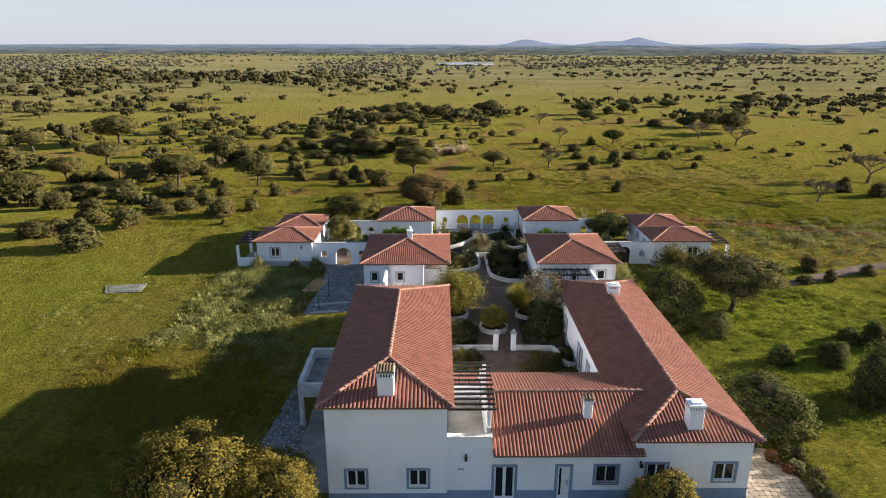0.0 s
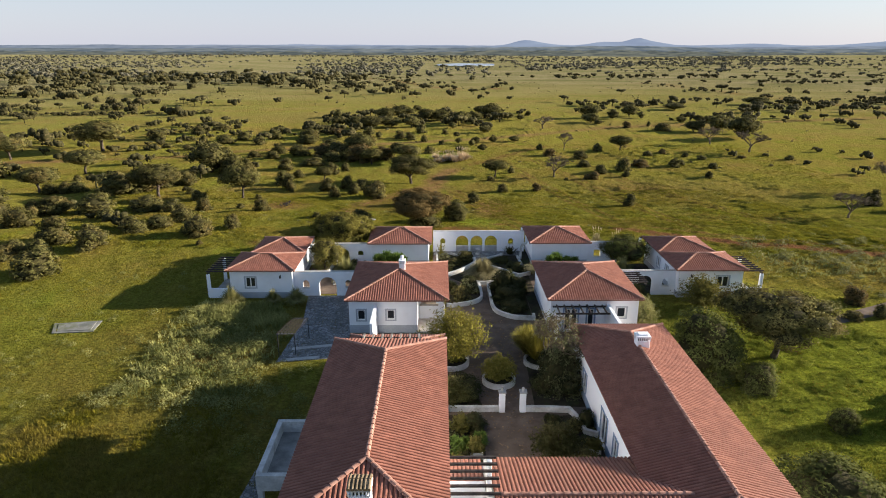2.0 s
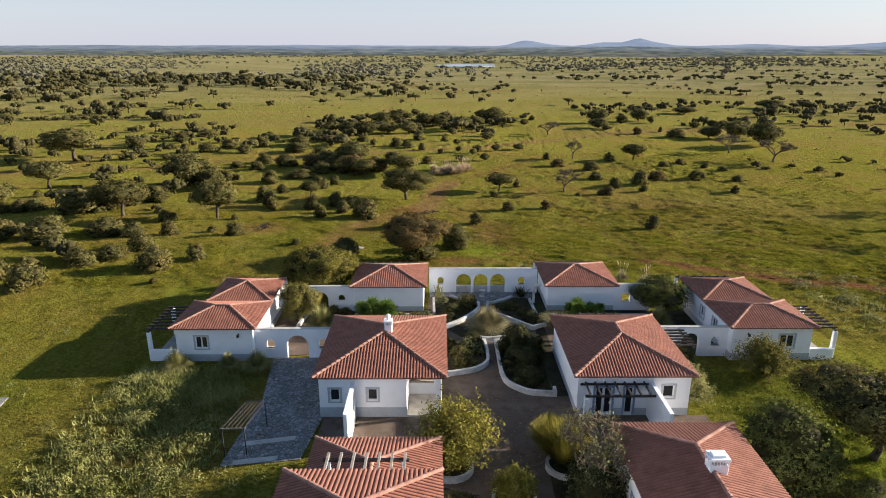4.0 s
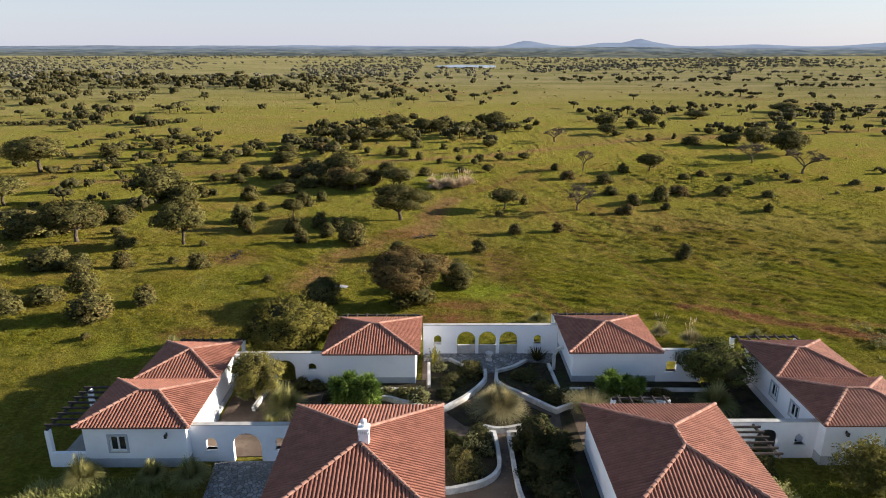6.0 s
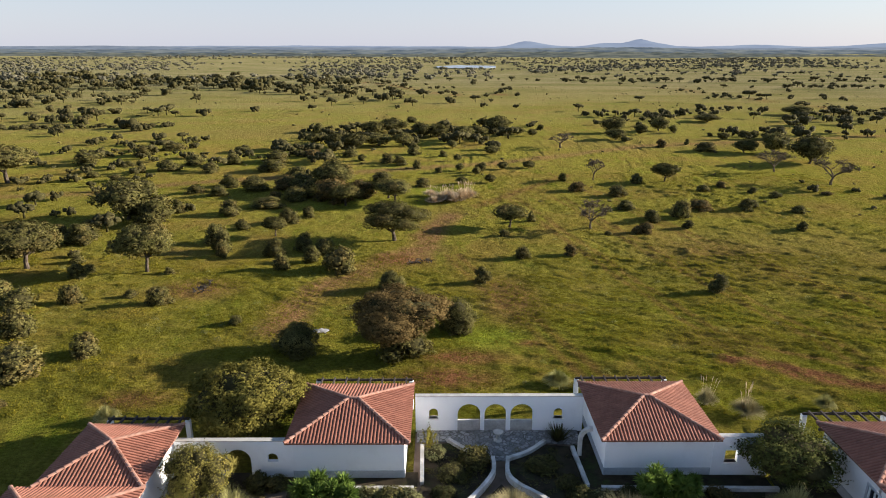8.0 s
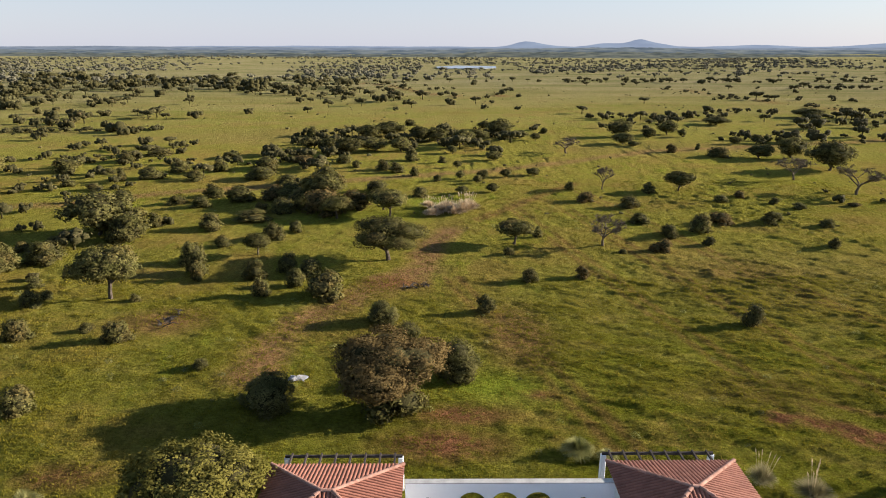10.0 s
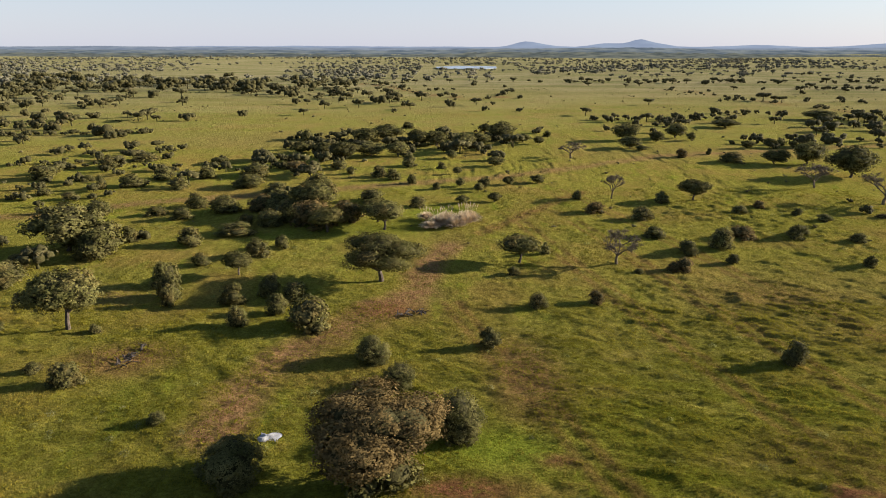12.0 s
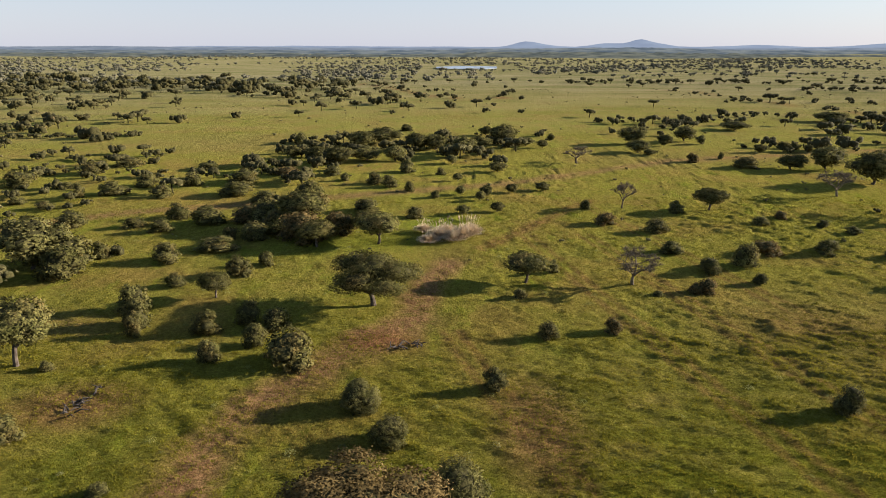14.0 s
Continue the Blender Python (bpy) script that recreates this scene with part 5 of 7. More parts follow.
# quarter arch beside the gate
qa = Mesh()
for k in range(8):
    a0, a1 = pi / 2 * k / 8, pi / 2 * (k + 1) / 8
    for r0, r1 in ((0.62, 0.86),):
        v = [(10.95 - r * cos(a), yy, 1.25 + r * sin(a)) for yy in (82.2, 82.45) for r, a in ((r0, a0), (r1, a0), (r1, a1), (r0, a1))]
        qa.add(v, [(0, 1, 2, 3), (7, 6, 5, 4), (0, 4, 5, 1), (1, 5, 6, 2), (2, 6, 7, 3), (3, 7, 4, 0)])
qa.box(10.09, 10.33, 82.2, 82.45, -0.2, 1.25)
tagged(qa.link("garden_arch", M_LOWWALL), "white quarter arch against a bungalow", "arch", kind="structure")


# ---- courts, paths and beds ----
def flat(name, label, poly, z, mat, depth=0.25):
    return tagged(Mesh().sheet(poly, z - depth, z).link(name, mat), label, name, kind="structure")


flat("pavement", "brown gravel court and garden paths between the houses",
     [(0.4, 38.4), (10.9, 38.4), (10.9, 54.4), (12, 57), (19.6, 57), (19.6, 61.5), (10.4, 61.6), (10.2, 72), (18, 72), (21.3, 78.7), (10.9, 79.2), (10.9, 84.9), (-0.5, 84.9), (-0.5, 79),
      (-14.7, 80.1), (-14.7, 70.8), (0.9, 71.3), (0.9, 61.4), (-7.6, 61.4), (-7.6, 54.2), (0.4, 54.2)], 0.0, M_GRAVEL)


def bed(poly, label="dark planted garden bed", z=0.06):
    return flat("garden_bed", label, poly, z, M_SOIL)


bed([(0.95, 67.3), (1.74, 67.34), (3.56, 67.99), (4.54, 69.17), (4.67, 71.1), (4.5, 72.99), (0.95, 73.0)])
bed([(5.54, 72.95), (5.54, 70.07), (5.58, 67.32), (5.88, 65.89), (6.74, 64.87), (7.64, 64.35), (9.2, 64.2), (9.3, 72.9)])
bed([(1.4, 75.9), (2.6, 74.3), (4.09, 73.75), (5.03, 73.5), (6.48, 73.85), (8.2, 74.4), (8.9, 75.4), (6.9, 77.2), (5.3, 78.6), (4.9, 79.4), (3.4, 77.6)], "round garden bed under tall dry grass")
bed([(0.1, 79.5), (0.1, 83.3), (1.75, 83.6), (2.83, 82.6), (4.4, 81.6), (4.3, 80.2), (3.0, 78.1), (1.5, 76.6), (0.73, 76.0), (-1.28, 76.95), (-3.5, 77.85), (-6.2, 77.2), (-7.9, 76.3), (-7.9, 78.8), (-0.1, 78.8)])
bed([(5.6, 81.6), (6.9, 82.3), (8.16, 83.4), (9.7, 83.2), (9.95, 79.3), (10.8, 78.8), (20.5, 78.6), (19.0, 75.6), (17.5, 77.0), (15.8, 77.7), (13, 77.9), (10.6, 76.75), (9.28, 76.0), (8.7, 76.6), (7.0, 78.3), (5.9, 79.3), (5.5, 80.2)])
bed([(9.32, 64.2), (10.38, 64.2), (10.38, 76.4), (9.5, 75.7), (9.32, 72.9)])
bed([(0.42, 38.6), (3.2, 38.6), (3.3, 47.9), (0.42, 47.9)])
bed([(7.0, 39.0), (10.85, 39.0), (10.85, 48.0), (7.6, 47.6)])
bed([(7.2, 49.0), (10.85, 49.0), (10.85, 59.0), (8.6, 59.0), (7.4, 55.4)])
bed([(0.5, 49.2), (3.4, 49.2), (2.6, 53.0), (0.5, 54.0)])
pv = flat("paving", "worn stone paving before the arches", [(-0.4, 83.7), (1.75, 83.78), (2.83, 82.72), (4.55, 81.71), (5.5, 81.7), (6.9, 82.43), (8.16, 83.6), (10.6, 83.4), (10.6, 85.05), (-0.4, 85.05)], 0.06, M_COBBLE)

bed([(18.2, 71.0), (24.85, 71.0), (24.85, 80.2), (21.5, 80.2), (21.4, 78.6), (19.2, 75.4)], "bare dark soil between two bungalows", 0.03)

bed([(10.02, 78.98), (21.2, 78.98), (21.2, 80.2), (11.6, 80.5), (11.6, 85.0), (10.02, 85.0)], "dark soil strip along a bungalow", 0.035)
bed([(-14.7, 79.1), (-0.2, 79.1), (-0.2, 80.6), (-14.7, 80.6)], "dark soil strip along a bungalow", 0.035)


def low_wall(pts, w=0.24, h=0.42, label="low white rendered garden wall", closed=False):
    return tagged(Mesh().kerb(pts, w, -0.2, h, closed).link("low_wall", M_LOWWALL), label, "wall", "low garden walls", "structure")


def bow(pts, n=5):
    """A smooth line through the points."""
    P = [Vector(p) for p in pts]
    P = [P[0] * 2 - P[1]] + P + [P[-1] * 2 - P[-2]]
    out = []
    for i in range(1, len(P) - 2):
        for k in range(n):
            t = k / n
            a, b, c, d = P[i - 1:i + 3]
            out.append(tuple(0.5 * ((2 * b) + (c - a) * t + (2 * a - 5 * b + 4 * c - d) * t * t + (3 * b - a - 3 * c + d) * t ** 3)))
    return out + [tuple(P[-2])]


low_wall(bow([(1.0, 67.3), (1.74, 67.34), (3.56, 67.99), (4.54, 69.17), (4.67, 71.1), (4.58, 72.99)]) + [(3.97, 73.07)])
low_wall([(6.31, 73.06)] + bow([(5.54, 72.95), (5.54, 70.07), (5.58, 67.32), (5.88, 65.89), (6.74, 64.87), (7.64, 64.35), (9.3, 64.15)]) + [(9.34, 64.9)])
low_wall(bow([(3.9, 73.75), (5.03, 73.45), (6.6, 73.83)]))
low_wall(bow([(4.55, 81.71), (4.42, 80.13), (3.06, 77.94), (1.57, 76.41), (0.73, 75.77)]) + bow([(0.73, 75.77), (-1.28, 76.74), (-3.56, 77.65), (-6.22, 76.98), (-7.9, 75.8)])[1:])
low_wall(bow([(5.5, 81.7), (5.35, 80.12), (5.86, 79.11), (6.95, 78.14), (8.68, 76.37), (9.28, 75.81)]) + [(10.59, 76.56)])
low_wall(bow([(1.75, 83.78), (2.83, 82.72), (4.55, 81.71)]), h=0.3)
low_wall(bow([(8.16, 83.6), (6.9, 82.43), (5.5, 81.7)]), h=0.3)
low_wall([(0.0, 83.2), (0.08, 79.4)], h=0.25)
low_wall([(-7.6, 78.95), (-0.4, 78.95)], h=0.25)
low_wall([(9.88, 83.0), (10.05, 79.1)], h=0.25)
low_wall([(10.85, 78.95), (21.4, 78.8)], h=0.25)
low_wall(bow([(13.2, 77.95), (15.82, 77.59), (17.43, 76.83), (18.9, 75.3)]), h=0.3)
low_wall([(6.4, 48.45), (8.1, 48.4), (9.54, 48.3), (9.9, 47.2), (10.1, 45.6), (10.85, 45.2)])
low_wall([(4.6, 48.45), (2.2, 48.45), (0.45, 48.5)])
low_wall([(8.2, 43.4), (10.6, 43.4)], h=0.3)
low_wall([(-12.6, 76.2), (-12.2, 79.5)], h=0.35)
low_wall([(-11.2, 73.5), (-10.9, 76.3)], h=0.35)
for cx, cy, r in ((4.9, 52.6, 1.2), (1.3, 55.6, 1.35), (8.5, 55.6, 1.2)):
    low_wall([(cx + r * cos(2 * pi * k / 24), cy + r * sin(2 * pi * k / 24)) for k in range(24)], 0.2, 0.4, "round white rendered planter wall", True)
    flat("garden_bed", "soil in a round planter", [(cx + (r - 0.1) * cos(2 * pi * k / 16), cy + (r - 0.1) * sin(2 * pi * k / 16)) for k in range(16)], 0.28, M_SOIL)
for cx, cy, s in ((3.35, 40.9, 0.42), (2.6, 43.3, 0.4)):
    pl = Mesh().kerb([(cx - s, cy - s), (cx + s, cy - s), (cx + s, cy + s), (cx - s, cy + s)], 0.1, -0.1, 0.45, True).link("planter", M_LOWWALL)
    tagged(pl, "small square white planter in the court", "planter", "square planters")
    flat("garden_bed", "soil in a square planter", [(cx - s, cy - s), (cx + s, cy - s), (cx + s, cy + s), (cx - s, cy + s)], 0.33, M_SOIL)
for px_ in (4.75, 6.23):
    p = thing("gate_pillar", "white rendered gate pillar with a small finial", "pillar", "gate pillars", at=(px_, 48.47, 0))
    Mesh().box(px_ - 0.21, px_ + 0.21, 48.26, 48.68, -0.2, 1.55, 0.02).link("shaft", M_WALL, p)
    Mesh().box(px_ - 0.27, px_ + 0.27, 48.2, 48.74, 1.55, 1.63, 0.02).link("cap", M_COPING, p, "grey stone cap")
    Mesh().tube([(px_, 48.47, 1.63), (px_, 48.47, 1.7), (px_, 48.47, 1.78), (px_, 48.47, 1.86), (px_, 48.47, 1.93)], [0.09, 0.06, 0.12, 0.1, 0.02], 10).link("finial", M_COPING, p, "grey stone finial")
ft = thing("garden_fountain", "small white stone fountain before the arches", "fountain", at=(5.06, 83.87, 0))
Mesh().tube([(5.06, 83.87, 0.0), (5.06, 83.87, 0.12), (5.06, 83.87, 0.2), (5.06, 83.87, 0.55)], [0.3, 0.28, 0.14, 0.12], 12).link("stem", M_COPING, ft)
Mesh().tube([(5.06, 83.87, 0.52), (5.06, 83.87, 0.6), (5.06, 83.87, 0.75), (5.06, 83.87, 0.7)], [0.1, 0.26, 0.34, 0.26], 12).link("basin", M_COPING, ft)

# stone drive on the left
flat("road", "bed of a stone-paved drive", [(-13.2, 55.9), (-8.3, 56.6), (-7.7, 61.2), (-7.7, 70.4), (-13.4, 70.4), (-12.6, 63.9)], 0.004, M_COBBLE)
flat("paving", "pale concrete strip across a drive", [(-12.5, 56.0), (-9.8, 56.5), (-9.75, 57.0), (-12.5, 56.5)], 0.016, M_COPING)
flat("paving", "pale concrete strip across a drive", [(-12.4, 58.0), (-9.1, 58.7), (-9.05, 59.15), (-12.4, 58.5)], 0.016, M_COPING)
flat("paving", "dark stone apron beside the tall wing", [(-12.0, 31.5), (-9.0, 31.5), (-9.0, 37.2), (-9.7, 39.0), (-10.6, 42.3), (-11.0, 42.1), (-11.5, 36.5)], 0.02, M_COBBLE)
flat("paving", "grey concrete yard under the balcony", [(-9.0, 30.5), (-6.3, 30.5), (-6.3, 42.2), (-9.0, 42.2)], 0.0, M_CONCRETE)
flat("road", "pale gravel track through the grass", [(37.5, 63.0), (43, 65.2), (50, 68.2), (60, 71), (60, 72.6), (49.5, 70.0), (42, 66.6), (37, 64.2)], 0.02, M_GRAVEL)
sl = Mesh().kerb([(-34.8, 61.6), (-31.5, 61.9), (-31.8, 64.0), (-35.6, 63.4)], 0.3, -0.2, 0.02, True).sheet([(-34.6, 61.8), (-31.7, 62.1), (-32.0, 63.8), (-35.3, 63.3)], -0.2, 0.05)
tagged(sl.link("paving", M_SLAB_WORN), "grey concrete slab in the grass", "paving", kind="structure")
tr = thing("trellis", "slatted metal trellis roof on thin posts", "trellis", at=(-12.4, 58.6, 0))
Mesh().bar((-13.3, 57.0, 2.0), (-11.7, 57.05, 2.0), 0.06, 0.06).bar((-12.6, 60.2, 2.0), (-11.2, 60.2, 2.0), 0.06, 0.06).link("frame", M_WOODGREY, tr)
for k in range(6):
    f = k / 5
    Mesh().bar((-13.2 + 1.4 * f, 57.0, 2.04), (-12.5 + 1.25 * f, 60.2, 2.04), 0.05, 0.03).link("slat", M_WOOD, tr)
for x, y in ((-11.8, 57.05), (-13.2, 57.0), (-11.3, 60.2)):
    Mesh().box(x - 0.03, x + 0.03, y - 0.03, y + 0.03, -0.2, 2.0).link("post", M_METAL, tr)
tk = thing("stone_well", "small white domed stone oven by the terrace", "oven", at=(20.9, 35.9, 0))
Mesh().tube([(20.9, 35.9, -0.1), (20.9, 35.9, 0.6), (20.9, 35.9, 0.95), (20.9, 35.9, 1.15)], [0.75, 0.75, 0.5, 0.1], 14).link("dome", M_WALL, tk)
Mesh().box(21.2, 21.7, 35.3, 35.6, 0.1, 0.6, 0.02).link("mouth", M_METAL, tk, "dark opening")

# ---- plants ----
def np_mesh(name, verts, faces, mats, index=None, smooth=False, normals=None):
    """A mesh from arrays; faces: a list of arrays of triangles or quads; normals: the way each vertex is lit, for leaves in a mass."""
    me = bpy.data.meshes.new(name)
    me.vertices.add(len(verts))
    me.vertices.foreach_set("co", np.asarray(verts, np.float32).ravel())
    loops = np.concatenate([f.ravel() for f in faces]).astype(np.int32)
    totals = np.concatenate([np.full(len(f), f.shape[1]) for f in faces]).astype(np.int32)
    starts = np.concatenate([[0], np.cumsum(totals)[:-1]]).astype(np.int32)
    me.loops.add(len(loops))
    me.loops.foreach_set("vertex_index", loops)
    me.polygons.add(len(totals))
    me.polygons.foreach_set("loop_start", starts)
    me.polygons.foreach_set("loop_total", totals)
    for m in mats:
        me.materials.append(m)
    if index is not None:
        me.polygons.foreach_set("material_index", np.asarray(index, np.int32))
    if smooth:
        me.polygons.foreach_set("use_smooth", np.ones(len(totals), bool))
    me.update(calc_edges=True)
    if normals is not None:
        me.polygons.foreach_set("use_smooth", np.ones(len(totals), bool))
        me.normals_split_custom_set_from_vertices(np.asarray(normals, np.float32).tolist())
    return me


def unit(v):
    return v / np.maximum(np.linalg.norm(v, axis=-1, keepdims=True), 1e-9)


def leaf_sprays(rng, centres, normals, size, jitter=0.55, long=1.35):
    """Pointed sprays of leaves at the centres, turned about the normals."""
    n = len(centres)
    nrm = unit(normals + rng.normal(0, jitter * 0.55, (n, 3)))
    a = unit(np.cross(nrm, rng.normal(0, 1, (n, 3))))
    b = np.cross(nrm, a)
    s = (size * rng.uniform(0.6, 1.35, n))[:, None] if np.isscalar(size) else (size * rng.uniform(0.6, 1.35, n))[:, None]
    v = np.stack([centres - a * s * 0.5 - b * s * 0.42, centres + a * s * 0.62 * long, centres - a * s * 0.4 + b * s * 0.46], 1)
    return v.reshape(-1, 3), np.arange(3 * n).reshape(-1, 3)


def ball(rng, c, r, n=7, m=5, rough=0.12):
    th = np.linspace(0, pi, m + 1)[1:-1]
    ph = np.arange(n) * 2 * pi / n
    ring = np.stack([np.sin(th)[:, None] * np.cos(ph), np.sin(th)[:, None] * np.sin(ph), np.cos(th)[:, None] + 0 * ph], -1).reshape(-1, 3)
    p = np.concatenate([[[0, 0, 1]], ring, [[0, 0, -1]]]) * (1 + rng.normal(0, rough, (2 + len(ring), 1)))
    tri, quad = [], []
    last = len(p) - 1
    for k in range(n):
        tri.append((0, 1 + k, 1 + (k + 1) % n))
        tri.append((last, last - n + (k + 1) % n, last - n + k))
        for j in range(len(th) - 1):
            a = 1 + j * n
            quad.append((a + k, a + n + k, a + n + (k + 1) % n, a + (k + 1) % n))
    return p * r + c, np.array(tri), np.array(quad)


def crown_parts(seed, low, lobes, leaves, size, dome=False, rad=(0.15, 0.25), spread=0.34, stray=0.10, under=0.3):
    """A crown one unit wide and one unit high from the ground, from height low up: billows of foliage, each of smaller clumps set with leaf sprays."""
    rng = np.random.default_rng(seed)
    cz, hz = (1 + low) / 2, (1 - low) / 2
    C, R = [], []
    for i in range(lobes):
        z = min(max(1 - 1.7 * (i + 0.5) / lobes + rng.normal(0, 0.09), -0.95), 0.97)
        a = i * 2.39996 + rng.normal(0, 0.45)
        r = rng.uniform(rad[0], rad[1] * 1.1)
        if dome:
            zz = min(max((i + 0.5) / lobes * 0.95 + rng.normal(0, 0.06), 0), 0.97)
            sp = (0.5 - r) * rng.uniform(0.66, 1.18) * math.sqrt(1 - zz * zz * 0.97)
            zc = max(r * 0.45, zz * (1 - r) * rng.uniform(0.88, 1.03))
        else:
            sp = (0.5 - r) * rng.uniform(0.58, 1.22) * spread / 0.34 * math.sqrt(1 - z * z) * (1 + under * min(z, 0))
            zc = cz + z * max(hz - r * 0.9, 0.02) * rng.uniform(0.85, 1.05)
        C.append((cos(a) * sp, sin(a) * sp, zc))
        R.append(r)
    C.append((0, 0, cz))
    R.append(min(0.3, hz * 0.9))
    C, R = np.array(C), np.array(R)
    sq = np.array([1, 1, min(1.0, 1.9 * hz)])
    mid = np.array([0, 0, low + 0.35 * hz])
    # smaller clumps all over the outside of the billows
    n = lobes * 110
    home = rng.integers(0, len(C) - 1, n)
    d = unit(rng.normal(0, 1, (n, 3)) + [0, 0, 0.1])
    c2 = C[home] + d * R[home][:, None] * sq * rng.uniform(0.84, 1.13, (n, 1))
    hid = np.zeros(n, bool)
    for c, r in zip(C, R * 0.8):
        hid |= (((c2 - c) / sq) ** 2).sum(1) < r * r
    c2, home = c2[~hid & (c2[:, 2] > low * 0.8)], home[~hid & (c2[:, 2] > low * 0.8)]
    r2 = rng.uniform(0.025, 0.08, len(c2))
    pick = rng.choice(len(c2), leaves * 6, p=r2 ** 1.6 / (r2 ** 1.6).sum())
    d = unit(rng.normal(0, 1, (leaves * 6, 3)) + 0.5 * unit(c2 - C[home])[pick])
    out = np.where(rng.uniform(0, 1, (leaves * 6, 1)) < stray, rng.uniform(1.1, 1.7, (leaves * 6, 1)), rng.uniform(0.55, 1.1, (leaves * 6, 1)))
    p = c2[pick] + d * r2[pick][:, None] * sq * out
    hid = np.zeros(len(p), bool)
    for c, r in zip(C, R * 0.84):
        hid |= (((p - c) / sq) ** 2).sum(1) < r * r
    keep = np.where(~hid & (p[:, 2] > low * 0.75))[0][:leaves]
    p, d, pick = p[keep], d[keep], pick[keep]
    big = unit((p - C[home[pick]]) / sq)
    nrm = unit(0.62 * d + 0.45 * big + 0.35 * unit(p - mid) + rng.normal(0, 0.25, p.shape))
    lv, lf = leaf_sprays(rng, p, nrm, size, 0.8)
    vs, ns, tris, quads, o = [], [], [], [], 0
    # inner balls, coloured dark as the shade seen through leaf gaps
    for c, r in zip(C, R * 0.76):
        bv, bt, bq = ball(rng, (0, 0, 0), r, 6, 4, 0.08)
        vs.append(bv * sq + c)
        ns.append(unit(unit(bv) + 0.5 * unit(c - mid)))
        tris.append(bt + o)
        quads.append(bq + o)
        o += len(bv)
    T, Q = np.concatenate(tris), np.concatenate(quads)
    return np.concatenate(vs + [lv]), [T, Q, lf + o], np.concatenate([np.ones(len(T) + len(Q)), np.zeros(len(lf))]), C, np.concatenate(ns + [np.repeat(nrm, 3, 0)])


def trunk_mesh(seed, C, low, r=0.035, lean=0.04, limbs=6):
    rnd_ = random.Random(seed)
    m = Mesh()
    top = Vector((rnd_.uniform(-lean, lean), rnd_.uniform(-lean, lean), max(low * 1.05, 0.12)))
    m.tube([(0, 0, -0.06), (0, 0, 0.02), tuple(top * 0.5 + Vector((lean * 0.4, 0, 0))), tuple(top)], [r * 1.5, r * 1.15, r * 0.95, r * 0.85], 8)
    idx = list(range(len(C) - 1))
    rnd_.shuffle(idx)
    for i in idx[:limbs]:
        c = Vector(C[i])
        mid = top.lerp(c, 0.5) + Vector((0, 0, -0.03))
        m.tube([tuple(top - Vector((0, 0, 0.03))), tuple(mid), tuple(c)], [r * 0.6, r * 0.42, r * 0.18], 6)
    return m


def tree_maker(name, label, category, mat, seed, low, lobes, leaves, size, r=0.035, group="", trunk_mat=None, core=None, **kw):
    """A tree or shrub one unit wide and high, to be copied at its sizes."""
    t = thing(name, label, category, group)
    V, F, idx, C, nrm = crown_parts(seed, low, lobes, leaves, size, **kw)
    tr = trunk_mesh(seed, C, low, r).link("trunk", trunk_mat or M_BARK, t)
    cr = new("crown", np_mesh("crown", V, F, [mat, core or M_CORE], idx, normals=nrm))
    cr.parent = t
    return t


def place(ob, x, y, w, h, turn, first, sink=0.05):
    m = Matrix.LocRotScale((x, y, ground_z(x, y) - sink), Euler((0, 0, turn)), (w, w, h))
    if first:
        ob.matrix_basis = m
        return ob
    c = copy_thing(ob, Matrix.Identity(4))
    c.matrix_basis = m
    return c


def plant(makers, spots, seed):
    """Sets copies of the made plants at the spots (x, y, width, height), each maker's first one being used too."""
    rnd_ = random.Random(seed)
    used = set()
    for i, (x, y, w, h) in enumerate(spots):
        k = i % len(makers)
        place(makers[k], x, y, w * rnd_.uniform(1.0, 1.1), h * rnd_.uniform(1.0, 1.12), rnd_.uniform(0, 6.28), k not in used)
        used.add(k)


OAKS = [(-35.9, 123.0, 7.1, 5.9), (-23.8, 139.8, 3.6, 3.0), (12.3, 144.7, 5.2, 3.5), (49.2, 180.2, 6.0, 3.7), (-19.7, 169.7, 8.1, 6.1),
        (-15.9, 159.2, 5.7, 3.8), (-7.1, 160.5, 5.8, 4.7), (-90.1, 179.4, 13.4, 7.2), (-8.6, 165.3, 6.0, 3.7), (-52.0, 124.5, 9.0, 6.1), (-67.9, 99.8, 8.1, 5.9),
        (-76.5, 128.5, 7.2, 4.9), (-78.1, 148.1, 8.0, 5.2), (-106.4, 166.3, 8.9, 5.1)]
DARK_NEAR = [(-11.3, 97.8, 4.1, 2.4), (2.9, 102.8, 4.1, 3.0), (-4.4, 115.1, 3.2, 2.6), (-1.8, 110.4, 2.8, 1.9)]
DARKS = [(92.7, 202.4, 8.9, 6.3),
         (91.9, 218.4, 7.9, 5.2), (84.0, 218.5, 6.6, 3.6), (-51.0, 150.2, 8.8, 6.4), (-22.9, 226.8, 6.9, 4.2), (-20.5, 254.2, 7.3, 4.1), (-14.5, 259.6, 10.0, 4.8),
         (-16.4, 230.7, 8.5, 3.5), (-29.2, 230.8, 5.7, 3.4), (-35.8, 235.1, 4.4, 3.2), (-4.2, 248.9, 7.9, 4.7), (0.6, 248.8, 6.3, 4.1), (-9.3, 230.7, 5.7, 3.7),
         (8.3, 243.8, 6.1, 4.0), (13.3, 251.8, 6.4, 2.9), (20.5, 259.3, 9.2, 5.4), (4.9, 226.5, 3.5, 2.2), (3.9, 271.5, 3.2, 2.5), (16.8, 277.9, 4.6, 2.8)]
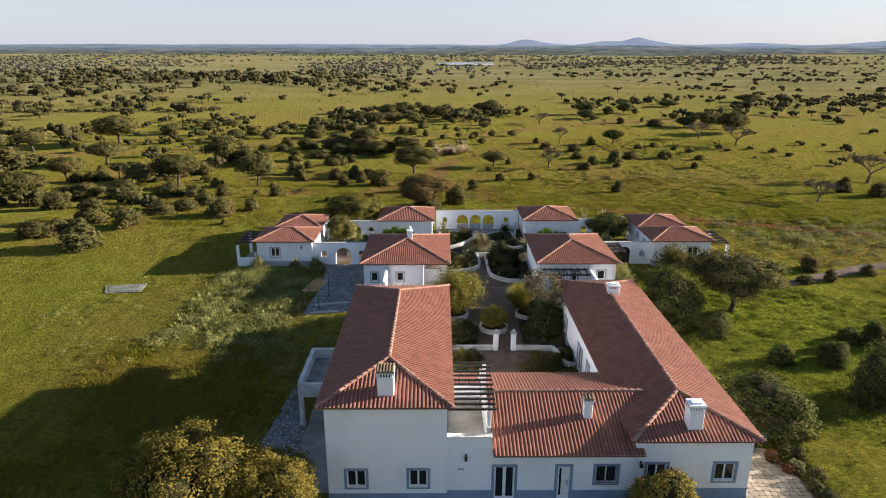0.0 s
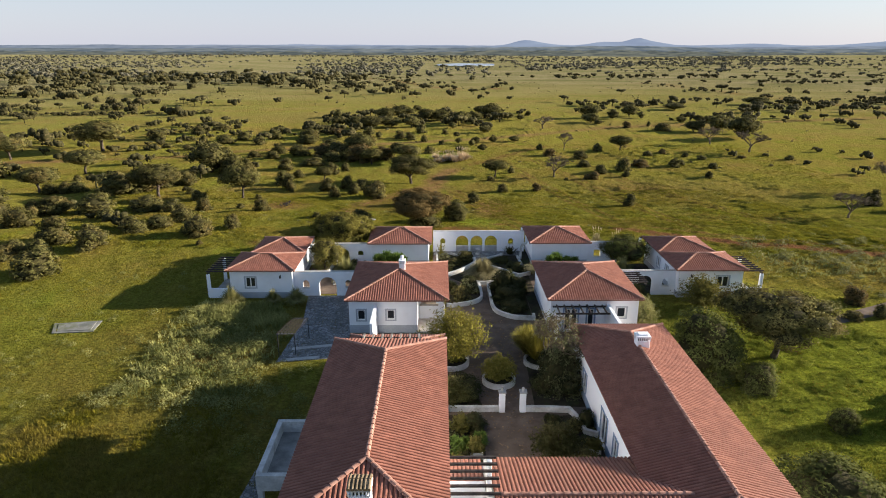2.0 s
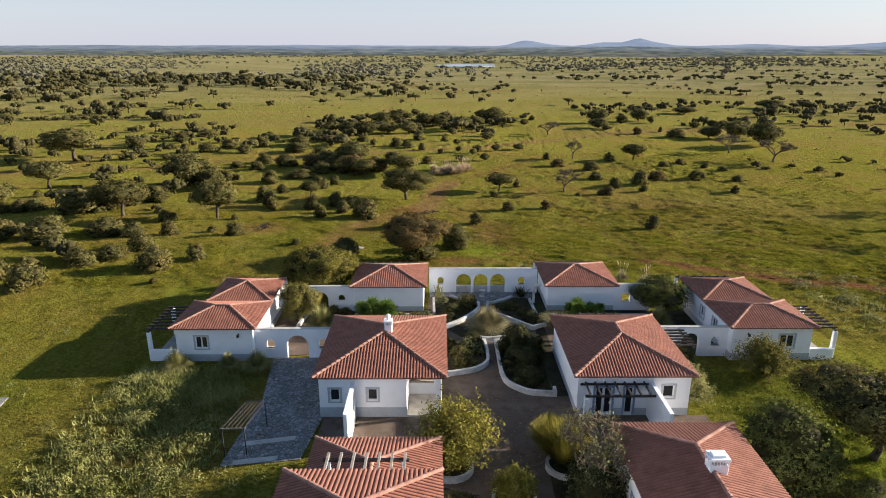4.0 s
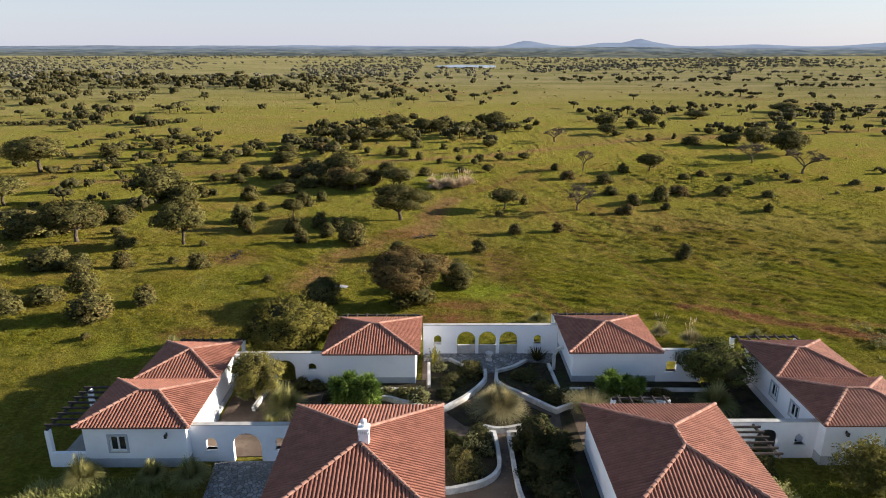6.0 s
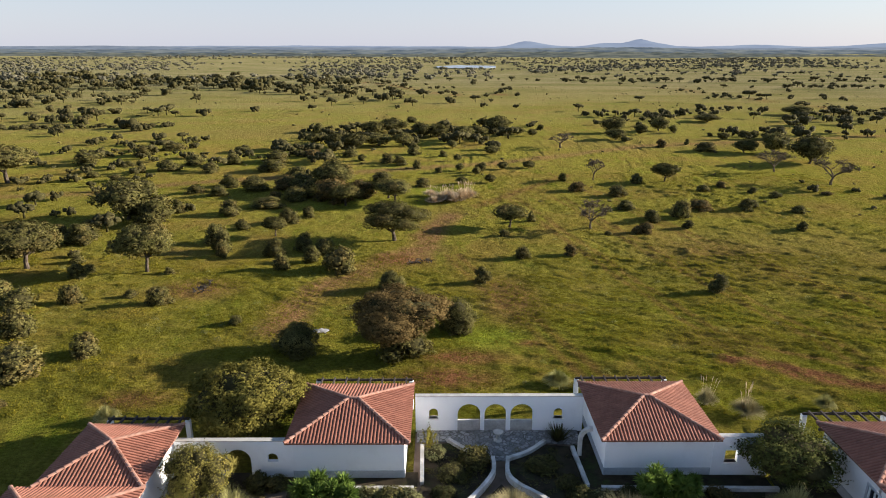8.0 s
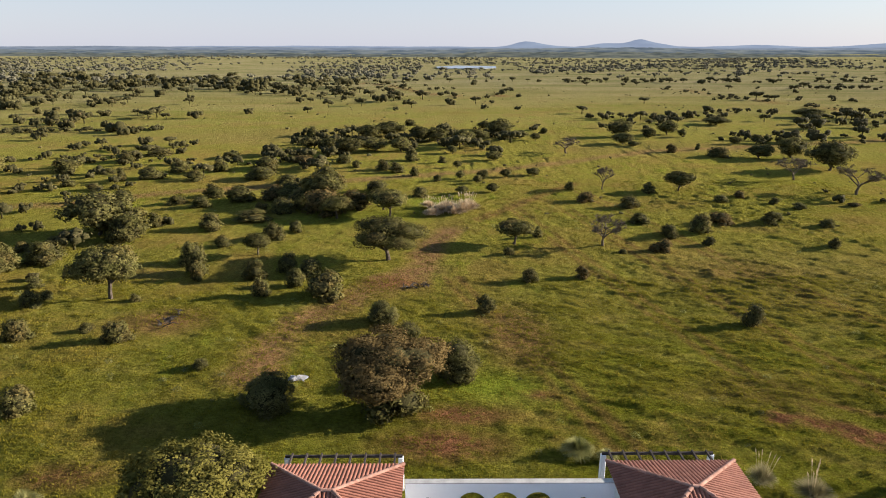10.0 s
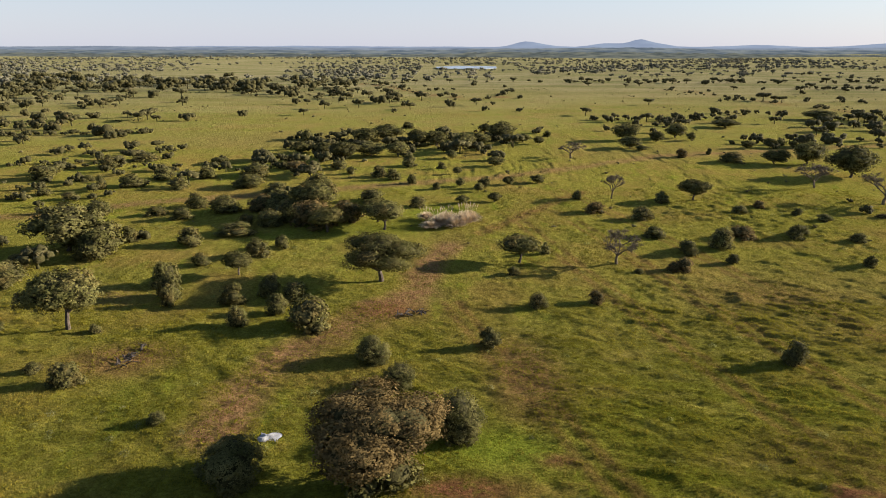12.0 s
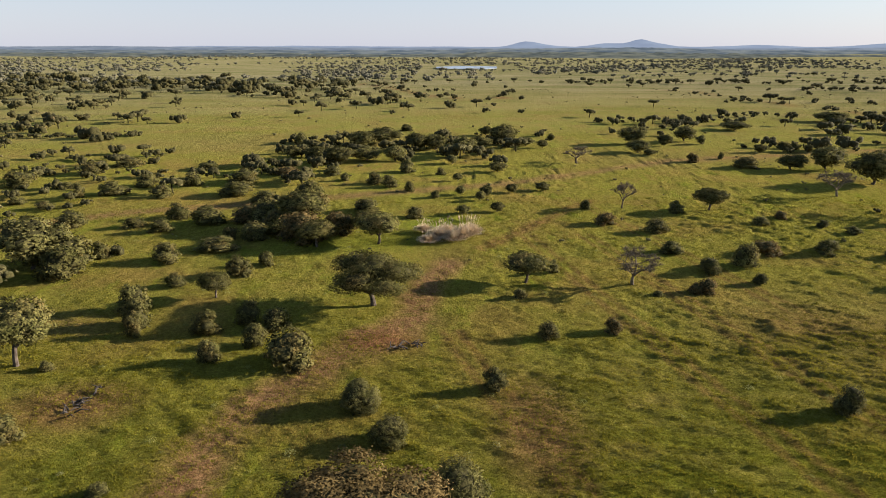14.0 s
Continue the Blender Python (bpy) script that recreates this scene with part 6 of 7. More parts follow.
DARKS_FAR = [(26.7, 256.0, 5.7, 2.4), (30.9, 251.6, 3.2, 2.3), (35.6, 265.0, 2.4, 2.2), (5.8, 192.5, 2.2, 1.8), (9.4, 187.7, 2.1, 1.7), (11.8, 179.2, 2.5, 1.8),
             (10.7, 191.0, 2.4, 2.2), (15.9, 193.9, 2.4, 1.8), (22.3, 195.9, 3.4, 1.7), (15.0, 215.5, 3.9, 2.5), (5.7, 206.0, 2.4, 1.6), (5.8, 177.4, 2.4, 1.6),
             (58.8, 259.0, 8.3, 5.0), (55.7, 243.4, 6.9, 3.2), (57.3, 238.8, 3.7, 1.7), (66.8, 255.6, 4.9, 3.1), (75.9, 264.7, 6.8, 4.8), (78.7, 258.8, 3.0, 2.7),
             (88.6, 243.2, 3.8, 2.4), (95.8, 245.0, 3.9, 2.7), (98.8, 245.0, 3.1, 2.5), (101.6, 243.1, 2.3, 2.1), (151.4, 316.9, 12.9, 3.9), (103.3, 291.6, 9.7, 2.9)]
BUSH_LEFT = [(-11.8, 123.4, 5.0, 3.5), (-21.7, 130.5, 2.8, 2.5), (-19.2, 124.1, 2.3, 2.3), (-16.1, 127.8, 2.5, 2.2), (-14.9, 131.8, 2.9, 2.2), (-28.7, 130.2, 2.0, 2.3),
             (-31.4, 136.3, 3.4, 3.0), (-18.1, 132.9, 2.7, 2.6), (-29.9, 143.6, 2.4, 1.9), (-23.4, 147.5, 3.2, 2.7), (-21.1, 151.2, 2.2, 2.0), (-34.9, 153.1, 3.8, 2.7),
             (-44.1, 154.3, 2.3, 2.6), (-45.5, 147.0, 5.7, 3.9), (-57.1, 170.0, 4.5, 2.8), (-41.3, 166.7, 3.5, 2.4), (-46.8, 169.9, 3.6, 1.5), (-41.6, 175.1, 3.8, 2.6),
             (-35.6, 171.5, 5.5, 3.3), (-26.4, 171.4, 5.5, 3.7), (-29.5, 163.6, 2.6, 2.0), (-29.7, 158.0, 5.6, 2.0), (-32.8, 122.4, 1.2, 0.9), (-18.8, 104.2, 1.4, 1.1)]
BUSH_RIGHT = [(6.3, 118.4, 2.2, 2.1), (12.5, 129.3, 2.2, 1.9), (19.3, 130.6, 1.7, 1.7), (32.8, 114.2, 2.6, 2.3), (16.2, 148.3, 1.6, 1.8), (11.0, 139.7, 1.6, 1.2),
              (33.1, 141.3, 2.3, 2.0), (36.2, 148.1, 3.2, 2.0), (34.3, 156.3, 3.3, 1.8), (42.0, 150.7, 3.3, 3.4), (47.2, 155.9, 4.1, 2.3), (40.7, 144.1, 2.1, 1.3),
              (55.2, 155.4, 2.7, 2.2), (35.4, 166.7, 3.5, 2.4), (28.5, 171.1, 3.2, 2.3), (27.5, 181.1, 2.0, 1.7), (42.5, 178.2, 2.9, 2.2), (53.7, 170.9, 2.6, 1.5),
              (58.7, 174.4, 1.9, 1.6), (62.8, 169.1, 2.2, 1.2), (65.5, 165.6, 2.6, 1.1), (74.4, 220.7, 6.0, 2.8), (64.6, 228.4, 3.1, 2.8), (73.4, 232.5, 1.7, 1.9)]
BUSH_MID = [(-61.7, 193.0, 5.5, 2.8), (-76.5, 212.9, 4.4, 3.2), (-51.3, 190.5, 4.3, 2.9), (-66.9, 190.6, 2.4, 2.8), (-49.2, 200.7, 4.1, 3.2), (-58.5, 200.8, 4.7, 2.5),
            (-72.5, 223.3, 6.8, 2.4), (-84.1, 201.0, 7.0, 3.5), (-73.3, 198.2, 3.4, 1.5), (-75.4, 185.3, 3.1, 1.4), (-68.2, 181.8, 3.5, 1.5), (-39.5, 203.4, 5.9, 3.3),
            (-52.2, 219.5, 5.3, 1.9), (-30.2, 185.8, 5.7, 2.6), (-23.3, 190.3, 5.4, 3.3), (-37.5, 192.8, 6.6, 2.7), (-10.8, 179.4, 4.4, 2.4), (-18.6, 206.2, 2.2, 2.0),
            (-11.6, 203.2, 3.6, 2.7), (-8.4, 200.4, 3.5, 2.3), (-4.1, 195.1, 2.0, 2.3), (-2.3, 175.5, 2.9, 1.9), (0.9, 190.1, 1.9, 1.6), (2.1, 212.3, 2.3, 1.7)]
BUSH_NEAR_LEFT = [(-43.2, 120.5, 2.2, 2.1), (-29.1, 110.7, 2.8, 2.3), (-33.4, 113.3, 1.6, 0.9), (-38.5, 102.0, 3.1, 2.7), (-29.6, 97.0, 2.6, 2.3), (-33.2, 93.0, 4.3, 3.0),
                  (-38.8, 111.2, 2.5, 2.5), (-29.5, 132.5, 2.9, 3.1), (-31.2, 88.2, 0.9, 0.7), (-45.5, 76.8, 5.4, 3.1), (-54.4, 82.6, 4.8, 2.3), (-44.1, 86.7, 4.2, 3.1),
                  (-50.8, 89.8, 5.1, 3.6), (-42.7, 95.1, 3.7, 2.2), (-40.0, 97.3, 3.8, 2.0), (-61.4, 128.4, 7.0, 4.3), (-55.6, 131.5, 7.1, 4.7), (-51.9, 137.6, 5.0, 2.7),
                  (-55.0, 108.0, 6.1, 3.6), (-61.9, 108.1, 5.1, 3.1), (-48.4, 111.2, 5.3, 2.6), (-60.6, 97.4, 4.0, 3.3), (-97.1, 142.6, 10.3, 5.4), (-43.1, 109.2, 3.5, 2.2)]
BUSH_OTHER = [(-5.7, 215.7, 3.9, 2.9), (-22.0, 212.5, 3.8, 2.2), (-32.1, 212.6, 5.1, 2.1), (-38.7, 259.8, 4.2, 3.3), (-9.3, 289.6, 4.8, 2.2), (27.0, 140.1, 1.2, 0.8),
              (31.7, 141.0, 1.8, 1.5), (57.4, 157.8, 2.3, 1.4), (58.1, 142.5, 1.8, 1.7), (63.5, 153.5, 2.5, 1.6), (76.3, 167.1, 2.2, 0.9), (86.9, 164.5, 2.7, 1.4),
              (74.7, 114.6, 3.1, 3.1), (77.8, 109.1, 3.4, 3.1), (42.4, 68.3, 2.3, 2.0), (42.8, 64.7, 1.5, 1.3), (48.2, 66.8, 1.9, 1.2), (39.8, 64.2, 1.8, 1.0)]
SHRUBS = [(21.6, 54.5, 5.9, 5.0), (21.9, 37.3, 6.6, 3.5), (27.7, 46.0, 2.1, 1.8), (32.0, 46.0, 2.4, 1.9), (31.4, 39.8, 3.9, 4.8), (35.9, 50.3, 2.0, 1.2), (37.4, 49.2, 2.2, 2.2), (24.5, 51.5, 3.0, 2.2)]
BARES = [(25.1, 143.6, 5.8, 4.4), (34.4, 182.3, 4.8, 4.4), (35.7, 227.9, 7.0, 4.0), (63.9, 103.8, 5.9, 3.9), (87.6, 127.1, 8.1, 6.2), (77.8, 190.4, 8.2, 5.0), (82.8, 176.7, 7.8, 5.4)]

oak_set = [tree_maker("oak_tree", "holm oak with a broad grey-green crown in the pasture", "tree", M_OAK, 40 + k, 0.30, 15, 6000, 0.030, 0.03, "pasture oaks", spread=0.36, under=0.45) for k in range(4)]
plant(oak_set, OAKS, 1)
dark_set = [tree_maker("oak_tree", "dark evergreen oak in the pasture", "tree", M_DARK, 50 + k, 0.07, 13, 2600, 0.042, 0.03, "dark oaks", rad=(0.13, 0.22), under=0.5) for k in range(3)]
plant(dark_set, DARKS + DARKS_FAR, 2)
plant([tree_maker("shrub", "dense dark evergreen shrub down to the grass", "shrub", M_DARK, 55 + k, 0.02, 14, 9000, 0.026, 0.03, "dark shrubs", rad=(0.16, 0.26), dome=True, stray=0.06) for k in range(2)], DARK_NEAR, 2)
bush_set = [tree_maker("shrub", "low grey-green oak shrub in the grass", "shrub", M_OAK, 60 + k, 0.03, 11, 1900, 0.050, 0.03, "pasture shrubs", dome=True) for k in range(5)]
plant(bush_set, BUSH_LEFT + BUSH_NEAR_LEFT + BUSH_MID, 3)
rl_ = random.Random(19)
for k in range(34):
    x, y = rl_.uniform(-78, -38), rl_.uniform(84, 150)
    if x < -34 - (y - 60) * 0.13:
        s = rl_.uniform(1.6, 4.6)
        place(bush_set[k % 5], x, y, s, s * rl_.uniform(0.6, 0.85), rl_.uniform(0, 6), False)
bush_set2 = [tree_maker("shrub", "low olive-dark shrub casting a long shadow on the grass", "shrub", (M_DARK, M_OAK, M_BROWN)[k % 3], 70 + k, 0.03, 11, 1800, 0.050, 0.03, "pasture shrubs", rad=(0.15, 0.24), dome=True) for k in range(4)]
plant(bush_set2, BUSH_RIGHT + BUSH_OTHER, 4)
for k, (x, y, w, h) in enumerate([(-18.6, 162.6, 7.2, 5.2), (-23.2, 167.2, 6.2, 4.2), (-29.6, 172.6, 5.2, 3.4), (-25.8, 163.4, 4.6, 2.9), (-13.6, 166.8, 5.4, 3.9), (-47.4, 152.0, 7.4, 4.4)]):
    place(bush_set2[(2, 1)[k % 2]], x, y, w, h, k * 1.3, False)
shrub_set = [tree_maker("shrub", "dense dark green shrub beside the long wing", "shrub", M_GREENDARK, 80 + k, 0.04, 16, 9000, 0.024, 0.03, "house shrubs", dome=True) for k in range(2)]
plant(shrub_set, SHRUBS, 5)
plant([tree_maker("oak_tree", "large bronze-brown oak with a wide domed crown", "tree", M_BROWN, 95, 0.20, 15, 24000, 0.0165, 0.03, rad=(0.14, 0.22), spread=0.37, stray=0.05, under=0.8)], [(-2.9, 97.6, 8.2, 5.0)], 6)
place(bush_set[1], -2.0, 96.9, 4.8, 3.2, 1.0, False)
plant([tree_maker("round_tree", "dense rounded evergreen tree behind a garden wall", "tree", M_ROUND, 91, 0.08, 22, 22000, 0.0185, 0.03, rad=(0.13, 0.24), spread=0.36, stray=0.03)], [(-12.0, 84.4, 7.1, 5.2)], 7)
plant([tree_maker("oak_tree", "golden-leaved oak before the farmhouse", "tree", M_GOLD, 92 + 5 * k, 0.03, 24, 30000, 0.0155, 0.03, rad=(0.12, 0.22), spread=0.37, stray=0.03, group="golden oaks") for k in range(2)],
      [(-13.1, 27.2, 7.0, 5.5), (-8.8, 27.0, 5.2, 4.9)], 8)
plant([tree_maker("shrub", "golden-leaved shrub before the farmhouse", "shrub", M_GOLD, 93, 0.05, 16, 9000, 0.026, 0.03, dome=True)], [(11.8, 27.4, 4.4, 3.7)], 9)
plant([tree_maker("oak_tree", "wide dark oak with a forked trunk in long grass", "tree", M_OAK, 94, 0.3, 20, 16000, 0.018, 0.028, rad=(0.10, 0.19), spread=0.40)], [(28.2, 56.4, 8.2, 5.6)], 27)
plant([tree_maker("oak_tree", "dense dark oak with a short trunk beside bare soil", "tree", M_OAK, 99, 0.24, 18, 16000, 0.017, 0.03, rad=(0.11, 0.2), spread=0.37, stray=0.1)], [(-5.6, 137.7, 9.0, 5.6)], 34)


def bare_tree(seed, label, category="tree", leaves=0, mat=None):
    """A leafless tree: a short trunk, forking limbs and a haze of twigs."""
    rnd_ = random.Random(seed)
    t = thing("bare_tree", label, category, "bare trees")
    m = Mesh()
    tips = []

    def grow(p, d, ln, r, depth):
        q = p + d * ln * 0.5 + Vector((rnd_.uniform(-1, 1), rnd_.uniform(-1, 1), rnd_.uniform(-0.3, 0.6))) * ln * 0.12
        e = p + d * ln
        m.tube([p, q, e], [r, r * 0.8, r * 0.62], 5 if depth else 8, cap=False)
        if depth >= 4:
            tips.append(e)
            return
        for k in range(4 if depth == 0 else 3 if depth < 3 else 2):
            a = rnd_.uniform(0, 2 * pi) if depth else k * pi / 2 + rnd_.uniform(-0.5, 0.5)
            nd = (d * 0.7 + Vector((cos(a), sin(a), rnd_.uniform(-0.1, 0.5))) * rnd_.uniform(0.5, 1.0)).normalized()
            grow(e, nd, ln * rnd_.uniform(0.66, 0.9) * (1.15 if depth == 0 else 1), r * 0.58, depth + 1)

    grow(Vector((0, 0, -0.03)), Vector((0.12, 0.05, 1)).normalized(), 0.24, 0.035, 0)
    P = np.array([tuple(e) for e in tips])
    size = np.array([1 / max(np.ptp(P[:, 0]), np.ptp(P[:, 1])), 1 / max(np.ptp(P[:, 0]), np.ptp(P[:, 1])), 0.92 / P[:, 2].max()])
    P = P * size
    m.v = [tuple(np.array(v) * size) for v in m.v]
    m.link("trunk", M_TWIG, t)
    rng = np.random.default_rng(seed)
    n = len(P) * 22
    pick = rng.integers(0, len(P), n)
    a = P[pick] + rng.normal(0, 0.012, (n, 3))
    b = a + unit(rng.normal(0, 1, (n, 3)) + [0, 0, 0.3]) * rng.uniform(0.06, 0.14, (n, 1))
    side = unit(np.cross(b - a, rng.normal(0, 1, (n, 3)))) * 0.005
    V = np.stack([a - side, a + side, b], 1).reshape(-1, 3)
    tw = new("twig_crown", np_mesh("twig_crown", V, [np.arange(3 * n).reshape(-1, 3)], [M_TWIG]))
    tw.parent = t
    tw["kind"] = "stuff"
    if leaves:
        pick = rng.integers(0, len(P), leaves)
        c = P[pick] + rng.normal(0, 0.05, (leaves, 3))
        lv, lf = leaf_sprays(rng, c, rng.normal(0, 1, (leaves, 3)), 0.022)
        cr = new("crown", np_mesh("crown", lv, [lf], [mat]))
        cr.parent = t
    return t


plant([bare_tree(101, "leafless grey tree with a twiggy crown"), bare_tree(102, "leafless grey tree with a twiggy crown")], BARES, 10)


def blades(seed, n, width, droop, spread, stiff=False, seg=3):
    """Long leaves that rise from one root and arch over; one unit high, about one unit wide."""
    rng = np.random.default_rng(seed)
    a = rng.uniform(0, 2 * pi, n)
    out = rng.uniform(0.05, 1, n) ** 0.7 * spread
    ln = rng.uniform(0.6, 1.0, n)
    V = []
    d = np.stack([np.cos(a), np.sin(a), 0 * a], -1)
    s = np.stack([-np.sin(a), np.cos(a), 0 * a], -1)
    for k in range(seg + 1):
        f = k / seg
        reach = out * (f ** 1.5 if not stiff else f)
        z = ln * (f * (1 - 0.3 * out / spread) - droop * (out / spread) * f ** 2.5)
        c = d * (reach * 0.5 + 0.04 * rng.uniform(0, 1, n))[:, None] + np.stack([0 * a, 0 * a, z], -1)
        wd = width * (1 - f * 0.92) * rng.uniform(0.7, 1.2, n)
        V.append(c - s * wd[:, None] / 2)
        V.append(c + s * wd[:, None] / 2)
    V = np.stack(V, 1)
    m = 2 * (seg + 1)
    base = (np.arange(n) * m)[:, None]
    F = np.concatenate([base + [2 * k, 2 * k + 1, 2 * k + 3, 2 * k + 2] for k in range(seg)])
    return V.reshape(-1, 3), F


def clump(name, label, category, mat, seed, n, width, droop=0.25, spread=0.9, stiff=False, plumes=0, group="", seg=3):
    t = thing(name, label, category, group)
    V, F = blades(seed, n, width, droop, spread, stiff, seg)
    o = new("leaves", np_mesh("leaves", V, [F], [mat]))
    o.parent = t
    if plumes:
        rng = np.random.default_rng(seed + 1)
        P = Mesh()
        for _ in range(plumes):
            a, r = rng.uniform(0, 6.28), rng.uniform(0.05, 0.3)
            x, y = cos(a) * r, sin(a) * r
            P.tube([(x * 0.4, y * 0.4, 0.2), (x, y, 0.95), (x * 1.1, y * 1.1, 1.1), (x * 1.25, y * 1.25, 1.22)], [0.003, 0.003, 0.014, 0.002], 5)
        p = P.link("plumes", M_STRAW, t, "pale feathery plumes")
        p.matrix_parent_inverse = Matrix.Identity(4)
    return t


def stem_bush(name, label, category, mat, seed, stems, leaves, size, droop=0.1, group="", open_=0.25, wood=None):
    """A bush of many thin stems that rise from one root and spread, with small leaves along them; one unit wide and high."""
    rng = np.random.default_rng(seed)
    t = thing(name, label, category, group)
    a = rng.uniform(0, 2 * pi, stems)
    out = rng.uniform(0.05, 1.0, stems) ** 0.6
    ln = rng.uniform(0.65, 1.0, stems)
    d = np.stack([np.cos(a), np.sin(a), 0 * a], -1)
    bend = rng.normal(0, 0.05, (stems, 3))

    def at(k, f):
        z = ln[k] * (f * (1 - 0.42 * out[k] ** 2) - droop * out[k] * f ** 2.6)
        return d[k] * (0.5 * out[k] * (0.15 * f + 0.85 * f ** 1.4))[:, None] + bend[k] * (f * f)[:, None] + np.stack([0 * f, 0 * f, z], -1)

    idx = np.arange(stems)
    rows = []
    side = np.stack([-np.sin(a), np.cos(a), 0 * a], -1)
    for f in (0.0, 0.35, 0.7, 1.0):
        c = at(idx, np.full(stems, f))
        w = 0.007 * (1.05 - f)
        rows += [c - side * w, c + side * w]
    V = np.stack(rows, 1).reshape(-1, 3)
    base = (np.arange(stems) * 8)[:, None]
    F = np.concatenate([base + [2 * k, 2 * k + 1, 2 * k + 3, 2 * k + 2] for k in range(3)])
    st = new("stem", np_mesh("stem", V, [F], [wood or M_TWIG]))
    st.parent = t
    k = rng.integers(0, stems, leaves)
    f = open_ + (1 - open_) * rng.uniform(0, 1, leaves) ** 0.75
    p = at(k, f) + rng.normal(0, 0.028, (leaves, 3))
    p[:, 2] = np.maximum(p[:, 2], 0.02)
    lv, lf = leaf_sprays(rng, p, d[k] * 0.6 + [0, 0, 0.6] + rng.normal(0, 0.5, (leaves, 3)), size, 1.0, 1.7)
    cr = new("crown", np_mesh("crown", lv, [lf], [mat]))
    cr.parent = t
    return t


def yucca_maker(name, label, mat, seed, heads=20, per=110):
    """Rosettes of stiff leaves on short stems; one unit wide and high."""
    rng = np.random.default_rng(seed)
    t = thing(name, label, "plant", "yuccas")
    V, m = [], Mesh()
    for i in range(heads):
        a, r = rng.uniform(0, 2 * pi), 0.27 * math.sqrt((i + 0.5) / heads)
        c = np.array([r * cos(a), r * sin(a), rng.uniform(0.15, 0.78)])
        m.tube([(c[0] * 0.5, c[1] * 0.5, -0.05), (c[0] * 0.8, c[1] * 0.8, c[2] * 0.6), tuple(c)], [0.03, 0.025, 0.02], 6)
        dd = unit(rng.normal(0, 1, (per, 3)) + [0, 0, 0.35])
        s = unit(np.cross(dd, rng.normal(0, 1, (per, 3)))) * 0.02
        tip = c + dd * rng.uniform(0.2, 0.31, (per, 1)) + [0, 0, -0.02]
        mid = c + dd * 0.12
        V.append(np.stack([c + 0 * s - s * 0.6, mid - s, tip, mid + s], 1).reshape(-1, 3))
    V = np.concatenate(V)
    m.link("stem", M_BARK, t)
    lv = new("leaves", np_mesh("leaves", V, [np.arange(len(V)).reshape(-1, 4)], [mat]))
    lv.parent = t
    return t


PAMPAS = [(-20.7, 68.3, 3.2, 2.4), (-16.6, 68.7, 2.4, 1.8), (20.9, 76.2, 4.0, 2.8), (-22.5, 86.5, 2.2, 1.6),
          (34.5, 78.5, 2.6, 1.7), (29.5, 88.0, 2.0, 1.3), (-10.2, 75.9, 4.0, 3.1), (-14.2, 68.4, 3.2, 2.2), (-10.8, 74.0, 1.8, 1.4)]
plant([clump("pampas_grass", "tall pampas grass tussock beside a white wall", "grass", M_PAMPAS, 111 + 40 * k, 1700, 0.015, 0.55, group="grass tussocks") for k in range(2)], PAMPAS, 11)
plant([clump("pampas_grass", "tall pampas grass tussock with pale plumes", "grass", M_HAY, 112, 1500, 0.015, 0.45, plumes=6, group="grass tussocks")], [(20.9, 88.4, 2.2, 2.0), (23.3, 87.0, 2.8, 1.9)], 31)
plant([clump("pampas_grass", "large straw-coloured grass tussock in a round bed", "grass", M_HAY, 113, 2600, 0.014, 0.5, 1.0, seg=4)], [(5.1, 75.7, 4.5, 2.9)], 12)
plant([clump("pampas_grass", "pale grey-green grass tussock behind the garden wall", "grass", M_PAMPAS, 211, 1900, 0.015, 0.55, group="grass tussocks")], [(10.4, 91.6, 2.8, 1.5), (12.2, 91.0, 1.6, 0.9)], 41)
plant([clump("dry_bush", "dry straw-coloured bush in a garden bed", "shrub", M_HAY, 114, 1400, 0.009, 0.1, 1.1)], [(11.6, 75.4, 3.8, 2.2)], 13)
plant([yucca_maker("yucca", "bright green yucca with several leafy heads in a bed", M_LUSH, 115)],
      [(-4.3, 76.6, 2.5, 2.7), (-6.0, 76.7, 2.6, 2.9), (13.6, 77.9, 2.4, 2.2), (15.4, 78.0, 2.2, 1.9), (2.0, 41.0, 1.3, 1.1), (1.6, 43.6, 1.6, 1.3), (3.0, 44.6, 1.2, 0.9)], 14)
plant([clump("agave", "dark agave with spiky leaves by the arches", "plant", M_DARK, 116, 110, 0.07, 0.05, 1.0, True, seg=2)], [(9.1, 83.9, 2.0, 1.5)], 15)
plant([clump("golden_bamboo", "upright golden-leaved bamboo in a round planter", "bamboo", M_YELLOW, 117, 1500, 0.024, 0.14, 1.1, True)], [(8.4, 56.0, 3.6, 3.7), (7.7, 57.3, 2.8, 3.1)], 16)
plant([stem_bush("garden_tree", "wispy yellow-green many-stemmed tree in a round planter", "tree", M_YELLOW, 120, 320, 16000, 0.021, 0.05, open_=0.15)], [(1.6, 55.6, 5.7, 4.9)], 17)
plant([stem_bush("shrub", "yellow-green shrub in a round white planter", "shrub", M_YELLOW, 121, 140, 9000, 0.032, 0.15)], [(4.9, 52.6, 3.0, 2.5)], 18)
plant([stem_bush("shrub", "grey-green weeping shrub against the long wing", "shrub", M_GREY, 118, 240, 13000, 0.02, 0.75, open_=0.35)], [(9.6, 51.8, 4.4, 5.6)], 28)
plant([stem_bush("dry_bush", "brownish dry bush beside a pergola", "shrub", M_PAMPAS, 119, 150, 5000, 0.03, 0.3, group="dry bushes")], [(19.4, 63.6, 3.0, 2.7), (20.2, 66.0, 2.4, 2.2), (-13.4, 78.0, 2.2, 1.6)], 29)
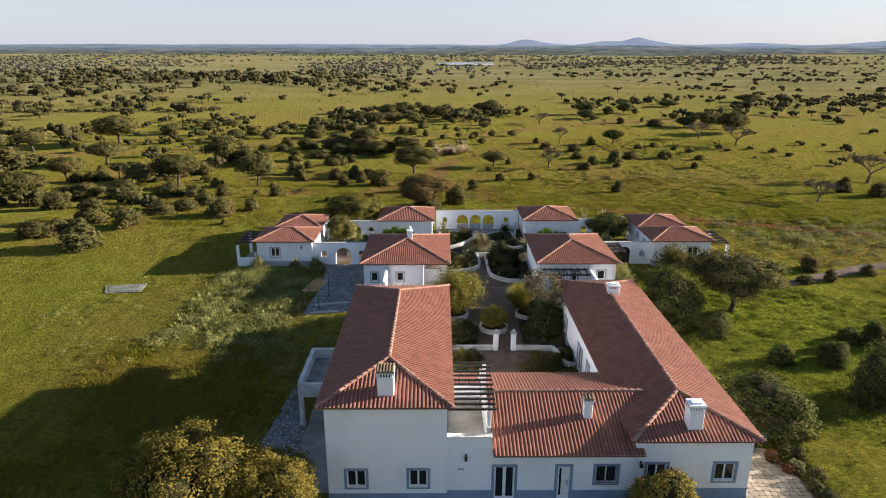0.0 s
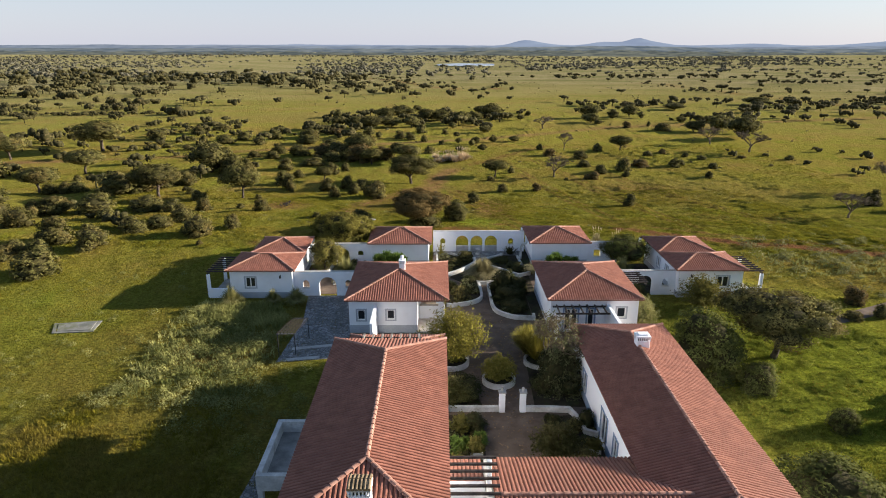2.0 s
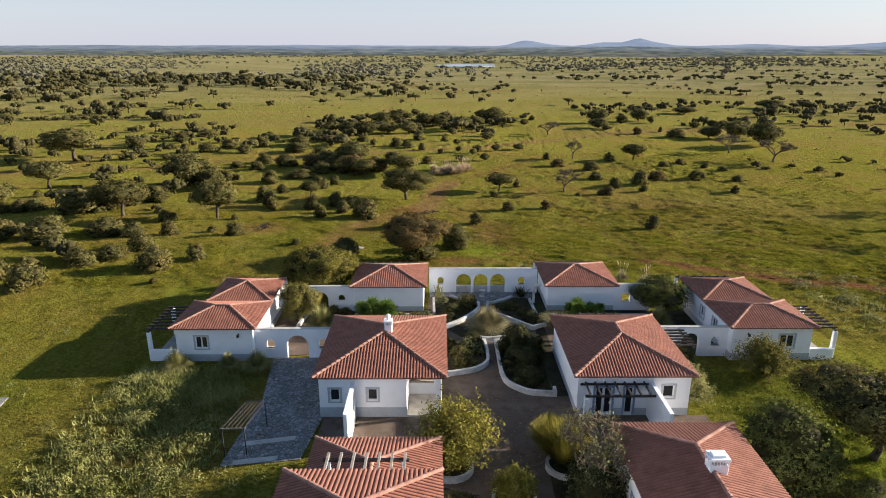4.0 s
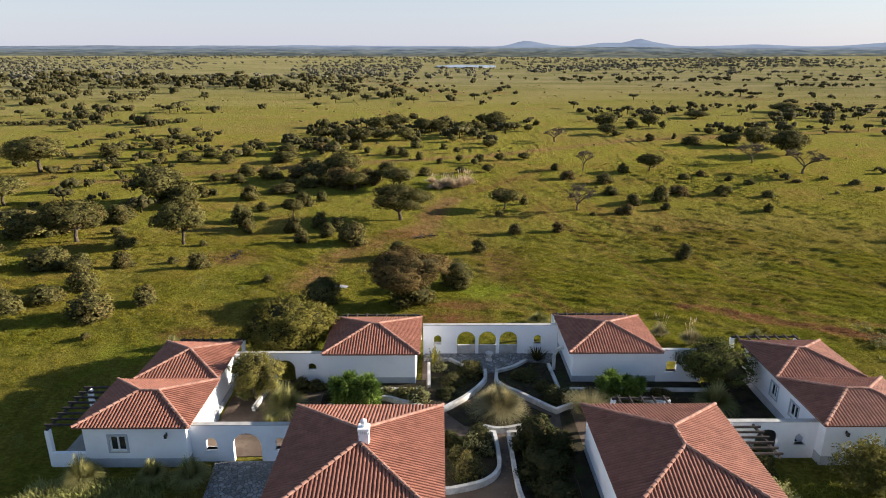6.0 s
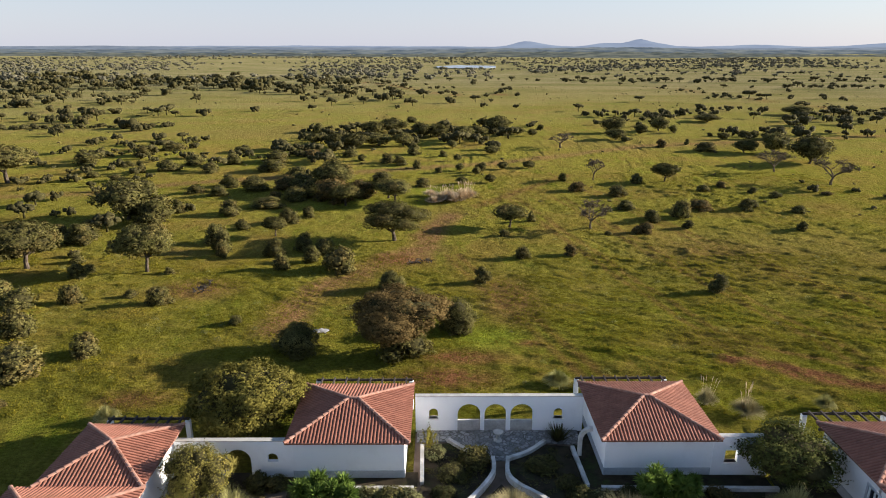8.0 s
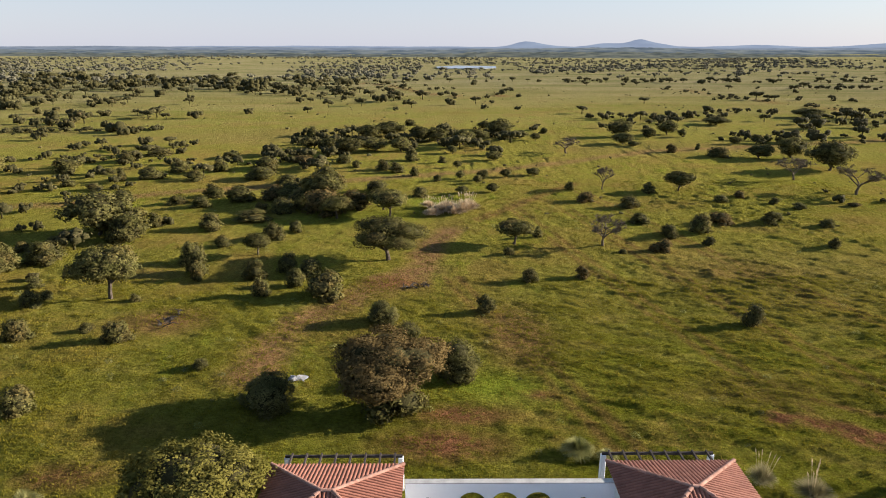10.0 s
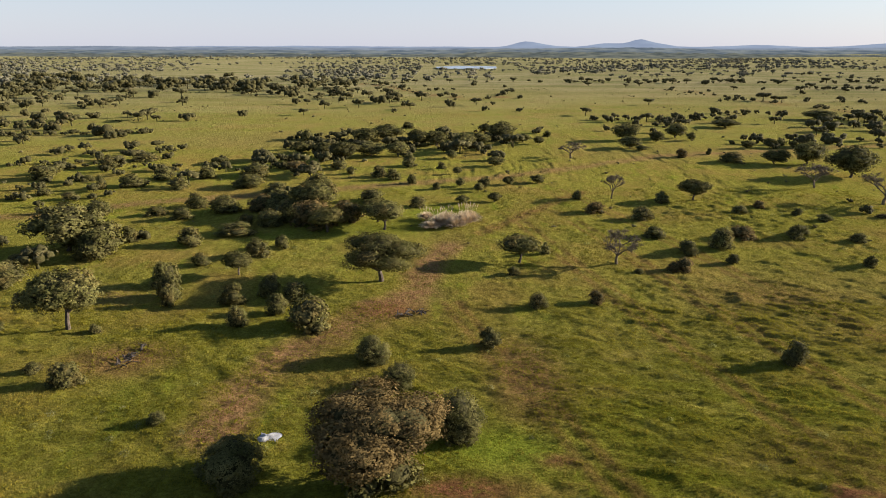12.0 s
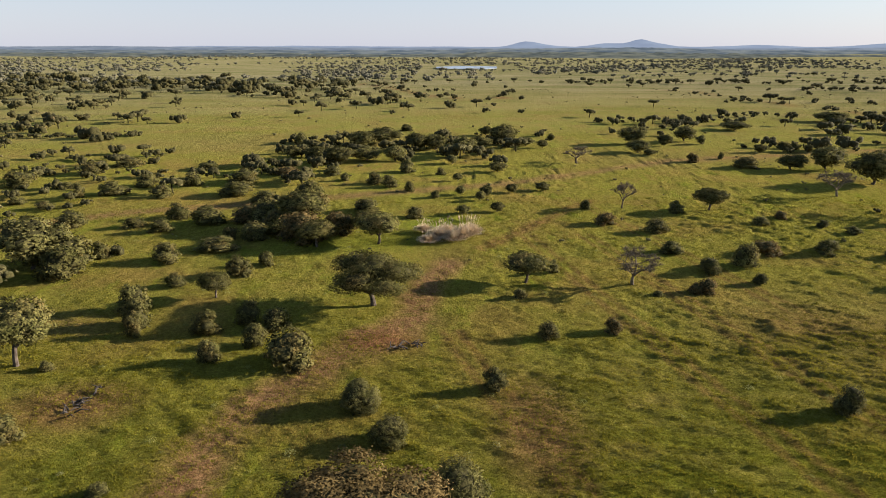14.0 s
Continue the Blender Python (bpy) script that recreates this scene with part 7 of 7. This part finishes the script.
plant([stem_bush("shrub", "loose dark green shrub in the court garden", "shrub", M_DARK, 140, 160, 9000, 0.03, 0.25, group="court shrubs"),
       stem_bush("shrub", "fresh green leafy shrub in the court garden", "shrub", M_LITTLE, 141, 90, 4200, 0.05, 0.2, group="court shrubs")],
      [(7.8, 43.2, 3.4, 2.7), (1.2, 41.2, 1.9, 1.7), (9.3, 41.6, 2.4, 1.9), (1.7, 45.8, 1.5, 1.6), (1.1, 49.9, 3.6, 2.3), (2.6, 43.3, 1.2, 1.7), (3.35, 40.9, 1.3, 1.7), (10.2, 43.8, 1.4, 1.0)], 33)
weeper = [tree_maker("shrub", "dark dense shrub in a garden bed", "shrub", M_HEDGE, 122, 0.02, 16, 4500, 0.032, 0.03, rad=(0.14, 0.22), dome=True)]
plant(weeper, [(9.3, 51.6, 3.7, 3.4), (9.6, 54.4, 2.6, 2.4), (7.0, 71.4, 2.8, 3.0), (7.4, 69.0, 3.4, 1.9), (7.6, 66.6, 3.0, 1.3), (8.4, 71.0, 2.4, 2.2), (3.4, 71.6, 2.0, 2.0), (1.9, 50.6, 3.2, 1.7), (2.6, 46.2, 1.8, 1.3),
               (10.3, 46.4, 1.2, 1.6), (20.4, 68.8, 2.0, 2.2)], 19)
plant([bare_tree(123, "half-bare climbing tree with pale twigs beside the long wing", leaves=900, mat=M_GREY)], [(9.3, 52.9, 4.9, 5.5)], 20)
plant([tree_maker("garden_tree", "olive-grey tree leaning over a garden wall", "tree", M_LITTLE, 124, 0.1, 18, 9000, 0.018, 0.03, rad=(0.09, 0.18))], [(-12.7, 77.6, 3.7, 3.9)], 21)
plant([tree_maker("garden_tree", "dark evergreen garden tree beside a bungalow", "tree", M_GREENDARK, 125, 0.1, 20, 11000, 0.022, 0.03)], [(22.0, 79.4, 4.8, 3.8)], 22)
plant([stem_bush("garden_tree", "airy olive-green small tree in grass beside a bungalow", "tree", M_LITTLE, 143, 170, 12000, 0.026, 0.2, open_=0.2)], [(26.5, 67.3, 4.7, 3.4)], 35)
plant([stem_bush("reed_stems", "thin pale yellow stems at a garden wall", "plant", M_YELLOW, 144, 14, 500, 0.05, 0.1, open_=0.3)], [(0.35, 82.6, 1.3, 2.6)], 36)
garden_set = [tree_maker("shrub", "small leafy shrub in a garden bed", "shrub", mat, 126 + k, 0.03, 11, 1300, 0.05, 0.03, "garden shrubs", dome=True)
              for k, mat in enumerate((M_OAK, M_DARK, M_GREY, M_HEDGE))]
rb_ = random.Random(31)
spots = [(2.6, 68.9, 1.7, 1.7), (2.0, 70.5, 1.2, 1.1), (3.4, 71.3, 1.9, 1.8), (1.6, 72.2, 1.5, 1.0), (3.4, 81.4, 2.2, 1.5), (2.0, 80.2, 2.0, 0.8), (0.9, 82.2, 1.5, 0.8), (1.4, 78.3, 1.6, 0.7),
         (7.6, 81.0, 2.0, 0.8), (8.9, 79.3, 1.5, 0.7), (10.6, 77.6, 1.8, 1.1), (12.4, 78.4, 1.6, 0.6), (17.6, 78.2, 1.6, 0.7), (-1.6, 78.0, 2.0, 0.9), (-3.0, 78.3, 1.5, 0.8), (-6.9, 77.9, 1.7, 0.8),
         (-8.6, 79.2, 1.5, 0.9), (-9.8, 79.3, 1.6, 1.0), (-0.7, 77.4, 2.0, 1.2), (9.4, 77.6, 2.0, 1.1)]
plant(garden_set, spots, 23)
spots = [(0.7 + rb_.random() * 2.4, 39 + rb_.random() * 8.5, rb_.uniform(0.6, 1.3), rb_.uniform(0.4, 0.9)) for _ in range(12)]
spots += [(7.6 + rb_.random() * 3, 39.5 + rb_.random() * 8, rb_.uniform(0.6, 1.3), rb_.uniform(0.4, 1.0)) for _ in range(12)]
spots += [(6.0 + rb_.random() * 3, 65.6 + rb_.random() * 6.5, rb_.uniform(0.6, 1.2), rb_.uniform(0.3, 0.8)) for _ in range(12)]
spots += [(21.6 + rb_.random() * 1.2, 27 + k * 0.9, rb_.uniform(0.9, 1.5), rb_.uniform(0.6, 1.1)) for k in range(10)]
for i, s in enumerate(spots):
    place(garden_set[i % 4], *s, rb_.uniform(0, 6), False)
plant([tree_maker("shrub", "red-leaved shrub beside the flagstone terrace", "shrub", M_RED, 131, 0.03, 10, 900, 0.07, 0.03)], [(20.6, 33.2, 1.0, 0.7), (21.1, 32.2, 0.9, 0.6)], 25)
plant([clump("dry_reeds", "pale cream dry reed patch in the pasture", "grass", M_STRAW, 132 + k, 2200, 0.013, 0.3, 1.1, plumes=10, group="reed patch") for k in range(2)],
      [(5.6, 163.2, 4.4, 2.9), (4.0, 162.0, 4.2, 2.2), (1.8, 163.4, 4.2, 2.2), (-0.6, 166.8, 3.4, 1.6), (2.8, 165.6, 4.0, 2.0), (0.2, 161.4, 3.6, 1.4), (6.6, 164.6, 3.8, 2.7)], 26)


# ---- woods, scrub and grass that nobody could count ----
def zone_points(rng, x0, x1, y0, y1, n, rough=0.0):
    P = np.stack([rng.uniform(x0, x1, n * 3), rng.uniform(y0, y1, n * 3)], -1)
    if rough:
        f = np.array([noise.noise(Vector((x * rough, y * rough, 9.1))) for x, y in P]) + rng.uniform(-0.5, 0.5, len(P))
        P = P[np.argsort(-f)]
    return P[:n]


def woods(name, label, zones, leaves, seed, category="trees", mat=None, rows=()):
    """Trees in the distance, in one mesh: flat-topped or rounded crowns of a few billows, leaf sprays and a plain stem each.
    rows: lines (xa, ya, xb, yb, number, low, high, width) of shrubs along tracks and hollows."""
    rng = np.random.default_rng(seed)
    V, N, T, Q, o = [], [], [], [], 0
    lv_all, ln_all = [], []
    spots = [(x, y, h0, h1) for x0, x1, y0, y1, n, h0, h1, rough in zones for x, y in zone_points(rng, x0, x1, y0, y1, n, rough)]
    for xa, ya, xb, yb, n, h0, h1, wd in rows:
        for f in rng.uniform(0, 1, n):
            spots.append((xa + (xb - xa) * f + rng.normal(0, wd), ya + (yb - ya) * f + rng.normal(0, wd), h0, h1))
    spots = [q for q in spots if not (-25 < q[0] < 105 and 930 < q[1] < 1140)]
    near = leaves > 30
    for x, y, h0, h1 in spots:
        h = h0 + (h1 - h0) * rng.uniform(0, 1) ** 1.6
        z = ground_z(x, y)
        tall = h > 2.6 and rng.uniform() < 0.55
        w = h * (rng.uniform(1.35, 2.0) if tall else rng.uniform(1.2, 1.9))
        k = rng.integers(7, 11) if near else rng.integers(4, 6)
        a = np.arange(k) * 2.4 + rng.uniform(0, 6)
        q = 0.37 * w * np.sqrt((np.arange(k) + 0.3) / k) * rng.uniform(0.8, 1.15, k)
        level = (0.56, 0.78) if tall else (0.22, 0.62)
        c = np.stack([np.cos(a) * q, np.sin(a) * q, h * rng.uniform(*level, k)], -1) + [x, y, z]
        r = rng.uniform(0.12, 0.21, k) * w
        sq = np.array([1, 1, min(1.0, (0.24 if tall else 0.42) * h / (0.19 * w))])
        mid = np.array([x, y, z + h * (0.45 if tall else 0.1)])
        for cc, rr in zip(c, r):
            bv, bt, bq = ball(rng, (0, 0, 0), rr * (0.86 if near else 0.95), 5, 3, 0.14)
            V.append(bv * sq + cc)
            N.append(unit(unit(bv) + 0.5 * unit(cc - mid)))
            T.append(bt + o)
            Q.append(bq + o)
            o += len(bv)
        pick = rng.integers(0, k, leaves)
        d = unit(rng.normal(0, 1, (leaves, 3)) + [0, 0, 0.2])
        p = c[pick] + d * r[pick][:, None] * sq * rng.uniform(0.8, 1.2, (leaves, 1))
        nn = unit(d + 0.5 * unit(p - mid) + rng.normal(0, 0.2, d.shape))
        lv_all.append(leaf_sprays(rng, p, nn, w * (0.065 if near else 0.13), 0.7)[0])
        ln_all.append(np.repeat(nn, 3, 0))
        s = 0.03 * w
        V.append(np.array([(x + e * s * f, y + g * s * f, zz) for zz, f in ((z - 0.3, 1), (z + h * 0.7, 0.5)) for e, g in ((-1, -1), (1, -1), (1, 1), (-1, 1))]))
        N.append(np.array([(e, g, 0.0) for _ in (0, 1) for e, g in ((-0.7, -0.7), (0.7, -0.7), (0.7, 0.7), (-0.7, 0.7))]))
        Q.append(np.array([(0, 1, 5, 4), (1, 2, 6, 5), (2, 3, 7, 6), (3, 0, 4, 7)]) + o)
        o += 8
    LV = np.concatenate(lv_all)
    LF = np.arange(len(LV)).reshape(-1, 3) + o
    T, Q = np.concatenate(T), np.concatenate(Q)
    # without mat, the billows under the leaves take the dark crown-shade colour
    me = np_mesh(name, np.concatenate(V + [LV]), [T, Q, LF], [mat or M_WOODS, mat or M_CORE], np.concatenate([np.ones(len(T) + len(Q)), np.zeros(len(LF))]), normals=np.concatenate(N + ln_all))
    return tagged(new(name, me), label, category, kind="stuff")


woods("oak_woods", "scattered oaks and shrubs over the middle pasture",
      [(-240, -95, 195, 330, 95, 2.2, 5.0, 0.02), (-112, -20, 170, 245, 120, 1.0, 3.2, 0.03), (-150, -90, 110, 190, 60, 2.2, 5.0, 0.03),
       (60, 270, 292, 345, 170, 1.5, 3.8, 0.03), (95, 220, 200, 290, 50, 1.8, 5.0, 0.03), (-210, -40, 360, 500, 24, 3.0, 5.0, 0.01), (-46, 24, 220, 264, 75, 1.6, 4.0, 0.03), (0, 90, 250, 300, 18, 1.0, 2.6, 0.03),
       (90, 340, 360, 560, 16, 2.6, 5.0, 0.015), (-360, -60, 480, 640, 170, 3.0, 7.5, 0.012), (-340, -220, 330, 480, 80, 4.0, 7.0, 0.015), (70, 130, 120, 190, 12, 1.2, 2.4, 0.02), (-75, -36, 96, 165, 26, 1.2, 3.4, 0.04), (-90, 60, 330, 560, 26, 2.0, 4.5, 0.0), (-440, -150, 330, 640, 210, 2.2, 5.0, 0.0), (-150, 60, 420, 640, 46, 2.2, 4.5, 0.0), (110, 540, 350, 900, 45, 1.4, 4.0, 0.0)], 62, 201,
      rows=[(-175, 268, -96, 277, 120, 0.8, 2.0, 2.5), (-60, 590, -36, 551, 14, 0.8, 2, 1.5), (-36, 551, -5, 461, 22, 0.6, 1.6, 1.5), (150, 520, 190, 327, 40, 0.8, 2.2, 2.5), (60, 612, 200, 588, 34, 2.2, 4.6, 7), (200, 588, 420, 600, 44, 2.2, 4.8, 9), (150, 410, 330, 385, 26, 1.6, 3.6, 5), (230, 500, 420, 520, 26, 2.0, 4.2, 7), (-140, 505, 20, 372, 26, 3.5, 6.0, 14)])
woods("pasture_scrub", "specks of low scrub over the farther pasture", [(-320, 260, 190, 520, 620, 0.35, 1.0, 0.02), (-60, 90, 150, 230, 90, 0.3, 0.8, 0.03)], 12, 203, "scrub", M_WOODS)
# these crowns wear the leaf colour with haze painted in
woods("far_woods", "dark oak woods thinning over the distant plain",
      [(-640, -70, 560, 930, 820, 2.6, 5.2, 0.006), (-70, 60, 620, 930, 90, 3.0, 6.0, 0.008), (95, 260, 760, 860, 60, 3.5, 6, 0.01), (150, 620, 640, 930, 190, 2.5, 5, 0.008), (40, 760, 880, 960, 240, 2.5, 5, 0.006), (-1000, 1000, 930, 1200, 1300, 3, 5.5, 0.005), (-1200, 1200, 1200, 1640, 1700, 3, 5.5, 0.004)], 9, 202, mat=M_HAZEWOODS)


def tufts(name, label, areas, mat, seed, h0, h1, w, per=4):
    """Short blades in tussocks over rectangles (x0, x1, y0, y1, number)."""
    rng = np.random.default_rng(seed)
    P = []
    for x0, x1, y0, y1, n in areas:
        x, y = rng.uniform(x0, x1, n * 2), rng.uniform(y0, y1, n * 2)
        f = 5.0 * relief(x, y) + 0.5 * vnoise(x * 0.2, y * 0.2, 7) + 0.6 * vnoise(x * 1.7, y * 1.7, 8) + rng.normal(0, 0.5, n * 2)
        e = np.maximum(np.abs(2 * (x - x0) / (x1 - x0) - 1), np.abs(2 * (y - y0) / (y1 - y0) - 1))
        f -= 4.0 * np.clip(e + 0.18 * np.sin(x * 0.5 + y * 0.4) - 0.72, 0, 1) if x1 - x0 < 40 else 0
        f -= 4.0 * (seg_dist(x, y, RED_STRIP) < 1.1)
        k = np.argsort(-f)[:n]
        P.append(np.stack([x[k], y[k]], -1))
    P = np.concatenate(P)
    z = np.array([ground_z(x, y) for x, y in P]) + relief(P[:, 0], P[:, 1])
    n = len(P)
    c = np.repeat(np.concatenate([P, z[:, None]], 1), per, 0) + np.concatenate([rng.normal(0, w * 1.2, (n * per, 2)), np.full((n * per, 1), -0.12)], 1)
    hh = np.repeat(rng.uniform(h0, h1, n), per) * rng.uniform(0.6, 1.1, n * per) + 0.12
    a = rng.uniform(0, 2 * pi, n * per)
    s = np.stack([np.cos(a), np.sin(a), 0 * a], -1) * (w * rng.uniform(0.5, 1.0, n * per))[:, None]
    tip = c + np.stack([rng.normal(0, 0.35, n * per) * hh, rng.normal(0, 0.35, n * per) * hh, hh], -1)
    V = np.stack([c - s, c + s, tip], 1).reshape(-1, 3)
    me = np_mesh(name, V, [np.arange(len(V)).reshape(-1, 3)], [mat])
    return tagged(new(name, me), label, "grass", kind="stuff")


tufts("grass", "tussocks of green and yellowing pasture grass",
      [(-60, 60, 87, 130, 80000), (-85, 85, 130, 190, 40000), (-55, -10.5, 25, 68, 14000), (-60, -24, 68, 90, 6000), (22.5, 62, 30, 68, 8000), (34, 70, 68, 90, 5000)], M_TUFT, 301, 0.05, 0.19, 0.065, 3)
tufts("grass", "lush long grass beside the long wing", [(20.5, 50, 34, 62, 12000), (18.6, 40, 57.5, 70.4, 6000)], M_LUSHGRASS, 302, 0.06, 0.22, 0.06)
tufts("scrub", "pale overgrown weeds beside the stone drive", [(-25, -13.2, 50, 67, 1200), (36, 56, 74, 84, 300), (-24, -14, 63, 68.5, 1500)], M_SCRUB, 303, 0.15, 0.55, 0.10, 5)


tufts("grass", "rough long grass in the shade of the tall wing", [(-28, -10, 29, 50, 6000)], M_TUFT, 305, 0.12, 0.4, 0.05, 4)


def mounds(name, label, areas, mat, seed):
    rng = np.random.default_rng(seed)
    V, N, F, o = [], [], [], 0
    for x0, x1, y0, y1, n, r0, r1 in areas:
        for _ in range(n):
            x, y, r = rng.uniform(x0, x1), rng.uniform(y0, y1), rng.uniform(r0, r1)
            d = unit(rng.normal(0, 1, (190, 3)) * [1, 1, 0.7] + [0, 0, 0.3])
            p = d * [r, r, r * 0.75] * rng.uniform(0.6, 1.1, (190, 1)) + [x, y, ground_z(x, y) + r * 0.1]
            p[:, 2] += relief(np.array([x]), np.array([y]))[0]
            v, f = leaf_sprays(rng, p, d, r * 0.12, 1.2)
            N.append(np.repeat(unit(d + [0, 0, 0.5] + rng.normal(0, 0.25, d.shape)), 3, 0))
            V.append(v)
            F.append(f + o)
            o += len(v)
    return tagged(new(name, np_mesh(name, np.concatenate(V), [np.concatenate(F)], [mat], normals=np.concatenate(N))), label, "weeds", kind="stuff")


mounds("scrub", "low weedy mounds of pale green scrub", [(-24.5, -13.6, 49, 67, 270, 0.3, 0.85), (-13, -7.4, 43, 56, 50, 0.25, 0.7), (-34, -24, 46, 66, 26, 0.25, 0.6), (-48, -25, 46, 78, 60, 0.12, 0.4), (-38, -33, 55, 58, 14, 0.2, 0.5), (-19, -12, 46, 52, 30, 0.3, 0.8)], M_SCRUB, 311)
mounds("scrub", "pale grey scrub in the open grass", [(39, 66, 76, 90, 95, 0.35, 1.05), (44, 58, 66, 76, 30, 0.3, 0.8), (-30, 60, 90, 110, 30, 0.15, 0.4)], M_GREY, 315)
mounds("weeds", "bright green weeds beside the long wing", [(21, 56, 36, 64, 60, 0.2, 0.6), (23, 34, 50, 66, 30, 0.3, 0.6)], M_LUSHGRASS, 314)
mounds("weeds", "low plants spreading in the garden beds", [(6.0, 9.1, 65.2, 72.6, 60, 0.15, 0.4), (0.5, 3.2, 39, 47.6, 40, 0.12, 0.35), (7.8, 10.7, 39.4, 47.6, 45, 0.12, 0.35), (1.0, 4.3, 67.7, 72.6, 30, 0.12, 0.3),
       (-7.6, -0.4, 76.9, 78.7, 50, 0.15, 0.4), (0.3, 4.0, 78.6, 83.2, 55, 0.15, 0.45), (5.8, 9.6, 78.2, 83, 55, 0.15, 0.4), (10.6, 19, 76.9, 78.5, 60, 0.15, 0.4), (2.6, 8.0, 74, 77, 40, 0.15, 0.35),
       (-13.4, -8.2, 77.5, 80, 40, 0.15, 0.45)], M_OAK, 312)
mounds("scrub", "dry heather tufts over the open pasture", [(-60, 70, 92, 180, 240, 0.15, 0.42)], M_SCRUB, 313)
mounds("grass_tussock", "low tussocks of yellow-green grass in the pasture", [(4, 62, 91, 150, 260, 0.15, 0.34), (-36, 4, 91, 130, 80, 0.12, 0.28)], M_TUFT, 316)

# leaves blown over the court
rng_ = np.random.default_rng(401)
LP = np.concatenate([np.stack([rng_.uniform(x0, x1, n), rng_.uniform(y0, y1, n), np.full(n, 0.02)], -1)
                     for x0, x1, y0, y1, n in ((3.4, 7.0, 39, 52, 420), (1.0, 9.0, 56.5, 64, 520), (4.7, 5.4, 64, 73, 60), (2.6, 7.4, 53.5, 57, 160), (-13.0, -8.2, 57, 70, 160))])
lv_, lf_ = leaf_sprays(rng_, LP, np.tile([0.0, 0.0, 1.0], (len(LP), 1)), 0.11, 0.25)
tagged(new("leaf_litter", np_mesh("leaf_litter", lv_, [lf_], [M_LITTER])), "brown fallen leaves scattered over the gravel court", "leaves", kind="stuff")

# loose things in the pasture
rr = random.Random(7)
sh = Mesh()
for j in range(9):
    for i in range(13):
        u, v = i / 6 - 1, j / 4 - 1
        x, y = -10.2 + u * 0.75 + 0.1 * sin(3 * v), 102.2 + v * 0.55 + 0.12 * sin(4 * u)
        edge = max(abs(u), abs(v))
        sh.v.append((x, y, ground_z(x, y) + 0.06 + (0.26 * (1 - edge) + 0.12 * noise.noise(Vector((x * 3, y * 3, 0)))) * (edge < 0.99)))
sh.f = [(j * 13 + i, j * 13 + i + 1, j * 13 + i + 14, j * 13 + i + 13) for j in range(8) for i in range(12)]
sh.mi = [0] * len(sh.f)
tagged(sh.link("plastic_sheet", M_WHITEBAG), "crumpled greyish white sheet lying in the grass", "sheet")
for sx, sy, n, lab in ((-26.4, 116.4, 26, "line of dark dead branches in the grass"), (-1.4, 127.2, 18, "heap of dark dead branches on bare soil")):
    pile = thing("branch_pile", lab, "branches", at=(sx, sy, ground_z(sx, sy)))
    for k in range(n):
        x, y = sx + rr.uniform(-1, 1) * (0.5 if n > 20 else 1.6), sy + rr.uniform(-1, 1) * (2.6 if n > 20 else 0.6)
        a, l = rr.uniform(0, 6.28), rr.uniform(0.4, 1.2)
        z = ground_z(x, y) + 0.1
        Mesh().tube([(x, y, z - 0.05), (x + cos(a) * l * 0.5, y + sin(a) * l * 0.5, z + rr.uniform(0.05, 0.3)), (x + cos(a) * l, y + sin(a) * l, z + rr.uniform(0, 0.3))], [0.07, 0.05, 0.02], 5).link("branch", M_RUBBLE, pile)


# ---- flagstones of the terrace, one by one ----
terrace = tagged(Mesh().sheet([(17.5, 25.0), (21.9, 25.0), (21.6, 31), (21.0, 34.6), (18.6, 35.5), (17.5, 35.5)], -0.2, -0.012).link("paving", M_GRAVEL),
                 "beige crazy-paved flagstone terrace beside the long wing", "paving", kind="structure")
fr_ = random.Random(77)
STEP = 0.38
corner = {(i, j): (17.55 + i * STEP + fr_.uniform(-0.12, 0.12), 25.1 + j * STEP + fr_.uniform(-0.12, 0.12)) for i in range(12) for j in range(28)}
for i in range(11):
    for j in range(27):
        q = [corner[i, j], corner[i + 1, j], corner[i + 1, j + 1], corner[i, j + 1]]
        cx, cy = sum(p[0] for p in q) / 4, sum(p[1] for p in q) / 4
        if cx > 21.55 - max(0, (cy - 30) * 0.14) or (cy > 34.6 and cx > 19) or cy > 35.2:
            continue
        # each stone has a cut corner or two and a worn edge
        pts = []
        for k in range(4):
            a, b = Vector(q[k]), Vector(q[(k + 1) % 4])
            c = Vector((cx, cy))
            cut = fr_.uniform(0.08, 0.3)
            pts += [tuple((a.lerp(b, cut) - c) * 0.93), tuple((a.lerp(b, 1 - fr_.uniform(0.05, 0.2)) - c) * 0.93)]
        m = Mesh().sheet(pts, -0.03, 0.02)
        me = bpy.data.meshes.new("flagstone")
        me.from_pydata(m.v, [], m.f)
        me.materials.append(M_FLAG)
        s = new("flagstone", me)
        s.parent = terrace
        s.location = (cx, cy, fr_.uniform(-0.004, 0.006))
